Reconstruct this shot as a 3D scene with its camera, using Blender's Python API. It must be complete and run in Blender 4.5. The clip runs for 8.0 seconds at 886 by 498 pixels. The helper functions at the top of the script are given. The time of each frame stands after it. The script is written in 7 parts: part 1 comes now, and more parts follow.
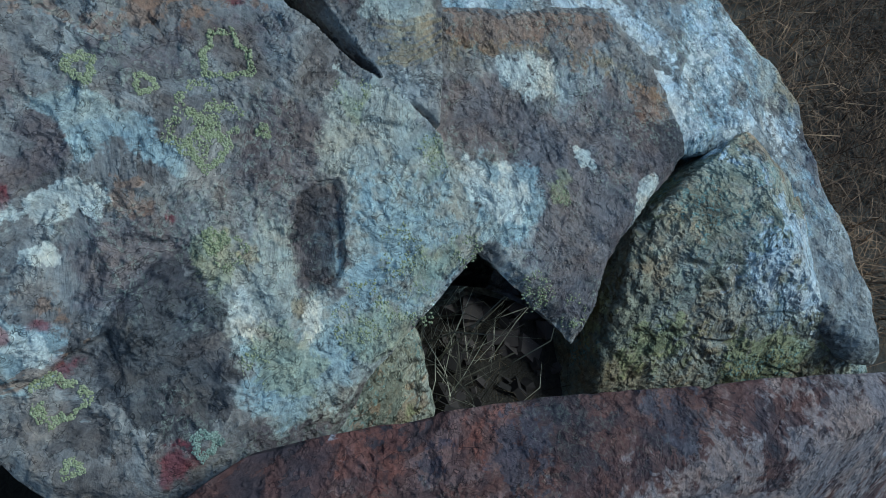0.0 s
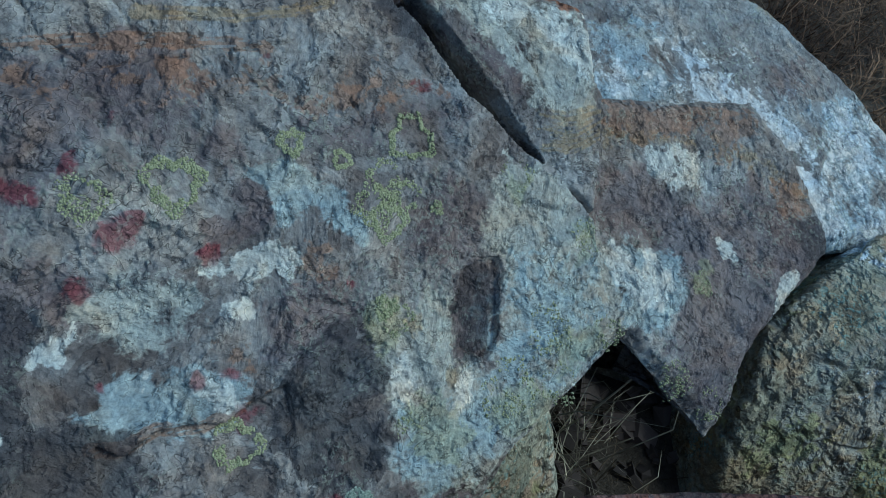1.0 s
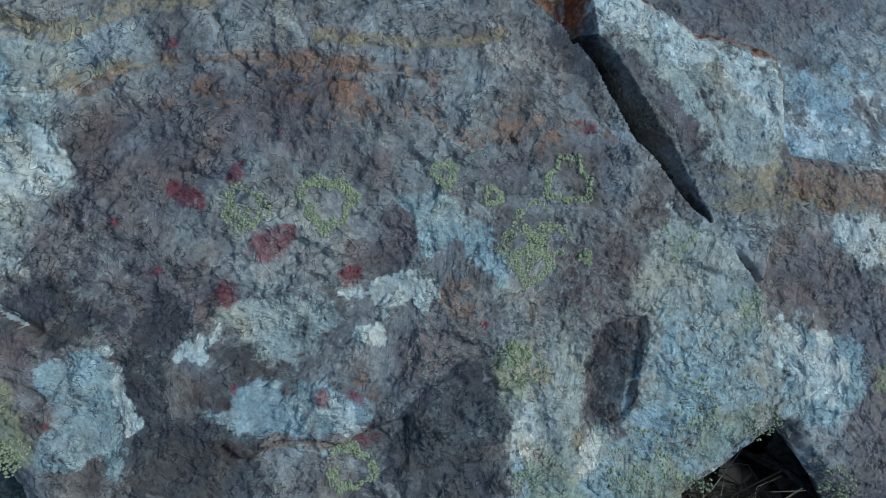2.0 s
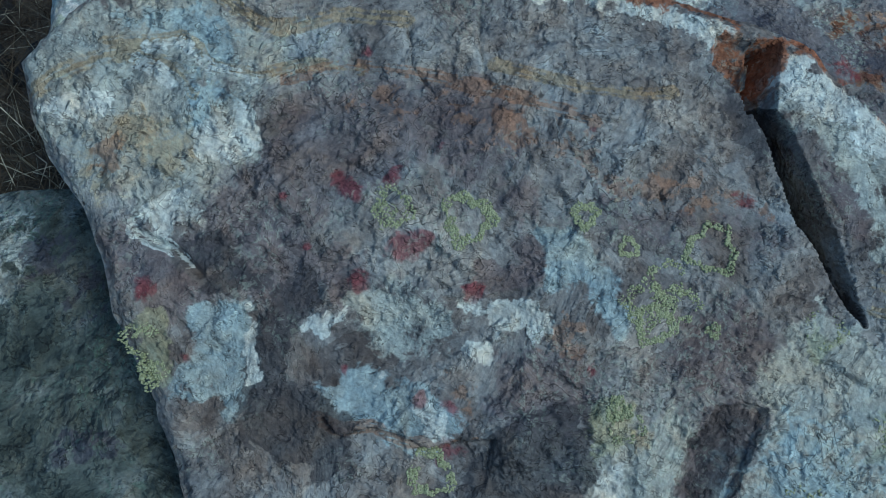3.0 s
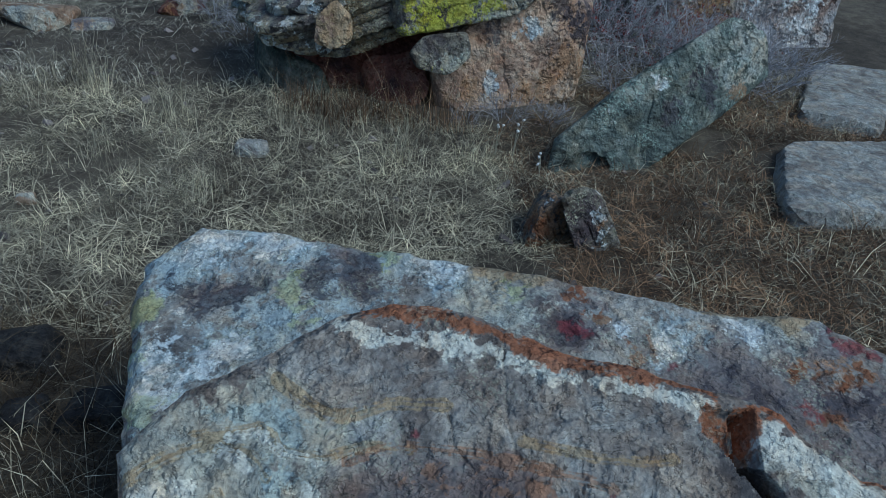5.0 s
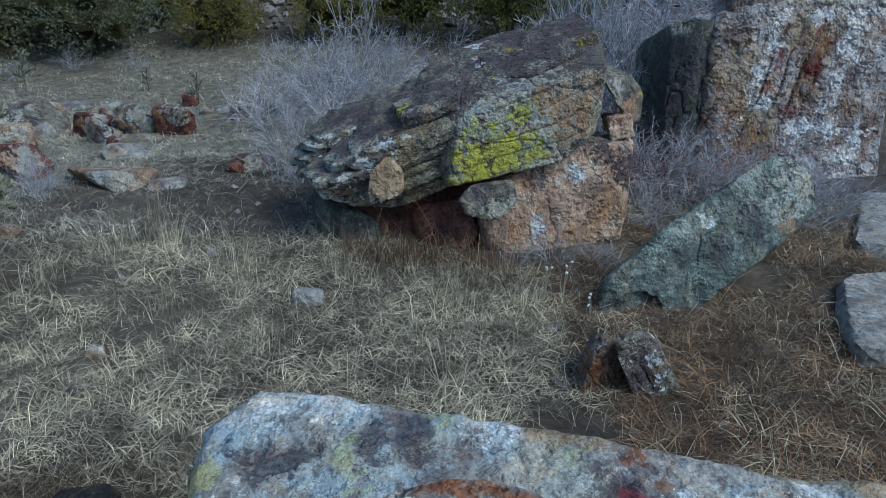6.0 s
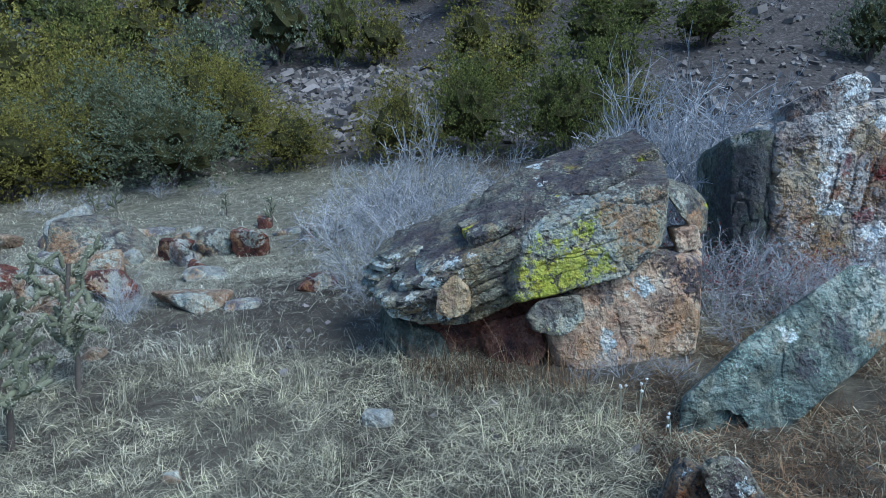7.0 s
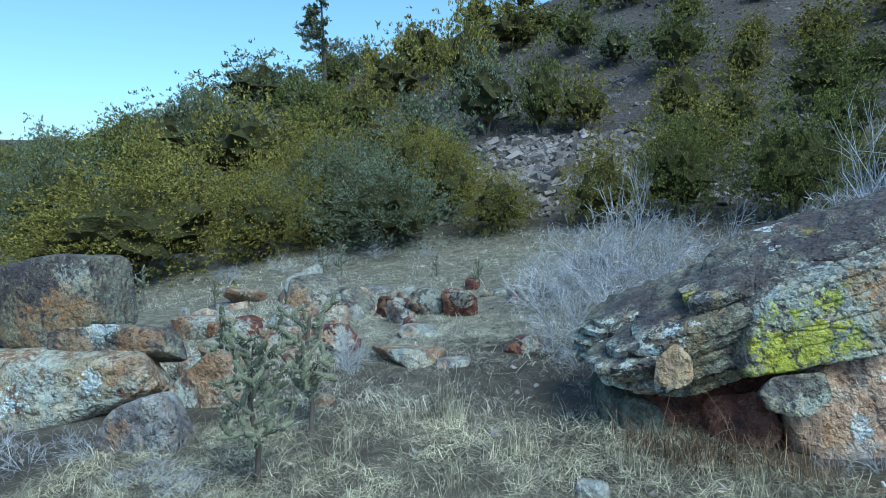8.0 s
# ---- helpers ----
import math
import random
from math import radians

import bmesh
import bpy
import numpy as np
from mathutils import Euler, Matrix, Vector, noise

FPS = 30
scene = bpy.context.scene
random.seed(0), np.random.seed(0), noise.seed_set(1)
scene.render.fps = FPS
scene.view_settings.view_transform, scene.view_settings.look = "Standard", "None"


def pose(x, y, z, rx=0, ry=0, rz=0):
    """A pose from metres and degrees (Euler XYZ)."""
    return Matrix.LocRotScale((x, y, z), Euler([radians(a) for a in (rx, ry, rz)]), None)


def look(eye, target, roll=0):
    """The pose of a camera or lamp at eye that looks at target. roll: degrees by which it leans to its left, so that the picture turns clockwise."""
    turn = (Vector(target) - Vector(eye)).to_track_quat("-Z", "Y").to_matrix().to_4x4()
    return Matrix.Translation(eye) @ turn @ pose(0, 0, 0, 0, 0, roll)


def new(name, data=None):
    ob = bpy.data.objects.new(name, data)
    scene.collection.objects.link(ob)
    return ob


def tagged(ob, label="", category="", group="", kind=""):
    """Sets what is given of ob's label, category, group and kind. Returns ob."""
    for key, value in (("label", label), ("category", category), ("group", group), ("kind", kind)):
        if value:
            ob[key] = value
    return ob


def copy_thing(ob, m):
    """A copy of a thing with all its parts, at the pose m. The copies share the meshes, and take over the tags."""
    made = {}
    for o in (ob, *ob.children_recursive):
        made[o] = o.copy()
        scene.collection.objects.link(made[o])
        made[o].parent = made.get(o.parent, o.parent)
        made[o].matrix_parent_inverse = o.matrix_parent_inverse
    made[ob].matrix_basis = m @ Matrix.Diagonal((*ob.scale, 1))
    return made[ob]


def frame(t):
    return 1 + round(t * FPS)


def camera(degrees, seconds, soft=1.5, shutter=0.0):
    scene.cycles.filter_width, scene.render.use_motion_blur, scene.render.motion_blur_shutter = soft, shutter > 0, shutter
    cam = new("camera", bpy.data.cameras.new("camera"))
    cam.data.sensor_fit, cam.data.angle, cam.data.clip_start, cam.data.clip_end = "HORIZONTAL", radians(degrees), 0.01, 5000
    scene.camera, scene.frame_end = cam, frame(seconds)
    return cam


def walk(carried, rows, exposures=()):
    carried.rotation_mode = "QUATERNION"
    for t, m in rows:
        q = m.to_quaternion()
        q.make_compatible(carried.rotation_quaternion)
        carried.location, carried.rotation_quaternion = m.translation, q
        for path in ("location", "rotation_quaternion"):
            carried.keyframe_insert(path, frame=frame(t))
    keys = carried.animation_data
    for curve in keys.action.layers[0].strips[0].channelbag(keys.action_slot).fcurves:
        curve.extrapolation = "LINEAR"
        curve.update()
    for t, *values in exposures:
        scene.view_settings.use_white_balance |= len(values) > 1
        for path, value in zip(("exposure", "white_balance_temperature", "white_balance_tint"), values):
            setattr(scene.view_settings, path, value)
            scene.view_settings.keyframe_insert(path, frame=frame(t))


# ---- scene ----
cam = camera(68.1, 8.0, soft=0.9)
PATH = [
    (0, (-0.023, 0.042, 2.533), (1.082, 0.410, 0.907), 30.0),
    (0.5, (-0.127, 0.140, 2.542), (0.966, 0.648, 0.946), 27.9),
    (1, (-0.169, 0.180, 2.549), (0.869, 0.814, 0.962), 24.3),
    (1.5, (-0.177, 0.204, 2.541), (0.769, 0.945, 0.943), 20.6),
    (2, (-0.127, 0.241, 2.534), (0.569, 1.134, 0.886), 15.4),
    (2.2, (-0.098, 0.234, 2.539), (0.511, 1.193, 0.892), 14.1),
    (3.3, (-0.128, 0.162, 2.581), (0.122, 1.308, 0.961), 8.6),
    (3.5, (-0.174, 0.154, 2.61), (0.082, 1.326, 1.009), 8.7),
    (4, (-0.229, 0.166, 2.722), (0.131, 1.513, 1.288), 8.5),
    (4.5, (-0.251, 0.177, 2.807), (0.146, 1.716, 1.592), 7.1),
    (5, (-0.274, 0.154, 2.886), (0.102, 1.836, 1.871), 5.4),
    (5.2, (-0.274, 0.145, 2.913), (0.074, 1.877, 1.975), 4.7),
    (6.3, (-0.286, 0.159, 3.046), (-0.104, 2.069, 2.482), 0.5),
    (6.5, (-0.294, 0.158, 3.064), (-0.144, 2.09, 2.571), -0.1),
    (7, (-0.335, 0.135, 3.112), (-0.288, 2.104, 2.764), -1.1),
    (7.5, (-0.417, 0.095, 3.129), (-0.602, 2.074, 2.909), -2.0),
    (8, (-0.509, 0.066, 3.119), (-1.045, 1.988, 2.978), -2.0),
]
EXPOSURES = [(0.0, -0.3, 5040, -8), (1.5, -0.42, 5040, -7), (2.2, -0.4, 5060, -6), (3.5, -0.44, 5030, -8), (5.0, -0.48, 5260, -2), (6.5, 0.2, 5420, 2), (7.0, 0.4, 5080, -3), (8.0, 0.56, 5060, -11)]
walk(cam, [(t, look(eye, target, roll)) for t, eye, target, roll in PATH], EXPOSURES)

# ---- light: open shade under a bright sky, soft sun from the right ----
SUN_ELEVATION, SUN_AZIMUTH = 50.0, 130.0  # degrees; azimuth from +y towards +x
world = bpy.data.worlds.new("world")
scene.world = world
world.use_nodes = True
wt = world.node_tree
sky = wt.nodes.new("ShaderNodeTexSky")
sky.sky_type, sky.sun_disc = "NISHITA", False
sky.sun_elevation, sky.sun_rotation = radians(SUN_ELEVATION), radians(SUN_AZIMUTH)
sky.air_density, sky.dust_density, sky.ozone_density = 1.0, 1.6, 1.5
wt.links.new(sky.outputs[0], wt.nodes["Background"].inputs["Color"])
wt.nodes["Background"].inputs["Strength"].default_value = 0.148
sun = new("sun", bpy.data.lights.new("sun", "SUN"))
sun.data.energy, sun.data.angle, sun.data.color = 1.9, radians(22), (1.0, 0.95, 0.88)
a, e = radians(SUN_AZIMUTH), radians(SUN_ELEVATION)
sun.matrix_world = look((math.sin(a) * math.cos(e) * 40, math.cos(a) * math.cos(e) * 40, math.sin(e) * 40), (0, 0, 0))


# ---- noise on arrays ----
def hash3(i, j, k, seed):
    h = (i * 374761393 + j * 668265263 + k * 2147483647 + seed * 974711) & 0xFFFFFFFF
    h = ((h ^ (h >> 13)) * 1274126177) & 0xFFFFFFFF
    h = (h ^ (h >> 16)) & 0xFFFF
    return h / 65535.0


def value_noise(p, seed=0):
    """Smooth noise from -1 to 1 at the points p (n x 3)."""
    q = np.floor(p).astype(np.int64)
    f = p - q
    f = f * f * f * (f * (f * 6 - 15) + 10)
    out = 0
    for di in (0, 1):
        for dj in (0, 1):
            for dk in (0, 1):
                w = (f[:, 0] if di else 1 - f[:, 0]) * (f[:, 1] if dj else 1 - f[:, 1]) * (f[:, 2] if dk else 1 - f[:, 2])
                out = out + w * hash3(q[:, 0] + di, q[:, 1] + dj, q[:, 2] + dk, seed)
    return out * 2 - 1


def fbm(p, scale, octaves=4, seed=0, gain=0.5):
    out, amp, total = 0, 1.0, 0.0
    turn = np.array([[0.8, 0.6, 0.0], [-0.48, 0.64, 0.6], [0.36, -0.48, 0.8]])
    q = np.asarray(p, float) * scale + 17.3
    for o in range(octaves):
        out, total = out + amp * value_noise(q, seed + o), total + amp
        q, amp = q @ turn.T * 2.03 + 5.1, amp * gain
    return out / total


def smooth(lo, hi, x):
    f = np.clip((x - lo) / (hi - lo), 0, 1)
    return f * f * (3 - 2 * f)


# ---- node helpers ----
def put_input(nt, socket, value):
    if isinstance(value, bpy.types.NodeSocket):
        nt.links.new(value, socket)
    else:
        socket.default_value = value


def noise_tex(nt, vec, scale, detail=6.0, rough=0.6, distortion=0.0):
    n = nt.nodes.new("ShaderNodeTexNoise")
    put_input(nt, n.inputs["Vector"], vec)
    n.inputs["Scale"].default_value, n.inputs["Detail"].default_value = scale, detail
    n.inputs["Roughness"].default_value, n.inputs["Distortion"].default_value = rough, distortion
    return n.outputs["Fac"]


def maths(nt, op, a, b=0.0, c=0.0):
    n = nt.nodes.new("ShaderNodeMath")
    n.operation = op
    for socket, value in zip(n.inputs, (a, b, c)):
        put_input(nt, socket, value)
    return n.outputs[0]


def step(nt, value, lo, hi, out_lo=0.0, out_hi=1.0):
    n = nt.nodes.new("ShaderNodeMapRange")
    n.interpolation_type = "SMOOTHSTEP"
    for key, v in (("Value", value), ("From Min", lo), ("From Max", hi), ("To Min", out_lo), ("To Max", out_hi)):
        put_input(nt, n.inputs[key], v)
    return n.outputs[0]


def blend(nt, fac, a, b, kind="MIX"):
    n = nt.nodes.new("ShaderNodeMix")
    n.data_type, n.blend_type = "RGBA", kind
    for socket, value in zip((n.inputs[0], n.inputs[6], n.inputs[7]), (fac, a, b)):
        put_input(nt, socket, (*value, 1) if isinstance(value, tuple) and len(value) == 3 else value)
    return n.outputs[2]


def ramp(nt, fac, stops):
    n = nt.nodes.new("ShaderNodeValToRGB")
    put_input(nt, n.inputs[0], fac)
    els = n.color_ramp.elements
    while len(els) < len(stops):
        els.new(0.5)
    for el, (at, col) in zip(els, stops):
        el.position, el.color = at, (*col, 1)
    return n.outputs[0]


def start_material(name, rough=0.85):
    m = bpy.data.materials.new(name)
    m.use_nodes = True
    nt = m.node_tree
    b = nt.nodes["Principled BSDF"]
    b.inputs["Roughness"].default_value = rough
    b.inputs["Specular IOR Level"].default_value = 0.3
    return m, nt, b


def bump(nt, bsdf, height, distance, strength=1.0, under=None):
    n = nt.nodes.new("ShaderNodeBump")
    n.inputs["Strength"].default_value, n.inputs["Distance"].default_value = strength, distance
    put_input(nt, n.inputs["Height"], height)
    if under is not None:
        nt.links.new(under, n.inputs["Normal"])
    nt.links.new(n.outputs[0], bsdf.inputs["Normal"])
    return n.outputs[0]


def object_coords(nt):
    return nt.nodes.new("ShaderNodeTexCoord").outputs["Object"]


def rock_material(name, base, white=(0.62, 0.66, 0.66), dark=(0.055, 0.05, 0.062), rust=(0.3, 0.17, 0.08), red=(0.16, 0.025, 0.035),
                  lichen=(0.33, 0.36, 0.15), pale=(0.4, 0.41, 0.36), scale=1.0, crust=0.35, crust_colour=(0.36, 0.39, 0.3), relief=0.012, wet=0.85, lichen_most=0.55, purple=(0.118, 0.084, 0.083), blue=(0.36, 0.43, 0.44), ochre=(0.32, 0.235, 0.12), iron=(0.17, 0.074, 0.038)):
    """Weathered sandstone that flakes off in thin leaves. Two point attributes of the mesh say where its stains lie; noise gives them ragged edges."""
    m, nt, b = start_material(name, wet)
    p = object_coords(nt)
    big = noise_tex(nt, p, 2.6 * scale, 5, 0.55, 0.6)
    mid = noise_tex(nt, p, 8.0 * scale, 6, 0.56, 0.7)
    fine = noise_tex(nt, p, 60.0 * scale, 4, 0.6, 0.4)
    grain = noise_tex(nt, p, 260.0 * scale, 2, 0.6)
    # leaves of stone: every level of the flaking has a tone of its own
    leaf = noise_tex(nt, p, 4.6 * scale, 6, 0.58, 0.5)
    leaf_small = noise_tex(nt, p, 13.0 * scale, 2.6, 0.5, 0.3)
    leaf_tiny = noise_tex(nt, p, 38.0 * scale, 2.0, 0.5, 0.2)
    steps = maths(nt, "MULTIPLY", leaf, 13.0)
    level, into = maths(nt, "FLOOR", steps), maths(nt, "FRACT", steps)
    tone = nt.nodes.new("ShaderNodeTexWhiteNoise")
    tone.noise_dimensions = "1D"
    nt.links.new(level, tone.inputs["W"])
    mix = maths(nt, "ADD", maths(nt, "MULTIPLY", big, 0.45), maths(nt, "ADD", maths(nt, "MULTIPLY", mid, 0.4), maths(nt, "MULTIPLY", tone.outputs["Value"], 0.15)))
    col = ramp(nt, mix, [(0.36, base[0]), (0.46, base[1]), (0.54, base[2]), (0.64, base[3])])
    ragged = maths(nt, "ADD", maths(nt, "MULTIPLY", maths(nt, "SUBTRACT", mid, 0.5), 2.1), maths(nt, "ADD", maths(nt, "MULTIPLY", maths(nt, "SUBTRACT", fine, 0.5), 0.7), maths(nt, "MULTIPLY", maths(nt, "SUBTRACT", tone.outputs["Value"], 0.5), 0.22)))
    grit = noise_tex(nt, p, 27.0 * scale, 5, 0.62, 0.6)
    ragged = maths(nt, "ADD", ragged, maths(nt, "MULTIPLY", maths(nt, "SUBTRACT", grit, 0.5), 2.0))
    ma, mb = nt.nodes.new("ShaderNodeAttribute"), nt.nodes.new("ShaderNodeAttribute")
    ma.attribute_name, mb.attribute_name = "stain_a", "stain_b"
    sa, sb = nt.nodes.new("ShaderNodeSeparateColor"), nt.nodes.new("ShaderNodeSeparateColor")
    nt.links.new(ma.outputs["Color"], sa.inputs[0])
    nt.links.new(mb.outputs["Color"], sb.inputs[0])

    mc, sc = nt.nodes.new("ShaderNodeAttribute"), nt.nodes.new("ShaderNodeSeparateColor")
    mc.attribute_name = "stain_c"
    nt.links.new(mc.outputs["Color"], sc.inputs[0])

    # every stain is uneven: cloudy, and warmer or cooler from place to place
    cloud = noise_tex(nt, p, 17.0 * scale, 5, 0.62, 0.4)
    warmth = noise_tex(nt, p, 7.0 * scale, 5, 0.6, 0.8)
    tones = blend(nt, 1.0, ramp(nt, cloud, [(0.3, (0.74, 0.74, 0.75)), (0.5, (1.0, 1.0, 1.0)), (0.68, (1.2, 1.2, 1.18))]), ramp(nt, warmth, [(0.34, (0.9, 0.98, 1.06)), (0.5, (1.0, 1.0, 1.0)), (0.66, (1.15, 1.01, 0.88))]), "MULTIPLY")

    def stain(socket, colour, soft, under, most=1.0):
        fac = step(nt, maths(nt, "ADD", socket, ragged), 0.5 - soft, 0.5 + soft, 0.0, most)
        fac = maths(nt, "MULTIPLY", fac, step(nt, socket, 0.02, 0.2))
        shade = blend(nt, 1.0, (*colour,), tones, "MULTIPLY")
        return blend(nt, fac, under, shade)

    col = blend(nt, 0.8, col, tones, "MULTIPLY")
    col = stain(sc.outputs[0], purple, 0.2, col, 0.72)
    col = stain(sb.outputs[2], pale, 0.18, col, 0.88)
    col = stain(sc.outputs[1], blue, 0.18, col, 0.78)
    col = stain(sc.outputs[2], ochre, 0.25, col, 0.66)
    col = stain(sa.outputs[2], rust, 0.13, col, 0.62)
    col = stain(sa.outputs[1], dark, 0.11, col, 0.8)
    col = stain(sa.outputs[0], white, 0.1, col, 0.9)
    col = stain(mc.outputs["Alpha"], iron, 0.16, col, 0.9)
    col = stain(sb.outputs[0], red, 0.3, col, 0.75)
    col = stain(sb.outputs[1], lichen, 0.18, col, lichen_most)
    # thin crust lichen in specks
    specks = noise_tex(nt, p, 75 * scale, 3, 0.6, 0.8)
    spots = maths(nt, "MULTIPLY", step(nt, specks, 0.54, 0.58), step(nt, noise_tex(nt, p, 4.3 * scale, 3, 0.55), 0.5, 0.62, 0.0, crust))
    col = blend(nt, spots, col, crust_colour)
    col = blend(nt, 0.45, col, ramp(nt, fine, [(0.32, (0.42, 0.41, 0.42)), (0.46, (0.88, 0.88, 0.88)), (0.56, (1.08, 1.08, 1.07)), (0.7, (1.6, 1.58, 1.52))]), "MULTIPLY")
    col = blend(nt, 0.32, col, ramp(nt, grit, [(0.3, (0.45, 0.43, 0.44)), (0.47, (0.95, 0.95, 0.95)), (0.7, (1.4, 1.4, 1.38))]), "MULTIPLY")
    # lips of the leaves: shadow below each step painted dark, and a pale rim
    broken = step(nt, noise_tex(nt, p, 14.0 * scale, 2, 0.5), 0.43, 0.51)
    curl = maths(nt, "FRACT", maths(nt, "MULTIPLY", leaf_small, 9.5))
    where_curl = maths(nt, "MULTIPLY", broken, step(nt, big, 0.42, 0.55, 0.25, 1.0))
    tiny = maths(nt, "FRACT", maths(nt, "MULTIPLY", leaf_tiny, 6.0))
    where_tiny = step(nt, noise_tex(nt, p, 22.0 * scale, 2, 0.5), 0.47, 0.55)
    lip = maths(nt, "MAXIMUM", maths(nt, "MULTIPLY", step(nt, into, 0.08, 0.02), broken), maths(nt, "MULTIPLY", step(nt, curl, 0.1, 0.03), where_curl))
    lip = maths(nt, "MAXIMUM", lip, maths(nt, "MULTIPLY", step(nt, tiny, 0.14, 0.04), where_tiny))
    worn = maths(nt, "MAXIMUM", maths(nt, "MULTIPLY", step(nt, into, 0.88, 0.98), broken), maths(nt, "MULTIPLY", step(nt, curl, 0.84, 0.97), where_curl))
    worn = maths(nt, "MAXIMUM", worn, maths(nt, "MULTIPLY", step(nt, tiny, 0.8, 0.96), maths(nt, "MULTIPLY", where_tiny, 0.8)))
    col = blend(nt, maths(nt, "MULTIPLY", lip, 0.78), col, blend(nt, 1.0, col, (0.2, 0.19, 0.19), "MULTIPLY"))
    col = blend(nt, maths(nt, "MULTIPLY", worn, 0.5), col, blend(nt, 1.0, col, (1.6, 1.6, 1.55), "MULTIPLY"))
    crumb = noise_tex(nt, p, 150.0 * scale, 3, 0.65, 0.3)
    col = blend(nt, 0.3, col, ramp(nt, crumb, [(0.33, (0.5, 0.5, 0.5)), (0.5, (1.0, 1.0, 1.0)), (0.68, (1.5, 1.5, 1.48))]), "MULTIPLY")
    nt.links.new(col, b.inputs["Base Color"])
    leaves = maths(nt, "ADD", maths(nt, "MULTIPLY", level, 0.1), maths(nt, "ADD", maths(nt, "MULTIPLY", into, 0.3), maths(nt, "ADD", maths(nt, "MULTIPLY", maths(nt, "MULTIPLY", tiny, where_tiny), 0.3), maths(nt, "MULTIPLY", maths(nt, "MULTIPLY", curl, where_curl), 0.6))))
    h = maths(nt, "ADD", leaves, maths(nt, "ADD", maths(nt, "MULTIPLY", mid, 0.24), maths(nt, "MULTIPLY", fine, 0.2)))
    first = bump(nt, b, h, relief / scale, 1.0)
    bump(nt, b, maths(nt, "ADD", grain, crumb), 0.0016, 0.7, first)
    return m


GREY = ((0.1, 0.085, 0.09), (0.17, 0.15, 0.155), (0.25, 0.235, 0.225), (0.36, 0.35, 0.32))
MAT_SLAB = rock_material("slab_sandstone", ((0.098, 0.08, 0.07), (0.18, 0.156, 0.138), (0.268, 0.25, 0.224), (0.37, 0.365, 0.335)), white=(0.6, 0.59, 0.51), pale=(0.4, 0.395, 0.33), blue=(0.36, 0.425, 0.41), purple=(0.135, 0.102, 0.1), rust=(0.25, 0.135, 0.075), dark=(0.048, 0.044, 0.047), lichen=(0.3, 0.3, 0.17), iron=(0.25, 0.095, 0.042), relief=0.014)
MAT_PALE = rock_material("pale_crusted_sandstone", ((0.13, 0.12, 0.112), (0.22, 0.212, 0.198), (0.31, 0.308, 0.282), (0.41, 0.415, 0.39)), white=(0.6, 0.62, 0.6), purple=(0.13, 0.1, 0.1), crust=0.5)
MAT_GREEN = rock_material("green_lichened_sandstone", ((0.13, 0.12, 0.09), (0.28, 0.28, 0.2), (0.43, 0.42, 0.31), (0.56, 0.57, 0.48)), crust=0.8, crust_colour=(0.22, 0.33, 0.29), relief=0.03)
MAT_TEAL = rock_material("teal_lichened_sandstone", ((0.038, 0.045, 0.041), (0.090, 0.109, 0.098), (0.150, 0.176, 0.154), (0.315, 0.338, 0.292)), crust=0.9, crust_colour=(0.3, 0.4, 0.34), scale=0.8, relief=0.02)
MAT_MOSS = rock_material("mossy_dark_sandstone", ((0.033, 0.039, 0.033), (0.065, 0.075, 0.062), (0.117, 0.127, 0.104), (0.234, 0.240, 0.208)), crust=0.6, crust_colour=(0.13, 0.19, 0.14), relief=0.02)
MAT_RED = rock_material("red_varnished_sandstone", ((0.034, 0.030, 0.036), (0.064, 0.043, 0.044), (0.111, 0.053, 0.043), (0.204, 0.128, 0.111)), white=(0.36, 0.33, 0.33), pale=(0.25, 0.2, 0.185), crust=0.1, rust=(0.17, 0.06, 0.04))
MAT_BOULDER = rock_material("varnished_boulder_stone", ((0.056, 0.048, 0.05), (0.115, 0.103, 0.098), (0.2, 0.185, 0.15), (0.31, 0.295, 0.23)), lichen=(0.47, 0.47, 0.035), purple=(0.075, 0.058, 0.068), rust=(0.36, 0.2, 0.1), lichen_most=0.85, scale=0.9, crust=0.9, crust_colour=(0.42, 0.43, 0.31), relief=0.025)
MAT_TAN = rock_material("tan_pink_sandstone", ((0.26, 0.15, 0.1), (0.44, 0.29, 0.2), (0.57, 0.42, 0.3), (0.64, 0.55, 0.45)), lichen=(0.45, 0.45, 0.1), scale=0.6, relief=0.02)
MAT_ORANGE = rock_material("orange_sandstone", ((0.120, 0.080, 0.068), (0.256, 0.168, 0.112), (0.320, 0.224, 0.152), (0.400, 0.368, 0.304)), scale=0.5, relief=0.02)
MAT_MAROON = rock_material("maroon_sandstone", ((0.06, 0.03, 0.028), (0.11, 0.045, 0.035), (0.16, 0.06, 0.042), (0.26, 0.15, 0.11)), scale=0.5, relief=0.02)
MAT_WHITE = rock_material("white_streaked_quartzite", ((0.19, 0.125, 0.1), (0.32, 0.265, 0.24), (0.44, 0.41, 0.39), (0.57, 0.56, 0.55)), white=(0.74, 0.75, 0.75), scale=0.5, crust=0.15, relief=0.03)
MAT_HOLLOW_SHADE = rock_material("hollow_shade_stone", ((0.008, 0.008, 0.009), (0.016, 0.015, 0.016), (0.03, 0.028, 0.027), (0.06, 0.056, 0.05)), crust=0.2, crust_colour=(0.07, 0.08, 0.06), relief=0.02)
MAT_GREYROCK = rock_material("grey_field_stone", GREY, scale=0.6, relief=0.02)


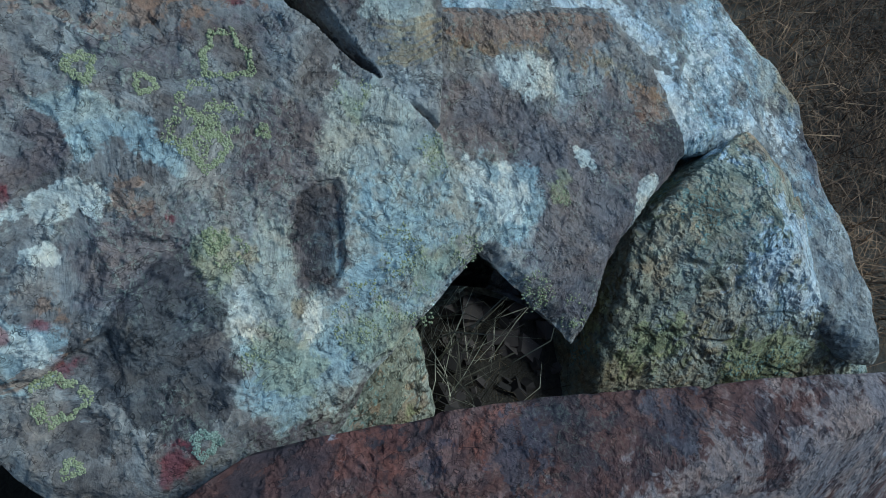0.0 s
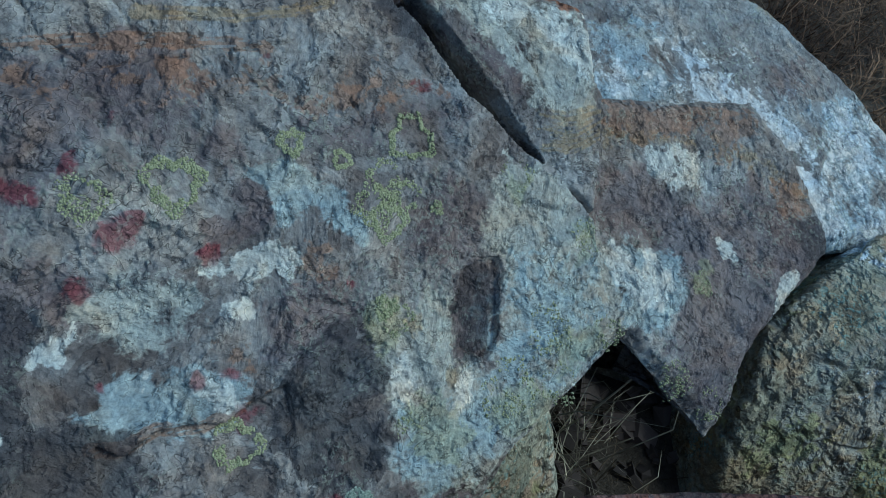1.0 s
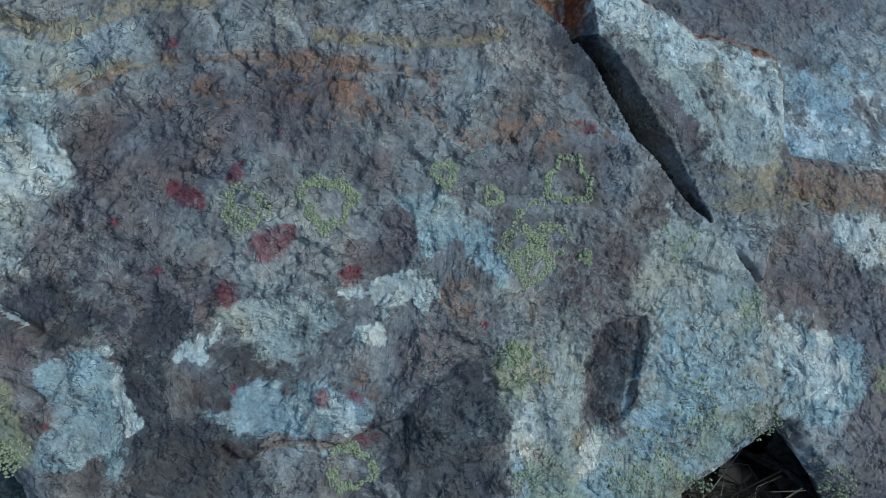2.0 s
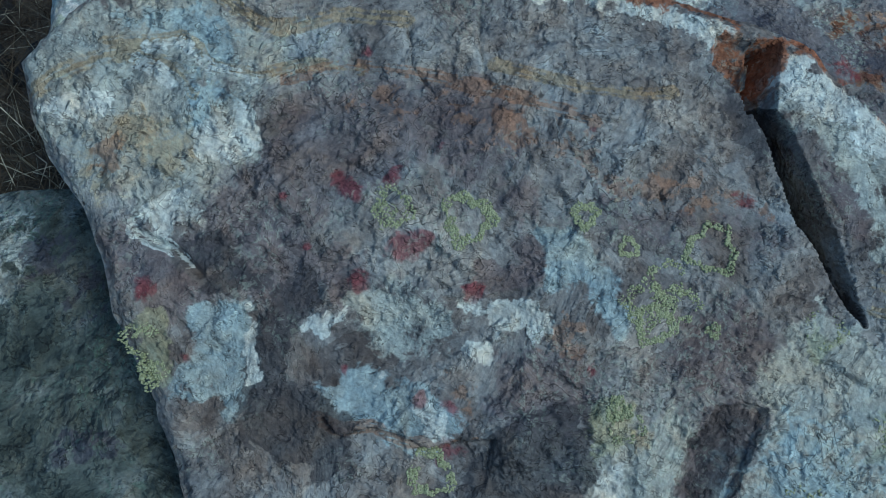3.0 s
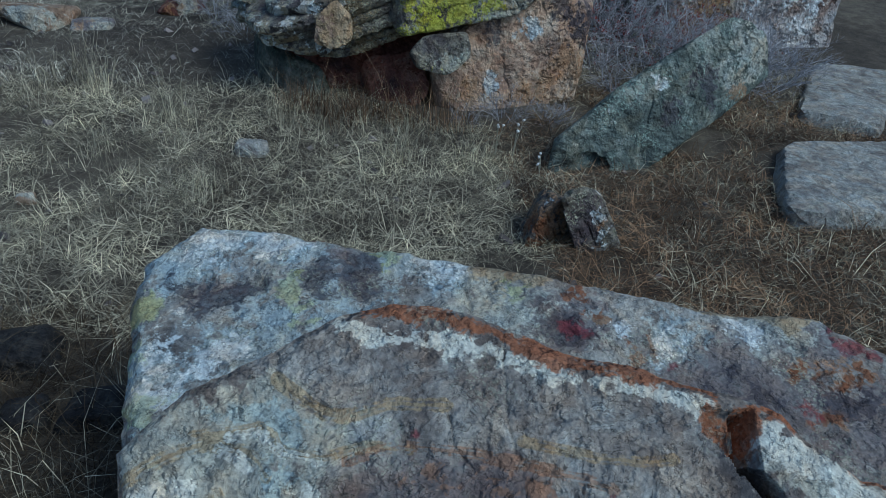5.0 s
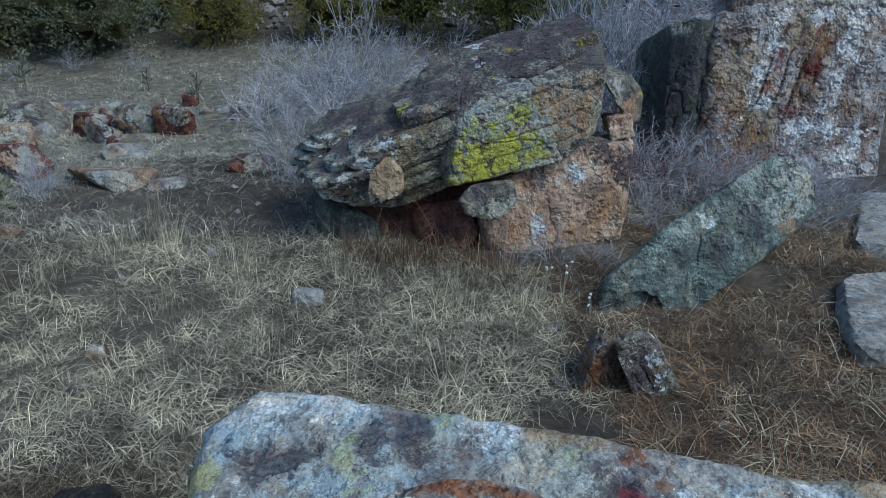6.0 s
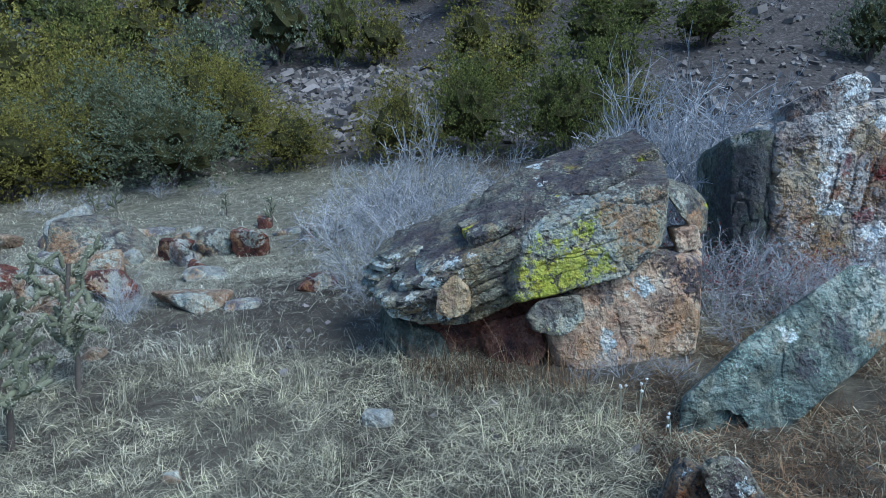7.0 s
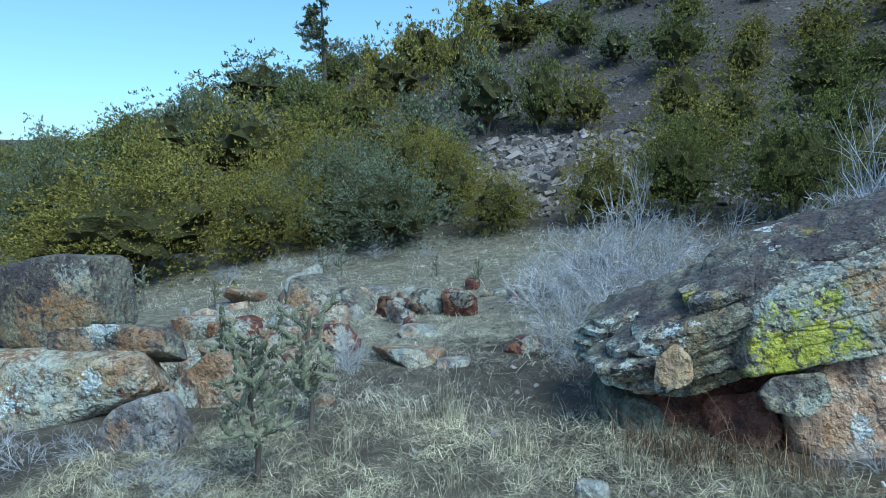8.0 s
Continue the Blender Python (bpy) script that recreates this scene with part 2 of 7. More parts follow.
def plain_material(name, low, high, scale=30.0, rough=0.8, per="island", relief=0.0, patches=0.0, gloss=0.3, skew=0.5):
    """A natural surface that varies from piece to piece and by a fine noise."""
    m, nt, b = start_material(name, rough)
    if per == "island":
        rnd = nt.nodes.new("ShaderNodeNewGeometry").outputs["Random Per Island"]
    else:
        rnd = nt.nodes.new("ShaderNodeObjectInfo").outputs["Random"]
    n = noise_tex(nt, object_coords(nt), scale, 4, 0.6)
    fac = maths(nt, "ADD", maths(nt, "MULTIPLY", rnd, 0.65), maths(nt, "MULTIPLY", n, 0.35))
    col = ramp(nt, fac, [(0.1, low), (0.5, tuple(a + (b - a) * skew for a, b in zip(low, high))), (0.85, high)])
    b.inputs["Specular IOR Level"].default_value = gloss
    if patches:
        broad = noise_tex(nt, object_coords(nt), patches, 5, 0.65, 0.5)
        col = blend(nt, 1.0, col, ramp(nt, broad, [(0.36, (0.42, 0.4, 0.4)), (0.5, (1.0, 0.99, 0.98)), (0.62, (1.55, 1.52, 1.42))]), "MULTIPLY")
    nt.links.new(col, b.inputs["Base Color"])
    if relief:
        bump(nt, b, n, relief)
    return m


MAT_LICHEN = plain_material("yellow_green_lichen", (0.24, 0.25, 0.12), (0.45, 0.45, 0.26), 120.0, 0.95, relief=0.001)
MAT_LICHEN_GREY = plain_material("grey_green_lichen", (0.2, 0.26, 0.2), (0.4, 0.46, 0.36), 120.0, 0.95, relief=0.001)
MAT_STRAW = plain_material("dry_grass", (0.085, 0.073, 0.052), (0.85, 0.79, 0.58), 3.0, 0.85, patches=2.4, gloss=0.15, skew=0.4)
MAT_STRAW_PALE = plain_material("bleached_dry_grass", (0.1, 0.09, 0.072), (0.85, 0.82, 0.68), 3.0, 0.85, patches=1.6, gloss=0.15, skew=0.5)
MAT_STRAW_RED = plain_material("reddish_dry_grass", (0.04, 0.027, 0.018), (0.42, 0.27, 0.16), 3.0, 0.85, patches=1.2, gloss=0.15, skew=0.28)
MAT_SHADED_GRASS = plain_material("shade_dark_brown_grass", (0.025, 0.02, 0.015), (0.17, 0.13, 0.085), 3.0, 0.9, patches=1.5, gloss=0.1)
MAT_TWIG = plain_material("weathered_twigs", (0.12, 0.12, 0.128), (0.6, 0.6, 0.63), 8.0, 0.9, gloss=0.1)
MAT_BARK = plain_material("shredded_bark", (0.07, 0.055, 0.045), (0.2, 0.17, 0.15), 25.0, 0.9, "object", 0.01)
MAT_OLIVE = plain_material("olive_juniper_foliage", (0.045, 0.043, 0.012), (0.33, 0.29, 0.075), 6.0, 0.9, gloss=0.08)
MAT_SAGE = plain_material("grey_green_juniper_foliage", (0.04, 0.048, 0.03), (0.25, 0.275, 0.18), 6.0, 0.9, gloss=0.08)
MAT_DEEP = plain_material("dark_green_juniper_foliage", (0.032, 0.038, 0.012), (0.22, 0.23, 0.07), 6.0, 0.9, gloss=0.08)
# near-black olive: the shade inside juniper crowns, put into a colour
MAT_CROWN_SHADE = plain_material("crown_shade", (0.02, 0.02, 0.009), (0.07, 0.068, 0.03), 60.0, 0.95, relief=0.08, gloss=0.05)
MAT_CACTUS = plain_material("dull_green_cactus_skin", (0.09, 0.095, 0.06), (0.22, 0.225, 0.15), 20.0, 0.8, "object", 0.004)
MAT_SPINE = plain_material("straw_coloured_spines", (0.26, 0.25, 0.19), (0.5, 0.48, 0.38), 10.0, 0.7)
MAT_LEAF = plain_material("red_bush_leaves", (0.14, 0.02, 0.02), (0.3, 0.06, 0.05), 10.0, 0.7)
MAT_FLOWER = plain_material("white_seed_heads", (0.6, 0.6, 0.58), (0.8, 0.8, 0.78), 10.0, 0.8)


def ground_material():
    m, nt, b = start_material("dry_meadow_and_talus", 0.95)
    p = object_coords(nt)
    big = noise_tex(nt, p, 0.5, 6, 0.6, 0.4)
    mid = noise_tex(nt, p, 6.0, 8, 0.7, 0.5)
    fine = noise_tex(nt, p, 70.0, 5, 0.7, 1.5)
    soil = ramp(nt, maths(nt, "ADD", maths(nt, "MULTIPLY", big, 0.5), maths(nt, "MULTIPLY", mid, 0.5)), [(0.35, (0.036, 0.03, 0.024)), (0.5, (0.08, 0.067, 0.052)), (0.66, (0.17, 0.148, 0.11))])
    gravel = ramp(nt, mid, [(0.3, (0.03, 0.026, 0.024)), (0.5, (0.066, 0.055, 0.051)), (0.68, (0.17, 0.15, 0.145))])
    where = nt.nodes.new("ShaderNodeAttribute")
    where.attribute_name = "talus"
    col = blend(nt, step(nt, maths(nt, "ADD", where.outputs["Fac"], maths(nt, "MULTIPLY", maths(nt, "SUBTRACT", big, 0.5), 0.8)), 0.3, 0.7), soil, gravel)
    mat_of_grass = nt.nodes.new("ShaderNodeAttribute")
    mat_of_grass.attribute_name = "thatch"
    straw = ramp(nt, mid, [(0.32, (0.085, 0.076, 0.055)), (0.5, (0.185, 0.17, 0.125)), (0.68, (0.33, 0.31, 0.24))])
    col = blend(nt, step(nt, maths(nt, "ADD", mat_of_grass.outputs["Fac"], maths(nt, "MULTIPLY", maths(nt, "SUBTRACT", mid, 0.5), 1.2)), 0.3, 0.75, 0.0, 0.85), col, straw)
    col = blend(nt, 0.7, col, ramp(nt, fine, [(0.3, (0.4, 0.4, 0.4)), (0.5, (0.95, 0.95, 0.95)), (0.7, (1.5, 1.48, 1.4))]), "MULTIPLY")
    nt.links.new(col, b.inputs["Base Color"])
    bump(nt, b, maths(nt, "ADD", mid, maths(nt, "MULTIPLY", fine, 0.4)), 0.03)
    return m


MAT_GROUND = ground_material()


# ---- mesh helpers ----
def make(name, verts, faces, material, parent=None, label="", category="", kind="", group="", at=None, smooth_shade=True):
    me = bpy.data.meshes.new(name)
    if isinstance(faces, np.ndarray):
        verts = np.asarray(verts, np.float32)
        me.vertices.add(len(verts))
        me.vertices.foreach_set("co", verts.ravel())
        k = faces.shape[1]
        me.loops.add(faces.size)
        me.loops.foreach_set("vertex_index", faces.astype(np.int32).ravel())
        me.polygons.add(len(faces))
        me.polygons.foreach_set("loop_start", np.arange(0, faces.size, k, dtype=np.int32))
        me.update(calc_edges=True)
        me.validate()
    else:
        me.from_pydata([tuple(v) for v in verts], [], faces)
        me.update()
    me.materials.append(material)
    me.polygons.foreach_set("use_smooth", [smooth_shade] * len(me.polygons))
    ob = new(name, me)
    if at is not None:
        ob.matrix_world = at
    if parent is not None:
        ob.parent = parent
    return tagged(ob, label, category, group, kind)


def set_stains(ob, chans):
    """chans: white, dark, rust, red, lichen, pale, purple, blue, ochre, iron."""
    n = len(ob.data.vertices)
    for key, three in (("stain_a", chans[:3]), ("stain_b", chans[3:6]), ("stain_c", chans[6:])):
        at = ob.data.attributes.new(key, "FLOAT_COLOR", "POINT")
        c = np.zeros((n, 4), np.float32)
        for i, v in enumerate(three):
            c[:, i] = v
        at.data.foreach_set("color", c.ravel())


KINDS = ("white", "dark", "rust", "red", "lichen", "pale", "purple", "blue", "ochre", "iron")


def blob_field(pts, blobs):
    """1 at a blob's middle, 0.5 at its rim, 0 at twice its radius."""
    out = np.zeros(len(pts))
    for *c, r in blobs:
        d = np.sqrt(((pts[:, :len(c)] - np.array(c)) ** 2).sum(1))
        np.maximum(out, np.clip(1 - 0.5 * d / r, 0, 1), out=out)
    return out


def line_distance(pts, line):
    """Distance to a polyline in the plane, and how far along it (0 to 1)."""
    best, along = np.full(len(pts), 1e9), np.zeros(len(pts))
    n = len(line) - 1
    for i in range(n):
        p, q = np.array(line[i], float), np.array(line[i + 1], float)
        d = q - p
        t = np.clip(((pts - p) @ d) / (d @ d), 0, 1)
        dist = np.hypot(*(pts - p - t[:, None] * d).T)
        hit = dist < best
        best[hit], along[hit] = dist[hit], (i + t[hit]) / n
    return best, along


def inside(pts, poly):
    x, y = pts.T
    out = np.zeros(len(pts), bool)
    for (x0, y0), (x1, y1) in zip(poly, np.roll(poly, -1, 0)):
        cross = ((y0 > y) != (y1 > y)) & (x < (x1 - x0) * (y - y0) / (y1 - y0 + 1e-12) + x0)
        out ^= cross
    return out


def ragged_outline(outline, amp, seed):
    pts = []
    n = len(outline)
    for i in range(n):
        p, q = np.array(outline[i], float), np.array(outline[(i + 1) % n], float)
        k = max(2, int(np.hypot(*(q - p)) / 0.012))
        for j in range(k):
            pts.append(p + (q - p) * j / k)
    pts = np.array(pts)
    p3 = np.column_stack([pts, np.zeros(len(pts))])
    return pts + amp * np.column_stack([fbm(p3, 9, 4, seed), fbm(p3, 9, 4, seed + 50)])


def slab_object(name, outline, cell, thick, frame_matrix, height, material, seed, amp=0.02, inward=0.0, **tags):
    """A plate of rock: a fine sheet inside a ragged outline, with broken sides and an underside. height(pts, edge) gives the relief."""
    poly = ragged_outline(outline, amp, seed)
    lo, hi = poly.min(0) - cell, poly.max(0) + cell
    nx, ny = (np.ceil((hi - lo) / cell)).astype(int) + 1
    gx, gy = np.meshgrid(lo[0] + np.arange(nx) * cell, lo[1] + np.arange(ny) * cell, indexing="ij")
    pts = np.column_stack([gx.ravel(), gy.ravel()])
    ok = inside(pts, poly)
    ids = np.arange(nx * ny).reshape(nx, ny)
    quads = np.column_stack([ids[:-1, :-1].ravel(), ids[1:, :-1].ravel(), ids[1:, 1:].ravel(), ids[:-1, 1:].ravel()])
    quads = quads[ok[quads].all(1)]
    used, inv = np.unique(quads, return_inverse=True)
    pts, quads = pts[used], inv.reshape(quads.shape)
    n = len(pts)
    edges = np.concatenate([quads[:, [0, 1]], quads[:, [1, 2]], quads[:, [2, 3]], quads[:, [3, 0]]])
    key = np.sort(edges, 1)
    _, first, count = np.unique(key[:, 0] * n + key[:, 1], return_index=True, return_counts=True)
    rim = edges[first[count == 1]]
    rim_v = np.unique(rim)
    d2 = ((pts[rim_v][:, None, :] - poly[None]) ** 2).sum(2)
    near = d2.argmin(1)
    pts[rim_v] = poly[near]
    tangent = poly[(near + 4) % len(poly)] - poly[near - 4]
    tangent /= np.linalg.norm(tangent, axis=1)[:, None] + 1e-9
    normal = np.column_stack([-tangent[:, 1], tangent[:, 0]])
    normal[~inside(poly[near] + normal * 0.02, poly)] *= -1
    edge = np.concatenate([np.sqrt(((c[:, None, :] - poly[None, ::2]) ** 2).sum(2).min(1)) for c in np.array_split(pts, len(pts) // 2000 + 1)])
    edge[rim_v] = 0
    h = height(pts, edge)
    verts = [np.column_stack([pts, h])]
    slot = np.full(n, -1)
    slot[rim_v] = np.arange(len(rim_v))
    rows = []
    for r, f in enumerate((0.08, 0.25, 0.5, 0.75, 1.0)):
        q = np.column_stack([pts[rim_v], h[rim_v] * (1 - f) - thick * f])
        wob = fbm(q, 7, 4, seed + 9)
        steps = np.floor(fbm(q * np.array([0.4, 0.4, 6.0]), 5, 2, seed + 3) * 4) / 4
        q[:, :2] += normal * (inward * f + 0.02 * wob + 0.025 * steps)[:, None]
        rows.append(q)
    verts += rows
    m = len(rim_v)
    faces = [quads]
    for r in range(5):
        a0 = rim if r == 0 else slot[rim] + n + (r - 1) * m
        a1 = slot[rim] + n + r * m
        faces.append(np.column_stack([a0[:, 1], a0[:, 0], a1[:, 0], a1[:, 1]]))
    ob = make(name, np.concatenate(verts), np.concatenate(faces), material, at=frame_matrix, **tags)
    bm = bmesh.new()
    bm.from_mesh(ob.data)
    bmesh.ops.holes_fill(bm, edges=[e for e in bm.edges if e.is_boundary], sides=0)
    bm.to_mesh(ob.data)
    bm.free()
    return ob, pts, edge


ICO = {}


def ico(level):
    if level not in ICO:
        bm = bmesh.new()
        bmesh.ops.create_icosphere(bm, subdivisions=level, radius=1.0)
        ICO[level] = (np.array([v.co for v in bm.verts]), np.array([[v.index for v in f.verts] for f in bm.faces]))
        bm.free()
    return ICO[level]


def hull_planes(corners):
    bm = bmesh.new()
    for c in corners:
        bm.verts.new(c)
    bmesh.ops.convex_hull(bm, input=bm.verts)
    bm.normal_update()
    mid = np.mean(np.array(corners), 0)
    planes = []
    for f in bm.faces:
        nrm, p = np.array(f.normal), np.array(f.verts[0].co)
        d = nrm @ (p - mid)
        if d < 0:
            nrm, d = -nrm, -d
        if f.calc_area() > 1e-7:
            planes.append((*nrm, max(d, 0.01)))
    bm.free()
    return mid, np.array(planes)


def rock_verts(corners, level, rough, seed, strata=None, strata_amp=0.0, strata_freq=8.0, sharp=16, dents=(), chips=12):
    mid, planes = hull_planes(corners)
    span = np.ptp(np.array(corners), axis=0)
    dirs, faces = ico(level)
    dirs = dirs * (0.35 + span / span.max())
    dirs = dirs / np.linalg.norm(dirs, axis=1)[:, None]
    q = np.maximum(dirs @ planes[:, :3].T / planes[:, 3], 1e-6)
    top = q.max(1)
    r = 1 / (top * (((q / top[:, None]) ** sharp).sum(1)) ** (1 / sharp))
    p = mid + dirs * r[:, None] * 1.04
    size = span.max()
    k = 1.6 / size
    rng = np.random.default_rng(seed)
    for _ in range(chips):
        cut = rng.normal(0, 1, 3)
        cut /= np.linalg.norm(cut)
        s = (p - mid) @ cut
        over = np.clip(s - s.max() * rng.uniform(0.93, 0.99), 0, None)
        p = p - cut * (over * 0.92)[:, None]
    n = 0.55 * fbm(p, 1.6 * k, 5, seed) + 0.3 * np.abs(fbm(p, 4 * k, 4, seed + 7)) + 0.35 * np.floor(4 * fbm(p, 2.5 * k, 3, seed + 11)) / 4 + 0.22 * fbm(p, 9 * k, 4, seed + 13)
    n = n - 0.5 * (1 - smooth(0.0, 0.05, np.abs(fbm(p, 2.2 * k, 3, seed + 17))))
    p = p + dirs * (rough * size * n)[:, None]
    if strata is not None:
        s = np.array(strata, float)
        s /= np.linalg.norm(s)
        c = (p @ s + 0.06 * fbm(p, 2.0, 3, seed + 5)) * strata_freq
        saw = np.abs((c % 1.0) - 0.5) * 2
        groove = 0.5 * hash3(np.floor(c).astype(np.int64), 3, 5, seed) - 0.6 * smooth(0.75, 1.0, saw)
        p = p + dirs * (strata_amp * groove)[:, None]
    for x, y, z, rad, depth in dents:
        d = np.linalg.norm(p - np.array((x, y, z)), axis=1)
        p = p - dirs * (depth * (1 - smooth(0.55 * rad, rad, d)))[:, None]
    return p, faces


def rock(name, corners, material, level=5, rough=0.03, seed=1, parent=None, stains=None, strata=None, strata_amp=0.0, strata_freq=8.0, sharp=16, dents=(), chips=12, label="", category="", group=""):
    """A broken rock that fills the hull of its corners (world metres)."""
    p, faces = rock_verts(corners, level, rough, seed, strata, strata_amp, strata_freq, sharp, dents, chips)
    base = np.array((p[:, 0].mean(), p[:, 1].mean(), p[:, 2].min()))
    ob = make(name, p - base, faces, material, parent, label, category, "", group, at=Matrix.Translation(base) if parent is None else None)
    if parent is not None:
        ob.location = Vector(base) - parent.matrix_world.translation
    ob.data.set_sharp_from_angle(angle=radians(38))
    if not stains:
        set_stains(ob, [0.0] * 10)
    else:
        warp = np.column_stack([fbm(p, 2.5, 4, seed + 31), fbm(p, 2.5, 4, seed + 32), fbm(p, 2.5, 4, seed + 33)]) * 0.22
        set_stains(ob, [blob_field(p + warp, stains.get(k, ())) for k in KINDS])
    return ob


def holder(name, at, label, category, group=""):
    ob = new(name)
    ob.empty_display_size = 0.2
    ob.matrix_world = Matrix.Translation(at)
    return tagged(ob, label, category, group)


# ---- the ground: meadow, hillside, far ridge ----
def ground_z(x, y):
    x, y = np.asarray(x, float), np.asarray(y, float)
    xc = np.clip(x, -14, 12)
    z = 0.52 + 0.04 * (xc + 0.8) + 0.1 * np.log1p(np.exp((np.clip(y, -40, 19) - 4.8) * 3)) / 3
    z = z + 0.04 * (1 - smooth(0.6, 2.6, np.hypot(x - 0.4, y - 0.3)))
    d = np.log1p(np.exp(np.clip((y - 17.5) * 0.8, -40, 40))) / 0.8
    d = np.where((y - 17.5) * 0.8 > 40, y - 17.5, d)
    d2 = np.where(d < 30, d, 30 + 17 * np.tanh((d - 30) / 17))
    k = np.clip(0.95 + 0.0105 * x, 0.3, 1.25)
    hill = k * (0.27 * d2 + 0.0062 * d2 * d2)
    far = smooth(75, 130, y)
    dist = np.hypot(x, y)
    ridge = 30 * np.exp(-((dist - 330) / 90) ** 2)
    p = np.column_stack([x.ravel(), y.ravel(), np.zeros(x.size)])
    lumps = (fbm(p, 0.6, 4, 3) * 0.06 + fbm(p, 3.5, 3, 4) * 0.015).reshape(x.shape)
    crags = (fbm(p, 0.14, 5, 8)).reshape(x.shape) * smooth(19, 30, y) * 1.1
    return z + hill * (1 - 0.55 * far) + ridge + lumps + crags * (1 - far)


def build_ground():
    def axis(lo, hi, near_lo, near_hi, s):
        mid = np.arange(near_lo, near_hi, s)
        left, right, stp = [near_lo], [mid[-1]], s
        while left[-1] > lo:
            stp *= 1.18
            left.append(left[-1] - stp)
        stp = s
        while right[-1] < hi:
            stp *= 1.12
            right.append(right[-1] + stp)
        return np.array(left[:0:-1] + list(mid) + right[1:])

    xs, ys = axis(-1500, 1500, -9, 6.5, 0.09), axis(-1500, 2500, -1.5, 13, 0.09)
    gx, gy = np.meshgrid(xs, ys, indexing="ij")
    z = ground_z(gx, gy)
    ids = np.arange(gx.size).reshape(gx.shape)
    quads = np.column_stack([ids[:-1, :-1].ravel(), ids[1:, :-1].ravel(), ids[1:, 1:].ravel(), ids[:-1, 1:].ravel()])
    ob = make("ground", np.column_stack([gx.ravel(), gy.ravel(), z.ravel()]), quads, MAT_GROUND, label="dry straw-coloured meadow rising to a stony hillside", category="ground", kind="structure")
    at = ob.data.attributes.new("talus", "FLOAT", "POINT")
    at.data.foreach_set("value", smooth(17, 23, gy.ravel() + 0.12 * gx.ravel()).astype(np.float32))
    # matted dead grass on the open flat, worn away along the path
    at = ob.data.attributes.new("thatch", "FLOAT", "POINT")
    px, py = gx.ravel(), gy.ravel()
    worn = np.exp(-(((px + 1.6 + 0.35 * (py - 8)) / 1.2) ** 2) - ((py - 8.3) / 1.6) ** 2)
    at.data.foreach_set("value", (smooth(7.0, 11.5, py) * (1 - smooth(17.5, 20, py)) * (1 - worn) * (1 - smooth(0, 2, px))).astype(np.float32))


build_ground()


# ---- the large tilted slab in the foreground ----
def plane_frame(origin, u, n):
    n = Vector(n).normalized()
    u = (Vector(u) - Vector(u).dot(n) * n).normalized()
    v = n.cross(u)
    m = Matrix((u, v, n)).transposed().to_4x4()
    m.translation = Vector(origin)
    return m


SLAB_FRAME = plane_frame((0.25, 0.8, 1.44), (0.9514, -0.308, 0), (-0.1605, -0.4957, 0.8535))
SLAB_OUTLINE = [(-1.16, 0.28), (-1.03, 0.46), (-0.91, 0.55), (-0.80, 0.65), (-0.70, 0.73), (-0.57, 0.80), (-0.40, 0.81), (-0.29, 0.78), (-0.09, 0.73), (0.14, 0.71), (0.26, 0.68),
                (0.35, 0.68), (0.48, 0.65), (0.530, 0.58), (0.640, 0.51), (0.860, 0.47), (0.875, 0.26), (1.140, 0.23), (1.460, 0.2), (1.570, 0.09), (1.630, -0.08), (1.590, -0.26),
                (1.500, -0.32), (1.300, -0.43), (1.210, -0.48), (1.100, -0.61), (1.010, -0.67), (0.800, -0.35), (0.610, -0.46), (0.420, -0.56), (0.320, -0.66), (0.220, -0.74), (-0.040, -0.64),
                (-0.190, -0.53), (-0.240, -0.44), (-0.35, -0.52), (-0.58, -0.56), (-0.67, -0.39), (-0.73, -0.30), (-0.82, -0.20), (-0.87, -0.11), (-0.94, 0.0), (-1.02, 0.07), (-1.10, 0.17)]
CRACK = [(0.375, 0.47), (0.412, 0.433), (0.446, 0.372), (0.489, 0.304), (0.532, 0.244), (0.585, 0.160), (0.636, 0.098)]
WEDGE_STEP = [(0.636, 0.098), (0.70, 0.03), (0.757, -0.045)]
STEP_NOTCH = [(0.262, 0.628), (0.335, 0.618), (0.335, 0.554), (0.332, 0.496), (0.262, 0.551)]
FACET = [(0.335, 0.62), (0.405, 0.648), (0.40, 0.597), (0.40, 0.485), (0.345, 0.465), (0.331, 0.496), (0.335, 0.554)]
LEDGE = [(-0.36, -0.30), (-0.32, -0.33), (-0.26, -0.302), (-0.205, -0.30), (-0.148, -0.316), (-0.095, -0.293), (-0.02, -0.272)]
SCAR = [(-0.811, -0.022), (-0.765, -0.03), (-0.724, -0.039), (-0.68, -0.065), (-0.657, -0.078)]
PEEL = [(0.379, -0.112), (0.423, -0.099), (0.481, -0.106), (0.48, -0.146), (0.466, -0.203), (0.456, -0.26), (0.428, -0.312), (0.397, -0.31), (0.337, -0.275), (0.351, -0.231), (0.346, -0.185), (0.371, -0.164)]
FLAKES = [[(-0.10, 0.14), (-0.05, 0.17), (0.0, 0.13), (0.0, 0.06), (-0.08, 0.03), (-0.13, 0.05)], [(0.33, 0.09), (0.38, 0.13), (0.43, 0.08), (0.43, -0.01), (0.37, -0.02)],
          [(-0.17, -0.02), (-0.06, -0.01), (0.03, 0.0), (0.07, -0.05), (0.0, -0.07), (-0.1, -0.05)]]


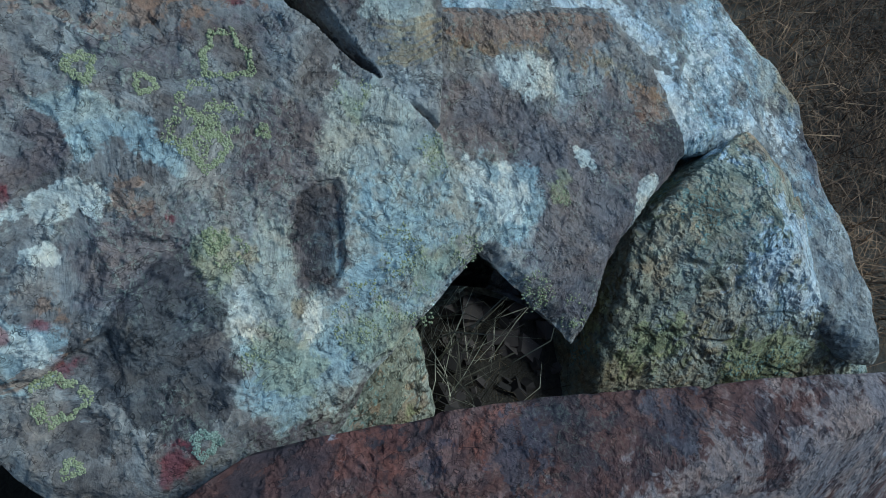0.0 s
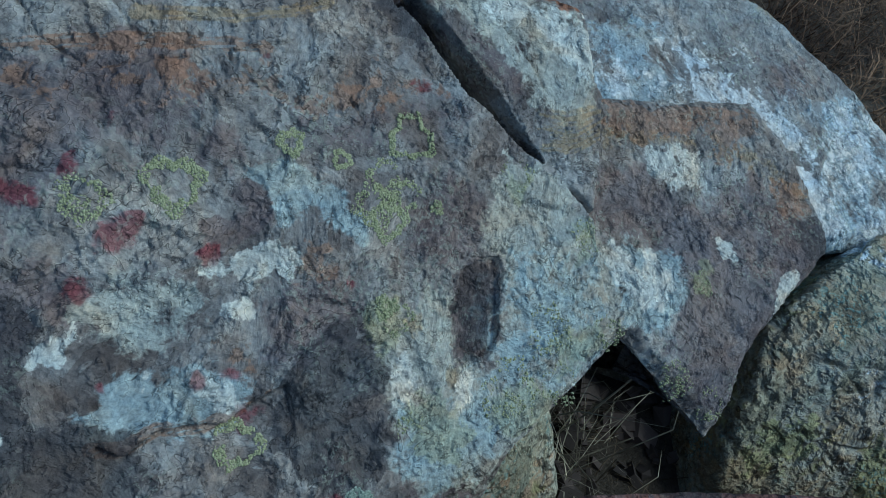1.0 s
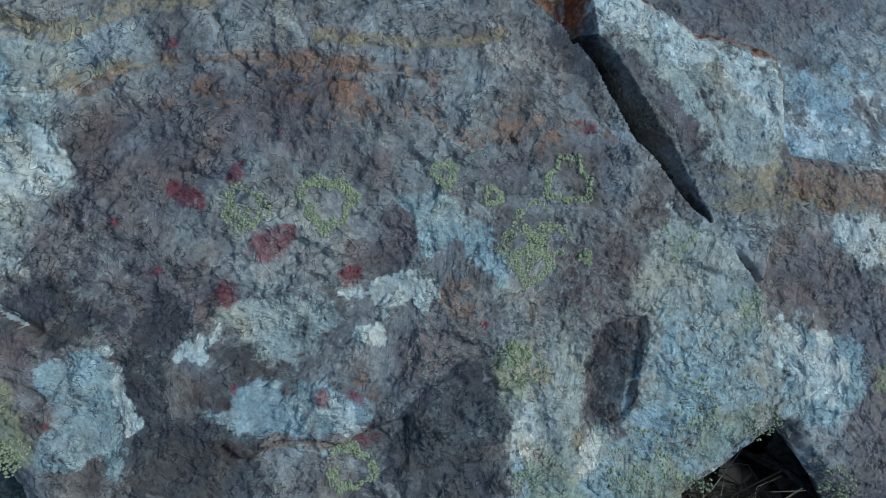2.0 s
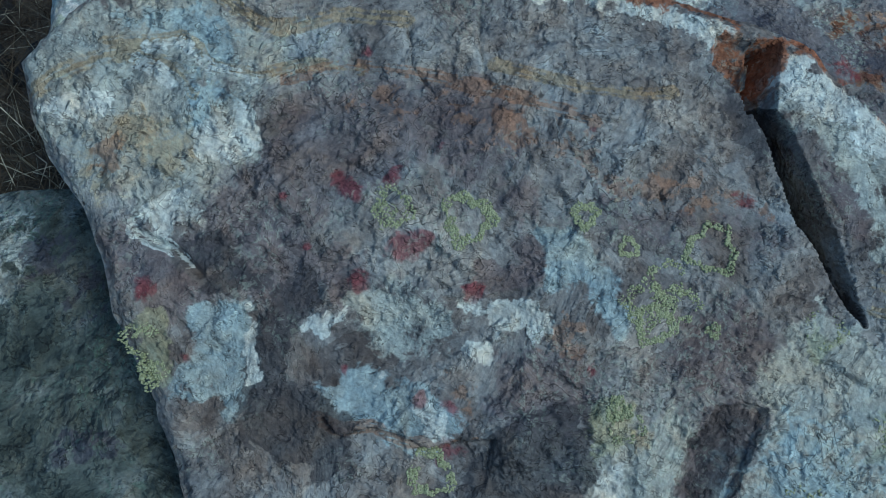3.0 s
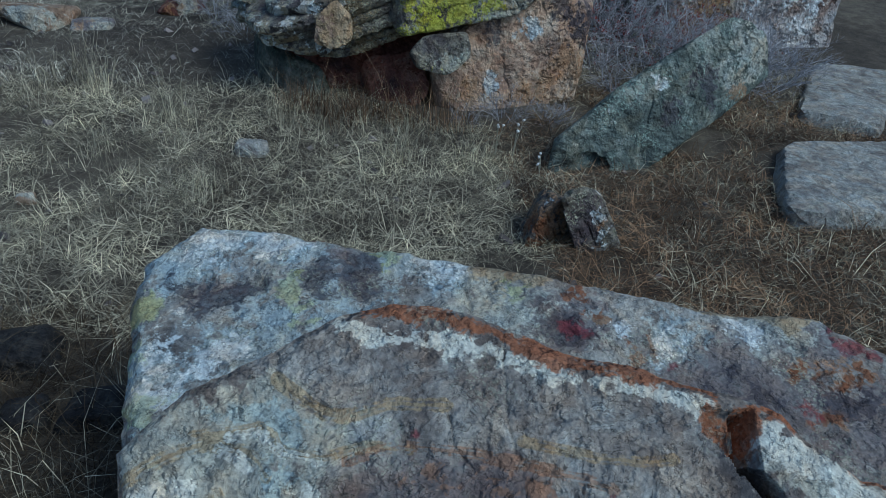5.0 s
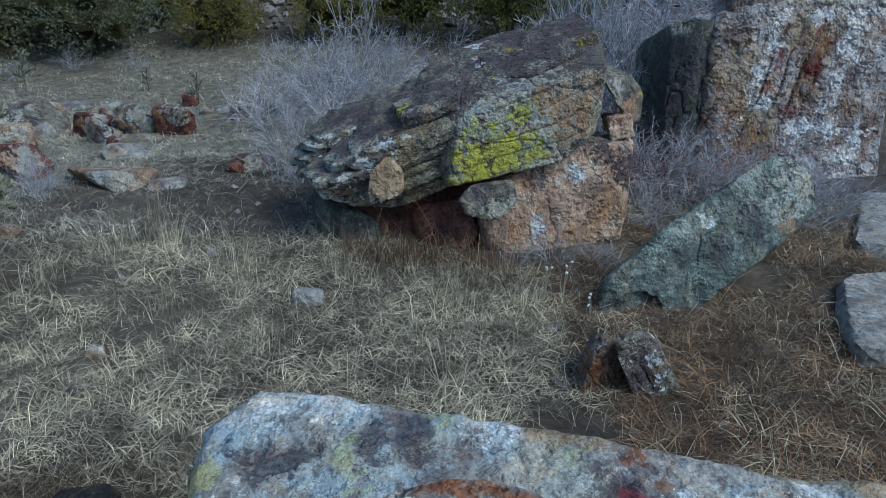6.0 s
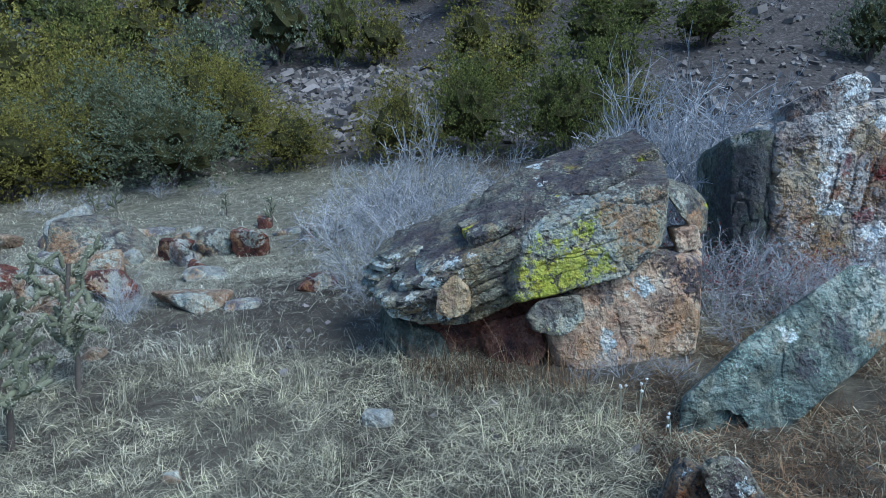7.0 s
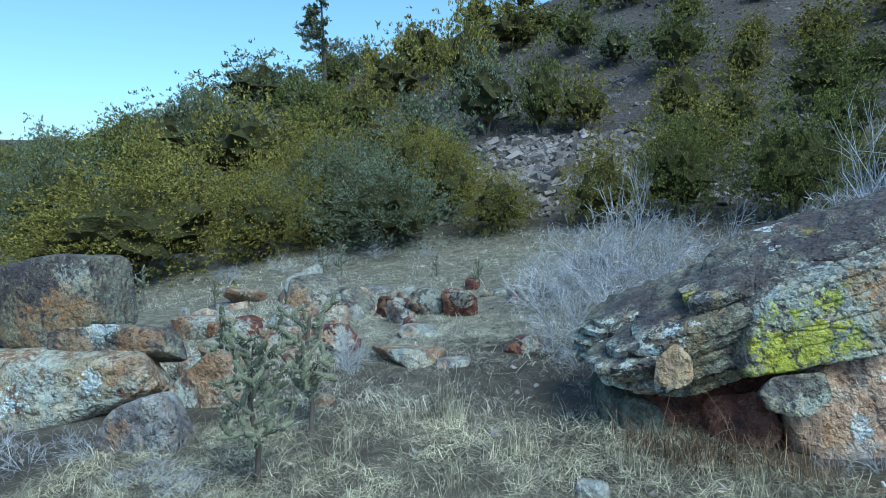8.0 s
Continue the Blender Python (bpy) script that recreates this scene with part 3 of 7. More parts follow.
def slab_height(pts, edge):
    p3 = np.column_stack([pts, np.zeros(len(pts))])
    u, v = pts.T
    h = 0.016 * fbm(p3, 2.2, 3, 21) + 0.005 * fbm(p3, 9, 4, 22)
    # flaked-off leaves of stone, with curled lips along wavy lines
    warp = np.column_stack([fbm(p3, 6, 3, 23), fbm(p3, 6, 3, 24), 0 * u])
    leaf = fbm(p3 + 0.05 * warp, 5, 5, 25)
    h += 0.0035 * np.floor(leaf * 9) / 2 + 0.004 * np.abs(fbm(p3, 24, 3, 26)) + 0.0022 * fbm(p3, 60, 2, 31)
    curl = fbm(p3 + 0.03 * warp, 17, 4, 29) * 5
    h += 0.005 * (curl - np.floor(curl)) * smooth(-0.15, 0.2, fbm(p3, 4, 3, 30))
    h += 0.03 * np.exp(-((u - 0.18) / 0.5) ** 2 - ((v - 0.15) / 0.35) ** 2) - 0.045 * smooth(0.45, 0.8, v) + 0.012
    # the sunk block beside the wedge
    wall = np.interp(v, [-0.045, 0.1, 0.146, 0.236, 0.28], [0.757, 0.805, 0.82, 0.847, 0.836])
    side = (u > wall) & (v > -0.3)
    h -= np.where(side, 0.075 * smooth(-0.3, -0.03, v) * smooth(0.0, 0.02, u - wall), 0)
    ragged = pts + 0.008 * np.column_stack([fbm(p3, 16, 3, 43), fbm(p3, 16, 3, 44)])
    d, t = line_distance(ragged, WEDGE_STEP)
    h -= 0.03 * (1 - smooth(0.002, 0.009, d)) * smooth(0.35, 0.75, t)
    # the open crack
    d, t = line_distance(ragged, CRACK)
    half = np.interp(t, [0, 0.3, 0.5, 0.75, 0.9, 1], [0.02, 0.03, 0.03, 0.02, 0.01, 0.0012])
    h -= 0.32 * (1 - smooth(np.maximum(half - 0.014, -0.004), half + 0.003, d))
    h -= np.where(inside(ragged, STEP_NOTCH), 0.022, 0)
    face = inside(pts, FACET)
    h -= np.where(face, np.clip(0.13 * (0.403 - u) / 0.065, 0, 0.13), 0)
    # a chipped ledge, a scar, and peeled patches
    d, t = line_distance(ragged, LEDGE)
    low = (v < np.interp(u, *zip(*LEDGE))) & (u > -0.36) & (u < -0.02)
    h -= np.where(low, 0.014 * (1 - smooth(0.0, 0.16, d)), 0) + 0.006 * (1 - smooth(0.001, 0.007, d))
    d, t = line_distance(ragged, SCAR)
    h -= 0.018 * (1 - smooth(0.0, 0.014, d))
    for poly, deep in [(PEEL, 0.016)] + [(f, 0.005) for f in FLAKES]:
        h -= np.where(inside(ragged, poly), deep, 0)
    # fine joints
    for line in ([(-0.25, 0.78), (-0.24, 0.66), (-0.21, 0.5), (-0.18, 0.42)], [(-0.36, 0.5), (-0.33, 0.42), (-0.26, 0.36), (-0.1, 0.37), (0.1, 0.39)], [(1.06, 0.0), (1.09, -0.1), (1.08, -0.2)],
                 [(0.42, 0.40), (0.50, 0.36), (0.56, 0.30), (0.58, 0.24)], [(0.6, 0.42), (0.66, 0.33), (0.68, 0.27)], [(0.14, 0.30), (0.2, 0.27), (0.22, 0.22)]):
        d, t = line_distance(ragged, line)
        h -= 0.007 * (1 - smooth(0.001, 0.005, d))
    h -= 0.03 * (1 - smooth(0.0, 0.05, edge)) ** 2
    return h


# stains of the slab's face: kind, softness of the rim, corners in the slab's plane
WHITE_PATCHES_1 = [
    ("white", 0.016, [(-0.157, -0.009), (-0.130, -0.002), (-0.094, -0.020), (-0.044, 0.004), (-0.009, 0.011), (0.032, 0.002), (0.050, -0.027), (0.027, -0.065), (0.003, -0.052), (-0.022, -0.063), (-0.047, -0.079), (-0.035, -0.057), (-0.073, -0.041), (-0.115, -0.034), (-0.154, -0.026)]),
    ("white", 0.014, [(-0.131, -0.108), (-0.101, -0.090), (-0.062, -0.087), (-0.054, -0.120), (-0.091, -0.116)]),
    ("white", 0.014, [(-0.430, -0.138), (-0.405, -0.108), (-0.387, -0.089), (-0.380, -0.112), (-0.361, -0.078), (-0.350, -0.106), (-0.367, -0.142), (-0.377, -0.161), (-0.401, -0.146), (-0.420, -0.159)]),
    ("white", 0.02, [(-0.268, -0.167), (-0.248, -0.157), (-0.236, -0.195), (-0.259, -0.216)]),
    ("white", 0.02, [(-0.187, -0.218), (-0.146, -0.211), (-0.105, -0.254), (-0.093, -0.285), (-0.147, -0.271)]),
]
WHITE_PATCHES_2 = [
    ("white", 0.015, [(-0.552, -0.110), (-0.532, -0.137), (-0.515, -0.197), (-0.504, -0.256), (-0.514, -0.261), (-0.526, -0.208), (-0.542, -0.156), (-0.560, -0.123)]),
    ("white", 0.02, [(0.805, -0.153), (0.865, -0.127), (0.892, -0.212), (0.944, -0.129), (0.966, -0.200), (0.978, -0.264), (0.908, -0.310), (0.865, -0.308), (0.821, -0.282), (0.802, -0.219)]),
    ("white", 0.02, [(1.023, 0.088), (1.120, 0.107), (1.200, 0.067), (1.202, -0.013), (1.097, -0.008), (1.032, 0.040)]),
    ("white", 0.012, [(1.322, -0.305), (1.397, -0.299), (1.423, -0.357), (1.351, -0.418), (1.307, -0.397)]),
    ("white", 0.012, [(1.165, -0.168), (1.220, -0.180), (1.218, -0.230), (1.165, -0.227)]),
    ("white", 0.02, [(0.200, -0.251), (0.229, -0.248), (0.231, -0.302), (0.257, -0.334), (0.215, -0.356), (0.187, -0.334)]),
    ("white", 0.02, [(0.329, -0.358), (0.367, -0.334), (0.375, -0.374), (0.315, -0.428), (0.301, -0.411)]),
]
WHITE_PATCHES_3 = [
    ("white", 0.022, [(-0.743, 0.187), (-0.710, 0.246), (-0.635, 0.305), (-0.626, 0.214), (-0.669, 0.150), (-0.711, 0.166)]),
    ("white", 0.02, [(-1.069, 0.193), (-0.993, 0.242), (-0.938, 0.241), (-0.938, 0.198), (-1.013, 0.174), (-1.070, 0.168)]),
    ("white", 0.02, [(-0.811, 0.024), (-0.785, 0.060), (-0.717, 0.091), (-0.692, 0.058), (-0.708, 0.014), (-0.774, -0.026), (-0.802, -0.008)]),
    ("white", 0.04, [(0.569, 0.533), (0.708, 0.503), (0.832, 0.489), (0.823, 0.398), (0.744, 0.417), (0.656, 0.467), (0.587, 0.478)]),
    ("white", 0.03, [(0.401, 0.582), (0.451, 0.570), (0.519, 0.528), (0.553, 0.491), (0.503, 0.471), (0.419, 0.512)]),
]
BLUE_PATCHES_1 = [
    ("blue", 0.03, [(-0.357, -0.258), (-0.329, -0.209), (-0.293, -0.170), (-0.258, -0.154), (-0.228, -0.191), (-0.187, -0.206), (-0.145, -0.196), (-0.104, -0.224), (-0.061, -0.240), (-0.054, -0.272), (-0.105, -0.290), (-0.148, -0.302), (-0.210, -0.302), (-0.260, -0.286), (-0.321, -0.309), (-0.350, -0.297)]),
    ("blue", 0.025, [(-0.647, -0.150), (-0.602, -0.133), (-0.554, -0.112), (-0.527, -0.147), (-0.510, -0.217), (-0.506, -0.259), (-0.516, -0.318), (-0.527, -0.347), (-0.559, -0.324), (-0.595, -0.341), (-0.631, -0.328), (-0.666, -0.334), (-0.666, -0.265), (-0.639, -0.228), (-0.652, -0.188)]),
    ("blue", 0.025, [(-0.030, 0.144), (0.036, 0.152), (0.116, 0.101), (0.161, 0.059), (0.171, 0.001), (0.078, 0.047), (0.014, 0.049), (0.009, 0.089), (-0.013, 0.126)]),
]
BLUE_PATCHES_2 = [
    ("blue", 0.14, [(0.488, -0.204), (0.554, -0.150), (0.671, -0.179), (0.721, -0.266), (0.677, -0.370), (0.544, -0.417), (0.443, -0.409), (0.433, -0.328)]),
    ("blue", 0.03, [(0.805, -0.148), (0.896, -0.125), (1.020, -0.195), (1.014, -0.283), (0.921, -0.348), (0.848, -0.357), (0.800, -0.344), (0.784, -0.283)]),
    ("blue", 0.04, [(0.204, -0.316), (0.280, -0.378), (0.399, -0.357), (0.440, -0.447), (0.386, -0.544), (0.248, -0.577), (0.176, -0.497)]),
    ("blue", 0.03, [(-0.947, 0.404), (-0.867, 0.448), (-0.764, 0.458), (-0.673, 0.412), (-0.685, 0.357), (-0.756, 0.380), (-0.828, 0.404), (-0.924, 0.369)]),
]
BLUE_PATCHES_3 = [
    ("blue", 0.03, [(-0.801, 0.304), (-0.743, 0.330), (-0.675, 0.319), (-0.707, 0.247), (-0.749, 0.211), (-0.781, 0.256)]),
]
PALE_PATCHES_1 = [
    ("pale", 0.04, [(-0.346, -0.049), (-0.305, -0.020), (-0.224, -0.015), (-0.162, -0.030), (-0.098, -0.059), (-0.131, -0.118), (-0.186, -0.158), (-0.268, -0.164), (-0.327, -0.129)]),
    ("pale", 0.03, [(0.163, -0.175), (0.222, -0.133), (0.268, -0.181), (0.305, -0.137), (0.346, -0.185), (0.337, -0.275), (0.299, -0.329), (0.360, -0.311), (0.396, -0.325), (0.369, -0.402), (0.295, -0.454), (0.166, -0.442), (0.165, -0.308)]),
    ("pale", 0.03, [(0.473, 0.064), (0.540, 0.134), (0.630, 0.091), (0.681, 0.048), (0.692, -0.012), (0.758, -0.050), (0.796, -0.137), (0.892, -0.178), (0.958, -0.293), (0.870, -0.336), (0.793, -0.355), (0.675, -0.405), (0.593, -0.482), (0.367, -0.461), (0.395, -0.348), (0.434, -0.316), (0.476, -0.204), (0.486, -0.100), (0.456, -0.064)]),
]
PALE_PATCHES_2 = [
    ("pale", 0.03, [(0.175, -0.260), (0.254, -0.179), (0.305, -0.205), (0.339, -0.239), (0.329, -0.334), (0.423, -0.329), (0.495, -0.120), (0.453, -0.073), (0.507, 0.062), (0.568, 0.101), (0.654, 0.063), (0.729, -0.041), (0.789, -0.174), (0.738, -0.230), (0.767, -0.307), (0.790, -0.344), (0.619, -0.431), (0.570, -0.496), (0.410, -0.556), (0.333, -0.590), (0.212, -0.576), (0.161, -0.469), (0.165, -0.376)]),
    ("pale", 0.04, [(-1.150, 0.278), (-1.083, 0.367), (-0.949, 0.457), (-0.834, 0.523), (-0.746, 0.489), (-0.655, 0.442), (-0.609, 0.413), (-0.620, 0.358), (-0.632, 0.303), (-0.618, 0.203), (-0.654, 0.144), (-0.701, 0.082), (-0.697, 0.020), (-0.762, -0.023), (-0.802, -0.018), (-0.831, 0.039), (-0.898, 0.048), (-0.963, 0.046), (-1.021, 0.110), (-1.078, 0.149)]),
]
PALE_PATCHES_3 = [
    ("pale", 0.03, [(0.401, 0.590), (0.484, 0.573), (0.569, 0.533), (0.707, 0.512), (0.832, 0.497), (0.833, 0.276), (0.843, 0.236), (0.772, 0.184), (0.659, 0.195), (0.634, 0.217), (0.642, 0.250), (0.606, 0.327), (0.615, 0.344), (0.563, 0.388), (0.487, 0.430), (0.428, 0.466), (0.395, 0.494)]),
]
PURPLE_PATCHES_1 = [
    ("purple", 0.015, [(-0.080, 0.112), (-0.030, 0.139), (0.009, 0.089), (0.007, 0.049), (-0.012, 0.012), (-0.098, 0.008), (-0.142, 0.022), (-0.118, 0.062), (-0.043, 0.074)]),
    ("purple", 0.02, [(0.361, 0.066), (0.412, 0.097), (0.468, 0.041), (0.472, -0.031), (0.437, -0.054), (0.382, -0.029), (0.372, 0.020)]),
    ("purple", 0.03, [(-0.047, -0.110), (0.052, -0.079), (0.122, -0.082), (0.158, -0.152), (0.167, -0.230), (0.070, -0.235), (0.015, -0.221), (-0.040, -0.233)]),
]
PURPLE_PATCHES_2 = [
    ("purple", 0.05, [(-0.606, 0.273), (-0.484, 0.336), (-0.357, 0.381), (-0.268, 0.343), (-0.176, 0.292), (-0.133, 0.247), (-0.090, 0.258), (-0.037, 0.204), (-0.071, 0.170), (-0.178, 0.204), (-0.258, 0.246), (-0.310, 0.235), (-0.341, 0.173), (-0.411, 0.122), (-0.441, 0.061), (-0.364, 0.028), (-0.325, -0.024), (-0.346, -0.065), (-0.414, -0.062), (-0.472, -0.100), (-0.510, -0.138), (-0.528, -0.109), (-0.609, -0.034), (-0.716, -0.049), (-0.715, 0.057), (-0.644, 0.124), (-0.616, 0.203)]),
    ("purple", 0.04, [(0.062, 0.282), (0.152, 0.227), (0.270, 0.228), (0.393, 0.263), (0.466, 0.217), (0.377, 0.170), (0.293, 0.205), (0.197, 0.171), (0.128, 0.182), (0.095, 0.227)]),
]
PURPLE_PATCHES_3 = [
    ("purple", 0.04, [(0.850, 0.082), (1.007, 0.030), (1.169, -0.071), (1.393, -0.029), (1.536, -0.186), (1.523, -0.354), (1.338, -0.461), (1.154, -0.560), (1.039, -0.671), (0.966, -0.579), (0.885, -0.433), (0.992, -0.383), (1.009, -0.235), (0.897, -0.120), (0.816, -0.037)]),
    ("purple", 0.02, [(0.380, -0.093), (0.435, -0.091), (0.488, -0.108), (0.469, -0.176), (0.442, -0.244), (0.423, -0.320), (0.370, -0.322), (0.322, -0.282), (0.340, -0.251), (0.319, -0.197), (0.340, -0.167), (0.363, -0.137)]),
    ("purple", 0.03, [(0.308, 0.055), (0.383, 0.071), (0.470, 0.032), (0.461, -0.027), (0.414, -0.077), (0.339, -0.084), (0.283, -0.036)]),
    ("purple", 0.03, [(0.180, -0.523), (0.261, -0.532), (0.359, -0.546), (0.324, -0.622), (0.214, -0.612), (0.131, -0.574)]),
]
PURPLE_PATCHES_4 = [
    ("purple", 0.05, [(-0.622, 0.284), (-0.524, 0.347), (-0.388, 0.406), (-0.264, 0.406), (-0.135, 0.383), (-0.065, 0.286), (-0.106, 0.252), (-0.204, 0.256), (-0.306, 0.270), (-0.364, 0.204), (-0.426, 0.155), (-0.517, 0.121), (-0.548, 0.050), (-0.490, 0.017), (-0.510, -0.051), (-0.597, -0.048), (-0.651, 0.013), (-0.667, 0.074), (-0.626, 0.156)]),
    ("purple", 0.03, [(-0.910, -0.018), (-0.814, -0.021), (-0.729, -0.051), (-0.678, -0.088), (-0.636, -0.103), (-0.646, -0.169), (-0.720, -0.175), (-0.804, -0.146), (-0.875, -0.085)]),
    ("purple", 0.025, [(0.428, 0.454), (0.563, 0.380), (0.615, 0.336), (0.646, 0.242), (0.626, 0.181), (0.565, 0.261), (0.522, 0.330), (0.488, 0.391)]),
]
DARK_PATCHES_1 = [
    ("dark", 0.03, [(0.023, -0.221), (0.072, -0.170), (0.140, -0.169), (0.170, -0.231), (0.161, -0.307), (0.173, -0.385), (0.159, -0.441), (0.042, -0.439), (-0.055, -0.393), (-0.052, -0.307), (0.003, -0.276)]),
    ("dark", 0.03, [(-0.506, -0.269), (-0.417, -0.246), (-0.350, -0.300), (-0.272, -0.339), (-0.248, -0.421), (-0.517, -0.395)]),
    ("dark", 0.02, [(1.457, -0.163), (1.575, -0.174), (1.589, -0.250), (1.512, -0.309), (1.455, -0.270)]),
    ("dark", 0.03, [(-0.001, -0.248), (0.109, -0.194), (0.145, -0.251), (0.143, -0.342), (0.144, -0.448), (0.119, -0.497), (0.047, -0.525), (-0.017, -0.462), (-0.041, -0.375), (-0.030, -0.302)]),
    ("dark", 0.03, [(0.394, -0.103), (0.475, -0.115), (0.446, -0.220), (0.412, -0.310), (0.345, -0.277), (0.356, -0.195)]),
    ("dark", 0.03, [(-0.720, -0.036), (-0.658, 0.016), (-0.589, -0.005), (-0.526, -0.052), (-0.591, -0.092), (-0.656, -0.083)]),
]
DARK_PATCHES_2 = [
    ("dark", 0.03, [(-0.510, -0.098), (-0.452, -0.035), (-0.417, -0.075), (-0.440, -0.177), (-0.463, -0.277), (-0.486, -0.329), (-0.520, -0.244)]),
    ("dark", 0.03, [(0.270, 0.509), (0.346, 0.488), (0.398, 0.400), (0.382, 0.359), (0.311, 0.417)]),
]
RUST_PATCHES_1 = [
    ("rust", 0.02, [(0.041, 0.009), (0.099, -0.004), (0.105, -0.053), (0.069, -0.073), (0.046, -0.037)]),
    ("rust", 0.02, [(-0.134, -0.159), (-0.081, -0.172), (-0.048, -0.217), (-0.055, -0.267), (-0.093, -0.227), (-0.126, -0.193)]),
    ("rust", 0.03, [(-0.046, 0.357), (0.042, 0.348), (0.154, 0.283), (0.272, 0.285), (0.382, 0.310), (0.418, 0.263), (0.270, 0.239), (0.152, 0.227), (0.040, 0.282), (-0.037, 0.303)]),
    ("rust", 0.03, [(0.066, 0.006), (0.104, 0.003), (0.111, -0.042), (0.072, -0.075), (0.042, -0.046)]),
    ("rust", 0.05, [(-0.458, 0.334), (-0.379, 0.367), (-0.274, 0.353), (-0.128, 0.351), (-0.101, 0.318), (-0.192, 0.307), (-0.320, 0.328)]),
    ("rust", 0.04, [(-0.078, 0.345), (-0.015, 0.388), (0.050, 0.377), (0.049, 0.325), (-0.019, 0.297)]),
    ("rust", 0.04, [(0.119, 0.267), (0.274, 0.318), (0.339, 0.297), (0.241, 0.247)]),
]
OCHRE_PATCHES_1 = [
    ("ochre", 0.012, [(0.309, -0.309), (0.346, -0.305), (0.339, -0.355), (0.317, -0.360)]),
    ("ochre", 0.012, [(0.230, -0.190), (0.275, -0.188), (0.269, -0.228), (0.237, -0.215)]),
    ("ochre", 0.03, [(0.892, 0.167), (1.149, 0.121), (1.343, 0.081), (1.527, 0.007), (1.652, -0.123), (1.586, -0.131), (1.430, -0.004), (1.233, 0.064), (1.052, 0.111), (0.880, 0.126)]),
    ("ochre", 0.04, [(-0.924, 0.165), (-0.870, 0.223), (-0.802, 0.225), (-0.752, 0.185), (-0.760, 0.117), (-0.814, 0.117), (-0.877, 0.102)]),
    ("ochre", 0.05, [(-1.008, 0.113), (-0.950, 0.139), (-0.872, 0.093), (-0.843, 0.036), (-0.919, 0.031), (-0.966, 0.058)]),
    ("ochre", 0.02, [(-0.025, 0.662), (0.014, 0.684), (0.033, 0.649), (0.013, 0.618), (-0.014, 0.628)]),
]
RUST_BAND = [
    ("rust", 0.025, [(0.914, 0.245), (1.081, 0.214), (1.274, 0.210), (1.437, 0.178), (1.447, 0.119), (1.323, 0.087), (1.150, 0.124), (1.062, 0.149), (0.936, 0.142), (0.896, 0.183)]),
]
LICHEN_PATCHES_1 = [
    ("lichen", 0.03, [(0.246, -0.330), (0.302, -0.386), (0.332, -0.459), (0.290, -0.518), (0.219, -0.466), (0.190, -0.406)]),
    ("lichen", 0.03, [(0.401, -0.395), (0.511, -0.393), (0.585, -0.444), (0.540, -0.496), (0.427, -0.495), (0.385, -0.453)]),
    ("lichen", 0.03, [(0.575, -0.321), (0.669, -0.307), (0.723, -0.336), (0.676, -0.391), (0.599, -0.395)]),
    ("lichen", 0.025, [(0.527, 0.095), (0.584, 0.061), (0.567, 0.002), (0.513, -0.000)]),
    ("lichen", 0.025, [(0.707, -0.063), (0.766, -0.074), (0.751, -0.125), (0.697, -0.127)]),
    ("lichen", 0.02, [(1.036, -0.235), (1.109, -0.252), (1.102, -0.312), (1.038, -0.296)]),
    ("lichen", 0.025, [(0.169, -0.167), (0.231, -0.138), (0.221, -0.216), (0.178, -0.250), (0.154, -0.219)]),
    ("lichen", 0.02, [(-0.791, -0.202), (-0.732, -0.175), (-0.687, -0.238), (-0.676, -0.322), (-0.717, -0.320), (-0.757, -0.267)]),
]
BED_LINES = [
    ("ochre", 0.006, [(-0.970, 0.345), (-0.885, 0.372), (-0.813, 0.398), (-0.775, 0.376), (-0.757, 0.345), (-0.718, 0.335), (-0.632, 0.354), (-0.539, 0.392), (-0.439, 0.399)]),
    ("ochre", 0.006, [(-0.913, 0.331), (-0.836, 0.336), (-0.796, 0.305), (-0.767, 0.275)]),
    ("ochre", 0.007, [(-0.804, 0.519), (-0.715, 0.482), (-0.656, 0.455), (-0.604, 0.454), (-0.502, 0.501), (-0.366, 0.520)]),
    ("ochre", 0.008, [(-1.109, 0.208), (-1.007, 0.290), (-0.917, 0.346)]),
    ("rust", 0.006, [(-0.579, 0.348), (-0.466, 0.406), (-0.315, 0.414), (-0.163, 0.404), (0.052, 0.383)]),
    ("ochre", 0.006, [(-0.175, 0.459), (-0.098, 0.451), (0.026, 0.447), (0.191, 0.476)]),
    ("white", 0.007, [(-0.898, 0.325), (-0.854, 0.316), (-0.795, 0.284)]),
    ("white", 0.006, [(-0.882, 0.360), (-0.810, 0.385), (-0.782, 0.361), (-0.741, 0.333), (-0.653, 0.335)]),
    ("white", 0.006, [(-0.814, -0.021), (-0.770, -0.032), (-0.730, -0.038), (-0.684, -0.067)]),
]
WEDGE_LINES = [
    ("ochre", 0.008, [(0.646, 0.206), (0.729, 0.190), (0.843, 0.199)]),
    ("ochre", 0.006, [(0.638, 0.170), (0.729, 0.150), (0.834, 0.175)]),
    ("ochre", 0.006, [(0.639, 0.131), (0.721, 0.122), (0.817, 0.146)]),
    ("rust", 0.006, [(-0.363, -0.304), (-0.313, -0.318), (-0.262, -0.301), (-0.190, -0.318), (-0.104, -0.298), (-0.049, -0.280)]),
]
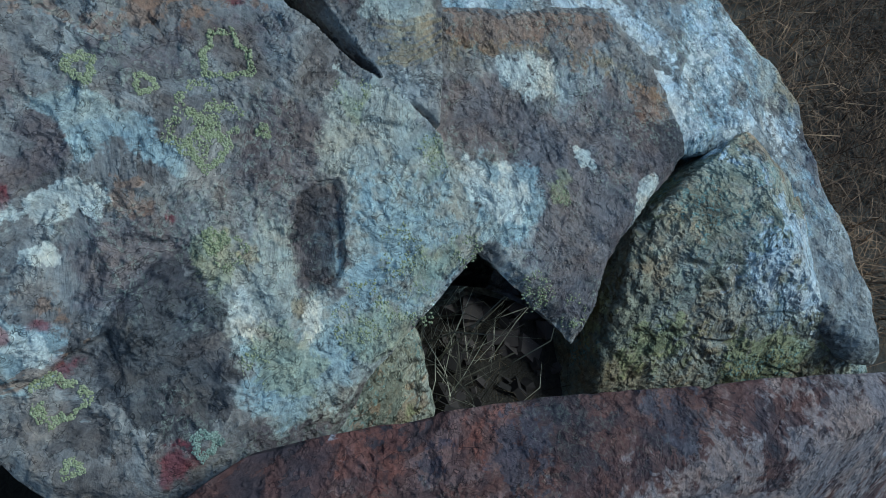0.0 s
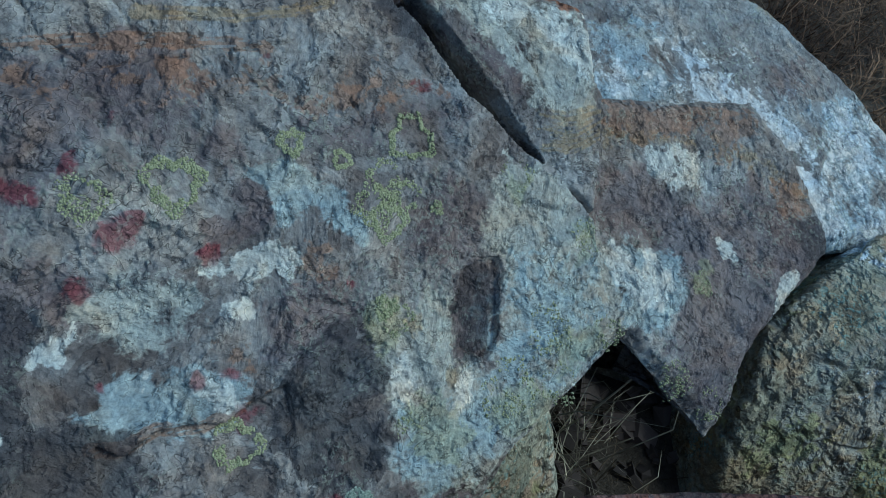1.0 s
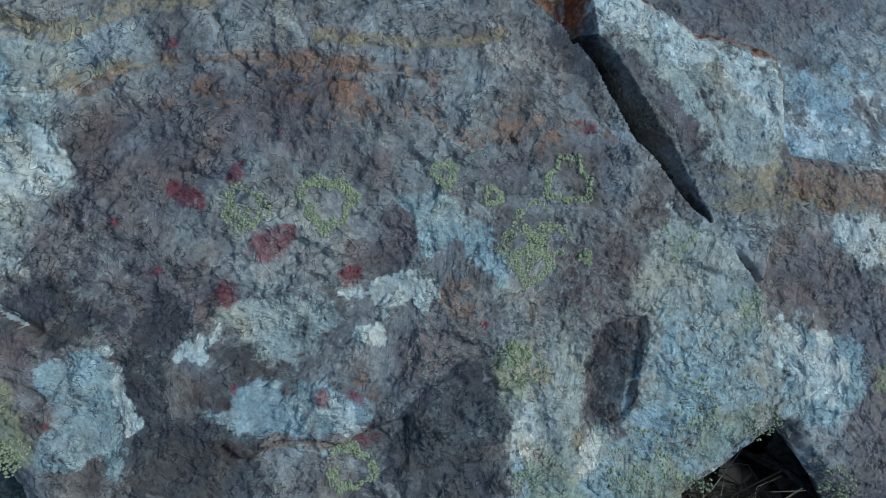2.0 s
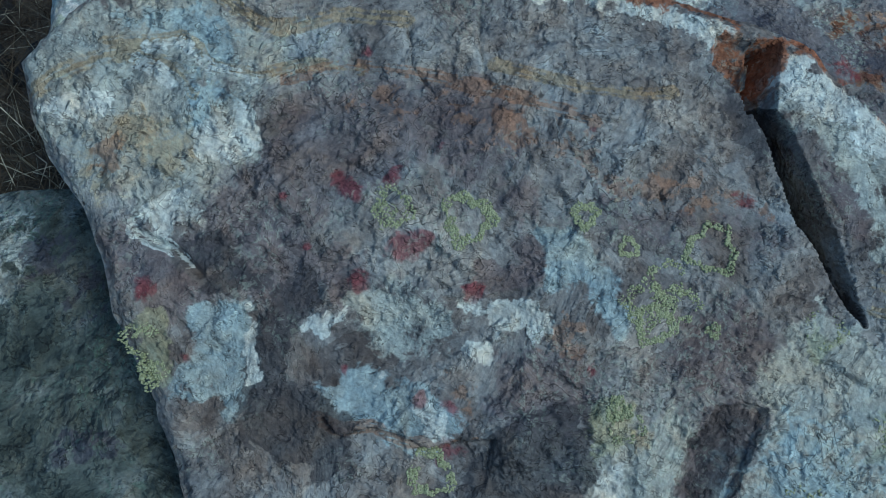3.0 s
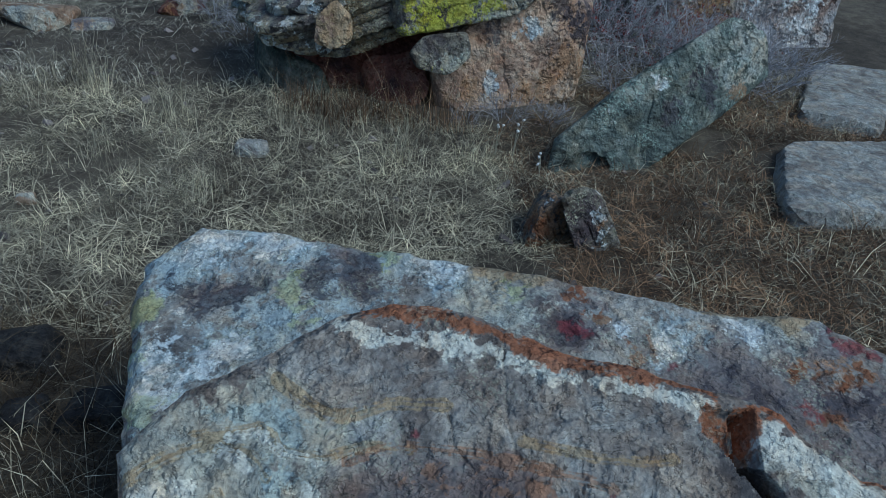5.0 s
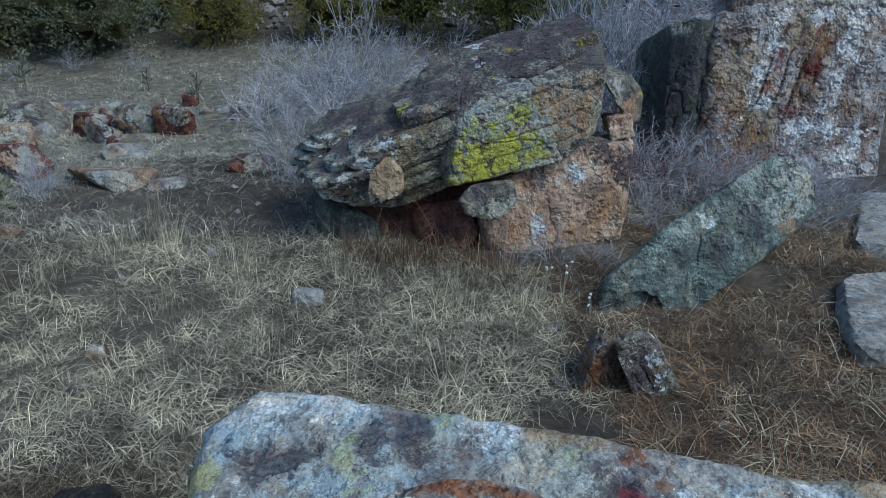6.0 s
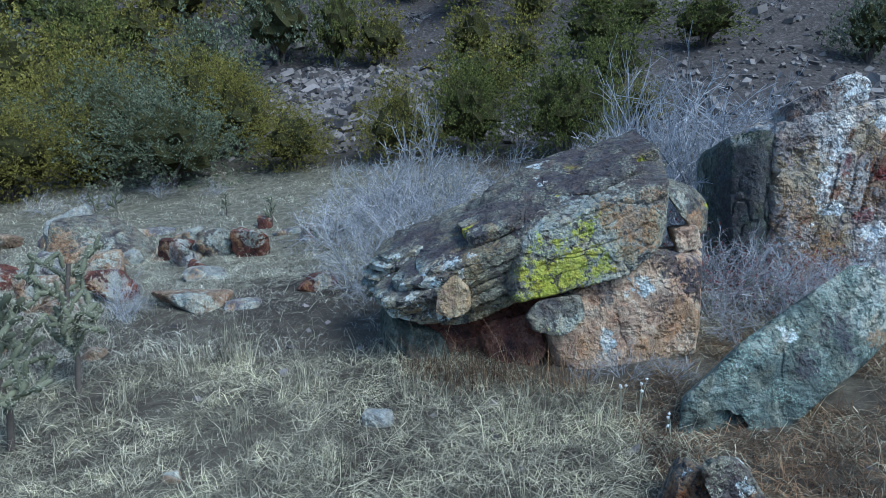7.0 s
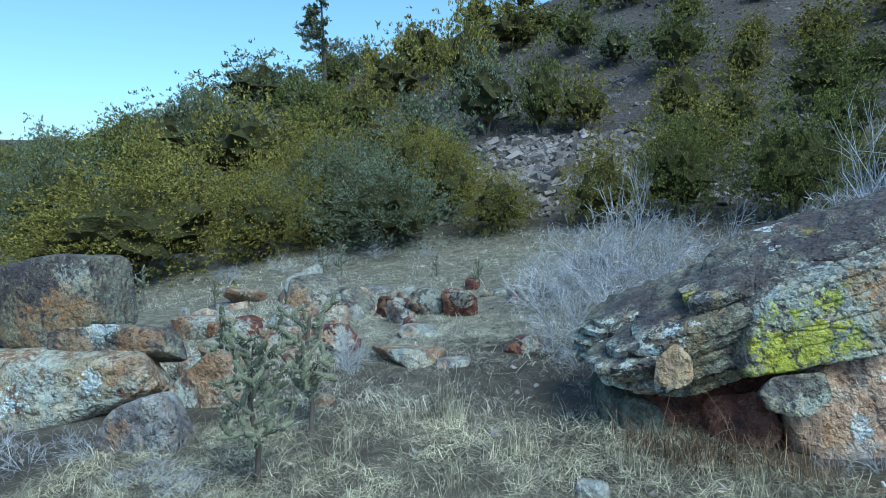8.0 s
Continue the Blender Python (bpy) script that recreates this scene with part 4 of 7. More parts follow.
SLAB_PATCHES = WHITE_PATCHES_1 + WHITE_PATCHES_2 + WHITE_PATCHES_3 + BLUE_PATCHES_1 + BLUE_PATCHES_2 + BLUE_PATCHES_3 + PALE_PATCHES_1 + PALE_PATCHES_2 + PALE_PATCHES_3 + PURPLE_PATCHES_1 + PURPLE_PATCHES_2 + PURPLE_PATCHES_3 + PURPLE_PATCHES_4 + DARK_PATCHES_1 + DARK_PATCHES_2 + RUST_PATCHES_1 + OCHRE_PATCHES_1 + RUST_BAND + LICHEN_PATCHES_1
SLAB_RUST = [(-0.91, 0.12, 0.03), (1.03, 0.18, 0.05), (1.3, 0.10, 0.05), (1.52, -0.09, 0.06), (0.35, 0.57, 0.05), (0.3, 0.6, 0.035)]
SLAB_RED = [(-0.403, 0.161, 0.022), (-0.312, 0.192, 0.02), (-0.27, 0.069, 0.024), (-0.24, 0.08, 0.014), (-0.348, -0.011, 0.018), (-0.13, 0.006, 0.02), (-0.251, 0.258, 0.013), (-0.421, 0.43, 0.014), (-0.773, -0.136, 0.02), (-0.114, -0.215, 0.02),
            (-0.167, -0.216, 0.013), (0.367, 0.279, 0.022), (-0.321, -0.195, 0.013), (-0.523, 0.12, 0.011), (0.142, -0.1, 0.011), (-0.655, -0.247, 0.018), (-0.08, -0.31, 0.028), (0.02, -0.55, 0.03), (-0.46, 0.036, 0.012), (0.043, 0.387, 0.008)]


def stroke(pts, line, width):
    p3 = np.column_stack([pts, np.zeros(len(pts))])
    d, _ = line_distance(pts + 0.02 * np.column_stack([fbm(p3, 8, 3, 61), fbm(p3, 8, 3, 62)]), line)
    return np.clip(1 - 0.5 * d / width, 0, 1)


slab, slab_pts, slab_edge = slab_object("tilted_slab", SLAB_OUTLINE, 0.0043, 0.3, SLAB_FRAME, slab_height, MAT_SLAB, 5, 0.016, 0.16,
                                        label="large tilted grey sandstone slab with pale and rusty stains, cracked", category="rock")


def patch_field(pts, patches, kind):
    """1 well inside a patch of that kind, 0.5 on its rim, 0 outside."""
    out = np.zeros(len(pts))
    for k, soft, poly in patches:
        if k != kind:
            continue
        lo, hi = np.min(poly, 0) - soft, np.max(poly, 0) + soft
        near = np.flatnonzero(((pts > lo) & (pts < hi)).all(1))
        q = pts[near]
        d, _ = line_distance(q, poly + poly[:1])
        out[near] = np.maximum(out[near], np.clip(0.5 + np.where(inside(q, poly), d, -d) * 0.5 / soft, 0, 1))
    return out


def stain_slab():
    co = np.empty(len(slab.data.vertices) * 3, np.float32)
    slab.data.vertices.foreach_get("co", co)
    p = co.reshape(-1, 3).astype(float)
    q = p * (1, 1, 0)
    flat = p[:, :2] + 0.03 * np.column_stack([fbm(q, 7, 4, 71), fbm(q, 7, 4, 72)]) + 0.014 * np.column_stack([fbm(q, 26, 3, 73), fbm(q, 26, 3, 74)])
    white, blue, pale, purple, dark, rust, ochre, iron, lichen = [patch_field(flat, SLAB_PATCHES, k) for k in ("white", "blue", "pale", "purple", "dark", "rust", "ochre", "iron", "lichen")]
    ochre, rust, purple, iron = 0.62 * ochre, 0.7 * rust, 0.86 * purple, 0.72 * iron
    rust, red = np.maximum(rust, blob_field(flat, SLAB_RUST)), blob_field(flat, [(a, b, 0.8 * r) for a, b, r in SLAB_RED])
    rim = [(-0.70, 0.71), (-0.54, 0.69), (-0.29, 0.69), (-0.08, 0.67), (0.14, 0.65), (0.26, 0.61)]
    white = np.maximum(white, stroke(flat, rim, 0.026))
    white = np.maximum(white, stroke(flat, [(0.43, 0.58), (0.57, 0.5), (0.70, 0.44), (0.82, 0.36)], 0.035))
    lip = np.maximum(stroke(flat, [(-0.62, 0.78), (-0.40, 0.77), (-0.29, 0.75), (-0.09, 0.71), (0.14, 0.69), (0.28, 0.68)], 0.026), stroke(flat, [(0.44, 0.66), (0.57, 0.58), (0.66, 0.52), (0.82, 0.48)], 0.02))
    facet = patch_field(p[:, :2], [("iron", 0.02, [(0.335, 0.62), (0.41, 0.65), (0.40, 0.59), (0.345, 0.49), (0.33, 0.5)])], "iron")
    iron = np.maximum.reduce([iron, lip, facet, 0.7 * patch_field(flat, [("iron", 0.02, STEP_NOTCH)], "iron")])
    white = white * (1 - smooth(0.5, 0.7, iron))
    # wavy beds that come to the surface
    calm = p[:, :2] + 0.012 * np.column_stack([fbm(q, 6, 3, 75), fbm(q, 6, 3, 76)])
    fields = {"white": white, "ochre": ochre, "rust": rust}
    for kind, width, line in BED_LINES + WEDGE_LINES:
        d, _ = line_distance(calm, line)
        width *= 0.75
        for away, most in ((0.0, 1.0), (2.4 * width, 0.6)):
            np.maximum(fields[kind], most * np.clip(1.4 - 0.95 * np.abs(d - away) / width, 0, 1), out=fields[kind])
    # shade down in the crack, painted in along with its dark wall
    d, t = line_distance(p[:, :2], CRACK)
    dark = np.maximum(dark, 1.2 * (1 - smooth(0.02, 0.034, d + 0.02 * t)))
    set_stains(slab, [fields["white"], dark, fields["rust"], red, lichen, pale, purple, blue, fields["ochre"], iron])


stain_slab()


def lichen_patch(parent, u, v, r, ring, material, seed, height, label, dense=1.0):
    """A rosette of small raised lobes; ring: how hollow it is."""
    rng = np.random.default_rng(seed)
    n = int(dense * 330000 * r * r * (1 - 0.5 * ring)) + 30
    ang = rng.uniform(0, 2 * np.pi, n)
    rad = r * np.sqrt(rng.uniform(ring ** 2, 1, n)) * (1 + 0.16 * np.sin(3 * ang + seed) + 0.1 * np.sin(7 * ang + 2 * seed))
    c = np.column_stack([u + rad * np.cos(ang), v + rad * np.sin(ang)])
    keep = fbm(np.column_stack([c, np.zeros(n)]), 30, 2, seed) > -0.16 + 0.3 * (1 - ring) * (rad / r < 0.6) - 0.3 * (rad / r > 0.8)
    keep |= r < 0.035
    c, n = c[keep], int(keep.sum())
    size = rng.uniform(0.0009, 0.0026, n) * (0.8 + 0.4 * min(1, r / 0.05))
    z = height(c)
    k = 5
    a = np.linspace(0, 2 * np.pi, k, endpoint=False)
    spin, squash = rng.uniform(0, 6.3, n), rng.uniform(0.6, 1.3, n)
    wob = rng.uniform(0.7, 1.3, (n, k))
    cx, cy = np.cos(a[None] + spin[:, None]) * size[:, None] * wob, np.sin(a[None] + spin[:, None]) * size[:, None] * wob * squash[:, None]
    low = np.stack([c[:, :1] + cx, c[:, 1:] + cy, np.repeat((z - 0.003)[:, None], k, 1)], 2)
    mid = np.stack([c[:, :1] + cx * 0.9, c[:, 1:] + cy * 0.9, np.repeat((z + 0.5 * size)[:, None], k, 1)], 2)
    tip = np.column_stack([c, z + 0.9 * size])[:, None, :]
    verts = np.concatenate([low, mid, tip], 1).reshape(-1, 3)
    one = []
    for i in range(k):
        j = (i + 1) % k
        one += [(i, j, k + j), (i, k + j, k + i), (k + i, k + j, 2 * k)]
    faces = (np.array(one)[None] + (np.arange(n) * (2 * k + 1))[:, None, None]).reshape(-1, 3)
    return make("lichen", verts, faces, material, parent, label)


def slab_top(c):
    """The height of the slab's face above its plane."""
    return slab_height(c, np.ones(len(c)))


LICHENS = [(0.063, 0.193, 0.027, 0.42), (-0.159, 0.14, 0.052, 0.55), (-0.31, 0.131, 0.043, 0.1), (0.158, 0.149, 0.021, 0.5), (0.318, 0.18, 0.05, 0.74), (0.24, 0.10, 0.04, 0.0), (0.21, 0.045, 0.045, 0.1), (0.275, 0.06, 0.04, 0.0),
           (0.236, 0.012, 0.04, 0.6), (-0.127, -0.362, 0.047, 0.55), (-0.14, -0.487, 0.019, 0.3), (0.35, 0.025, 0.016, 0.2), (-0.75, -0.23, 0.035, 0.0), (-0.71, -0.29, 0.03, 0.0), (0.22, -0.19, 0.035, 0.0), (0.2, -0.16, 0.025, 0.2)]
for i, (u, v, r, ring) in enumerate(LICHENS):
    lichen_patch(slab, u, v, r, ring, MAT_LICHEN, 100 + i, slab_top, "raised yellow-green lichen rosette", 0.9 if ring < 0.15 else 1.7 if r > 0.035 else 3.0)
lichen_patch(slab, 0.08, -0.534, 0.029, 0.4, MAT_LICHEN_GREY, 140, slab_top, "raised pale grey-green lichen rosette", 2.5)
for i, (u, v, r) in enumerate(((0.58, -0.29, 0.06), (0.46, -0.4, 0.07), (0.59, -0.42, 0.05), (0.74, -0.09, 0.045), (0.56, 0.07, 0.04), (0.75, -0.33, 0.04), (0.92, -0.49, 0.05), (1.02, -0.58, 0.045), (1.07, -0.27, 0.035), (0.21, -0.42, 0.035))):
    lichen_patch(slab, u, v, r, 0.0, MAT_LICHEN, 160 + i, slab_top, "thin scattered yellow-green lichen crust", 0.22)

# ---- the flat slab behind it ----
BACK_FRAME = plane_frame((0.0, 0.0, 1.0352), (1, 0, 0.102), (-0.102, -0.247, 1.0))
BACK_OUTLINE = [(-0.80, 1.45), (-0.86, 2.0), (-0.88, 2.28), (-0.86, 2.48), (-0.68, 2.66), (-0.45, 2.58), (-0.06, 2.44), (0.33, 2.28), (0.7, 2.12), (1.01, 2.0), (1.3, 1.88), (1.515, 1.832), (1.915, 1.412), (2.265, 0.912),
                (2.435, 0.432), (2.435, 0.112), (2.405, -0.068), (2.315, -0.158), (2.245, -0.328), (2.185, -0.488), (2.085, -0.688), (1.895, -0.848), (1.825, -0.768), (1.845, -0.288), (1.935, 0.032), (1.565, 0.262), (1.2, 0.35), (0.6, 0.8), (-0.2, 1.2)]


def back_height(pts, edge):
    p3 = np.column_stack([pts, np.zeros(len(pts))])
    h = 0.022 * fbm(p3, 1.8, 3, 81) + 0.008 * fbm(p3, 8, 4, 82)
    leaf = fbm(p3 + 0.05 * np.column_stack([fbm(p3, 6, 2, 83), fbm(p3, 6, 2, 84), 0 * edge]), 4, 4, 85)
    h += 0.006 * np.floor(leaf * 6) / 2
    scar = blob_field(pts + 0.03 * np.column_stack([fbm(p3, 7, 3, 86), fbm(p3, 7, 3, 87)]), [(-0.66, 2.3, 0.07), (-0.55, 2.25, 0.08), (-0.45, 2.24, 0.05)])
    h -= 0.02 * smooth(0.48, 0.54, scar)
    for line in ([(0.13, 2.3), (0.2, 2.2), (0.3, 2.12), (0.31, 2.0)], [(1.7, 0.55), (1.76, 0.4), (1.74, 0.25), (1.78, 0.12)], [(1.15, 1.55), (1.2, 1.45), (1.3, 1.35)]):
        d, t = line_distance(pts + 0.02 * np.column_stack([fbm(p3, 12, 2, 88), fbm(p3, 12, 2, 89)]), line)
        h -= 0.014 * (1 - smooth(0.001, 0.012, d))
    return h - 0.05 * (1 - smooth(0.0, 0.07, edge)) ** 2


back, back_pts, back_edge = slab_object("flat_slab", BACK_OUTLINE, 0.012, 0.45, BACK_FRAME, back_height, MAT_PALE, 6, 0.03, 0.12,
                                        label="pale blue-grey sandstone slab with lichen crust and rusty edge", category="rock")


def stain_back():
    co = np.empty(len(back.data.vertices) * 3, np.float32)
    back.data.vertices.foreach_get("co", co)
    p = co.reshape(-1, 3).astype(float)
    q = p * (1, 1, 0)
    flat = p[:, :2] + 0.1 * np.column_stack([fbm(q, 5, 4, 91), fbm(q, 5, 4, 92)]) + 0.04 * np.column_stack([fbm(q, 18, 3, 93), fbm(q, 18, 3, 94)])
    white = blob_field(flat, [(-0.72, 2.05, 0.1), (-0.75, 1.85, 0.08), (-0.6, 2.5, 0.08), (-0.35, 2.45, 0.06), (-0.55, 1.95, 0.08), (0.2, 2.2, 0.08), (0.78, 1.85, 0.05), (0.95, 1.8, 0.05), (1.2, 1.8, 0.05), (1.5, 0.9, 0.06), (1.9, 0.3, 0.13), (1.95, 0.0, 0.12), (2.2, 0.3, 0.1), (1.8, 0.7, 0.15), (2.2, -0.1, 0.06)])
    white = white * 0.86
    dark = blob_field(flat, [(-0.66, 2.3, 0.06), (-0.55, 2.25, 0.07), (-0.45, 2.24, 0.04), (-0.25, 2.25, 0.05), (-0.1, 2.2, 0.06), (-0.05, 2.3, 0.05), (0.62, 1.9, 0.05), (1.1, 1.55, 0.06), (1.4, 1.5, 0.08), (2.3, -0.2, 0.07), (-0.4, 1.75, 0.06)])
    rust = blob_field(flat, [(-0.5, 2.62, 0.05), (-0.3, 2.55, 0.04), (-0.1, 2.48, 0.03), (0.5, 2.2, 0.03), (0.72, 1.95, 0.03), (0.8, 1.75, 0.03), (0.9, 1.8, 0.03), (1.35, 1.65, 0.05), (1.3, 1.45, 0.06), (1.45, 1.6, 0.05), (1.55, 1.4, 0.05), (0.9, 1.5, 0.05), (2.4, -0.05, 0.04)])
    red = blob_field(flat, [(0.64, 1.9, 0.025), (0.95, 1.72, 0.015), (1.27, 1.48, 0.04), (1.55, 1.7, 0.04), (1.7, 0.5, 0.02)])
    lichen = blob_field(flat, [(-0.82, 2.2, 0.06), (-0.84, 2.0, 0.05), (-0.82, 1.8, 0.06), (-0.35, 2.2, 0.05), (-0.3, 2.05, 0.04), (-0.65, 1.7, 0.1), (0.05, 2.35, 0.05), (0.5, 2.1, 0.05), (0.35, 2.25, 0.04), (1.85, -0.1, 0.06), (2.4, 0.2, 0.05)])
    set_stains(back, [white, dark, rust, red, lichen, blob_field(flat, [(0.4, 2.05, 0.15), (1.3, 1.85, 0.12), (2.3, 0.1, 0.12)]),
                      blob_field(flat, [(-0.15, 2.3, 0.09), (0.05, 2.2, 0.07), (0.6, 1.95, 0.12), (1.1, 1.6, 0.2), (1.4, 1.45, 0.25), (1.75, 1.3, 0.15), (1.35, 1.7, 0.14), (0.9, 1.6, 0.15), (-0.6, 2.3, 0.1), (2.3, -0.3, 0.12), (2.1, 0.6, 0.1)]),
                      blob_field(flat, [(1.3, 1.0, 0.14), (1.5, 0.8, 0.15), (1.6, 1.0, 0.1), (-0.4, 2.0, 0.2), (-0.25, 2.1, 0.15), (0.1, 2.3, 0.14), (-0.7, 2.42, 0.14), (-0.3, 2.45, 0.12), (-0.75, 2.0, 0.16), (-0.6, 2.5, 0.12), (0.95, 1.82, 0.08), (1.9, 0.2, 0.2), (1.95, -0.2, 0.15), (2.2, 0.3, 0.15), (-0.7, 1.7, 0.12), (0.2, 2.2, 0.1)]),
                      blob_field(flat, [(0.4, 2.2, 0.1), (0.25, 2.35, 0.08), (2.42, 0.0, 0.06), (2.4, 0.3, 0.06), (-0.83, 2.2, 0.05)]) + stroke(flat, BACK_OUTLINE[3:12], 0.03) + stroke(flat, BACK_OUTLINE[12:20], 0.035),
                      np.maximum(blob_field(flat, [(0.7, 1.97, 0.025), (0.78, 1.78, 0.025), (0.88, 1.82, 0.02), (1.35, 1.65, 0.04), (1.3, 1.45, 0.045), (1.45, 1.6, 0.035), (0.66, 2.05, 0.02)]), stroke(flat, [(-0.66, 2.66), (-0.45, 2.58), (-0.2, 2.5)], 0.02))])


stain_back()

# ---- rocks against the slabs ----
rock("wedged_rock", [(2.03, 0.03, 1.3), (1.48, 0.03, 1.12), (1.20, -0.25, 0.75), (1.16, -0.19, 0.45), (2.01, -0.91, 0.86), (1.96, -0.94, 0.45), (1.86, -0.57, 1.07), (2.16, -0.29, 0.6), (1.56, 0.21, 0.6), (1.82, -0.29, 1.22), (2.10, -0.29, 1.15)], MAT_GREEN, 7, 0.022, 3, sharp=26,
     stains={"white": [(1.81, -0.34, 1.2, 0.12), (1.66, -0.19, 1.1, 0.09), (1.91, -0.49, 1.1, 0.1), (1.56, -0.29, 0.95, 0.06), (1.86, -0.09, 1.25, 0.08)], "pale": [(1.66, -0.39, 1.0, 0.3)], "rust": [(2.01, -0.09, 1.27, 0.09), (2.04, -0.29, 1.17, 0.11), (2.06, -0.54, 1.0, 0.13)], "iron": [(2.04, -0.04, 1.28, 0.04), (2.06, -0.19, 1.2, 0.03)], "ochre": [(1.56, -0.14, 1.05, 0.2), (1.71, -0.59, 0.92, 0.2), (1.86, -0.24, 1.2, 0.12), (1.41, -0.24, 0.85, 0.15)], "blue": [(1.76, -0.39, 1.1, 0.14), (1.51, -0.04, 1.1, 0.08), (1.91, -0.69, 0.95, 0.12)], "lichen": [(1.46, -0.19, 0.95, 0.12), (1.71, -0.54, 0.95, 0.12), (1.61, -0.04, 1.1, 0.08)]},
     label="green-crusted sandstone block leaning against the tilted slab", category="rock")
rock("front_rock", [(0.06, 0.31, 1.22), (0.28, 0.22, 1.25), (0.56, 0.05, 1.26), (0.75, -0.12, 1.26), (1.02, -0.31, 1.27), (1.32, -0.49, 1.27), (1.86, -0.91, 1.25), (1.26, -0.65, 1.27), (1.06, -0.51, 1.26), (0.80, -0.39, 1.22), (0.46, -0.19, 1.18), (-0.04, 0.11, 1.1),
                    (1.76, -1.29, 0.6), (0.56, -0.79, 0.5), (-0.14, -0.09, 0.5), (0.26, 0.21, 0.6), (1.06, -0.29, 0.6), (1.91, -0.94, 0.6)], MAT_RED, 7, 0.018, 9, sharp=30,
     stains={"white": [(0.24, 0.18, 1.24, 0.05), (1.62, -0.92, 1.22, 0.09)], "dark": [(0.71, -0.14, 1.27, 0.07), (0.96, -0.34, 1.27, 0.08), (0.56, -0.04, 1.26, 0.05)], "rust": [(0.46, 0.09, 1.27, 0.07), (0.66, -0.04, 1.26, 0.06), (0.31, 0.16, 1.26, 0.05)], "pale": [(1.46, -0.84, 1.22, 0.28), (1.2, -0.66, 1.22, 0.16), (1.21, -0.74, 1.15, 0.2), (0.86, -0.49, 1.1, 0.15)]},
     label="dark red-brown varnished sandstone rock with pale broken face", category="rock")
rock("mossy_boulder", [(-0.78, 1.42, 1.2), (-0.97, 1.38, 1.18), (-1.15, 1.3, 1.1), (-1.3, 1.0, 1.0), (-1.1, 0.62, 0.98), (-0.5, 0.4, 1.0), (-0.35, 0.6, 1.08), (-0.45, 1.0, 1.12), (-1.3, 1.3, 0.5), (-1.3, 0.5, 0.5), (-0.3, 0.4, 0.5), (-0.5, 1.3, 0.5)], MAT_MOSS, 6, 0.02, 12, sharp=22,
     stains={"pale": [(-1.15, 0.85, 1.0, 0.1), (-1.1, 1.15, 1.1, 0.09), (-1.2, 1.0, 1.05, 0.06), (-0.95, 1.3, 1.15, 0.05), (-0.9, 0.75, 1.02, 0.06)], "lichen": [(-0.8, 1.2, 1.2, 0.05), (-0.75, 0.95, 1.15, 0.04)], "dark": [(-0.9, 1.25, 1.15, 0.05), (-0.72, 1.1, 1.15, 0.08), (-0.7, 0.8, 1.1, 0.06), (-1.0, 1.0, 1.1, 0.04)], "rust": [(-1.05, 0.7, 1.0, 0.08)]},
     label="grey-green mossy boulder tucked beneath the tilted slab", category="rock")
rock("prop_stone", [(0.40, 0.21, 1.02), (0.78, 0.28, 1.05), (0.72, 0.07, 0.86), (0.46, 0.03, 0.8), (0.41, 0.41, 0.9), (0.71, 0.51, 0.9), (0.41, 0.11, 0.5), (0.76, 0.11, 0.5), (0.71, 0.51, 0.5)], MAT_GREEN, 5, 0.02, 14, sharp=24,
     stains={"rust": [(0.68, 0.16, 0.98, 0.1), (0.66, 0.06, 0.85, 0.08)], "pale": [(0.56, 0.13, 0.95, 0.1)], "lichen": [(0.68, 0.13, 0.93, 0.06)]}, label="ochre and green sandstone block propping up the slab", category="rock")
# closes the hollow to keep light out; its dark stone paints in shadow
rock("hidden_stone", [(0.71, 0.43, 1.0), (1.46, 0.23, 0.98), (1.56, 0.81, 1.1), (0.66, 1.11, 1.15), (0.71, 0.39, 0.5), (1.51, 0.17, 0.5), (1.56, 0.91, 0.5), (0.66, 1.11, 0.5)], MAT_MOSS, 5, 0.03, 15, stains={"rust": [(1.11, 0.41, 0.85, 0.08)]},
     label="sandstone block under the slab, shadow put into its dark colour", category="rock")
# rocks blackened to stand for the deep shadow of a hollow between them
for i, (x, y, size) in enumerate(((-2.15, 2.8, 0.42), (-1.3, 2.62, 0.2), (-1.8, 3.08, 0.26), (-1.62, 2.62, 0.16))):
    g = float(ground_z(x, y))
    rock("low_rock", [(x + size * a, y + size * b, g + size * c) for a, b, c in ((-1, -0.6, -0.3), (1, -0.7, -0.3), (0.8, 0.8, -0.3), (-0.9, 0.7, -0.3), (-0.7, -0.4, 0.4), (0.6, -0.5, 0.5), (0.5, 0.5, 0.55), (-0.5, 0.6, 0.35))], MAT_HOLLOW_SHADE, 5, 0.04, 30 + i,
         label="low rock half sunk in grass, blackened as a hollow's shade", category="rock", group="low rocks in the grass")

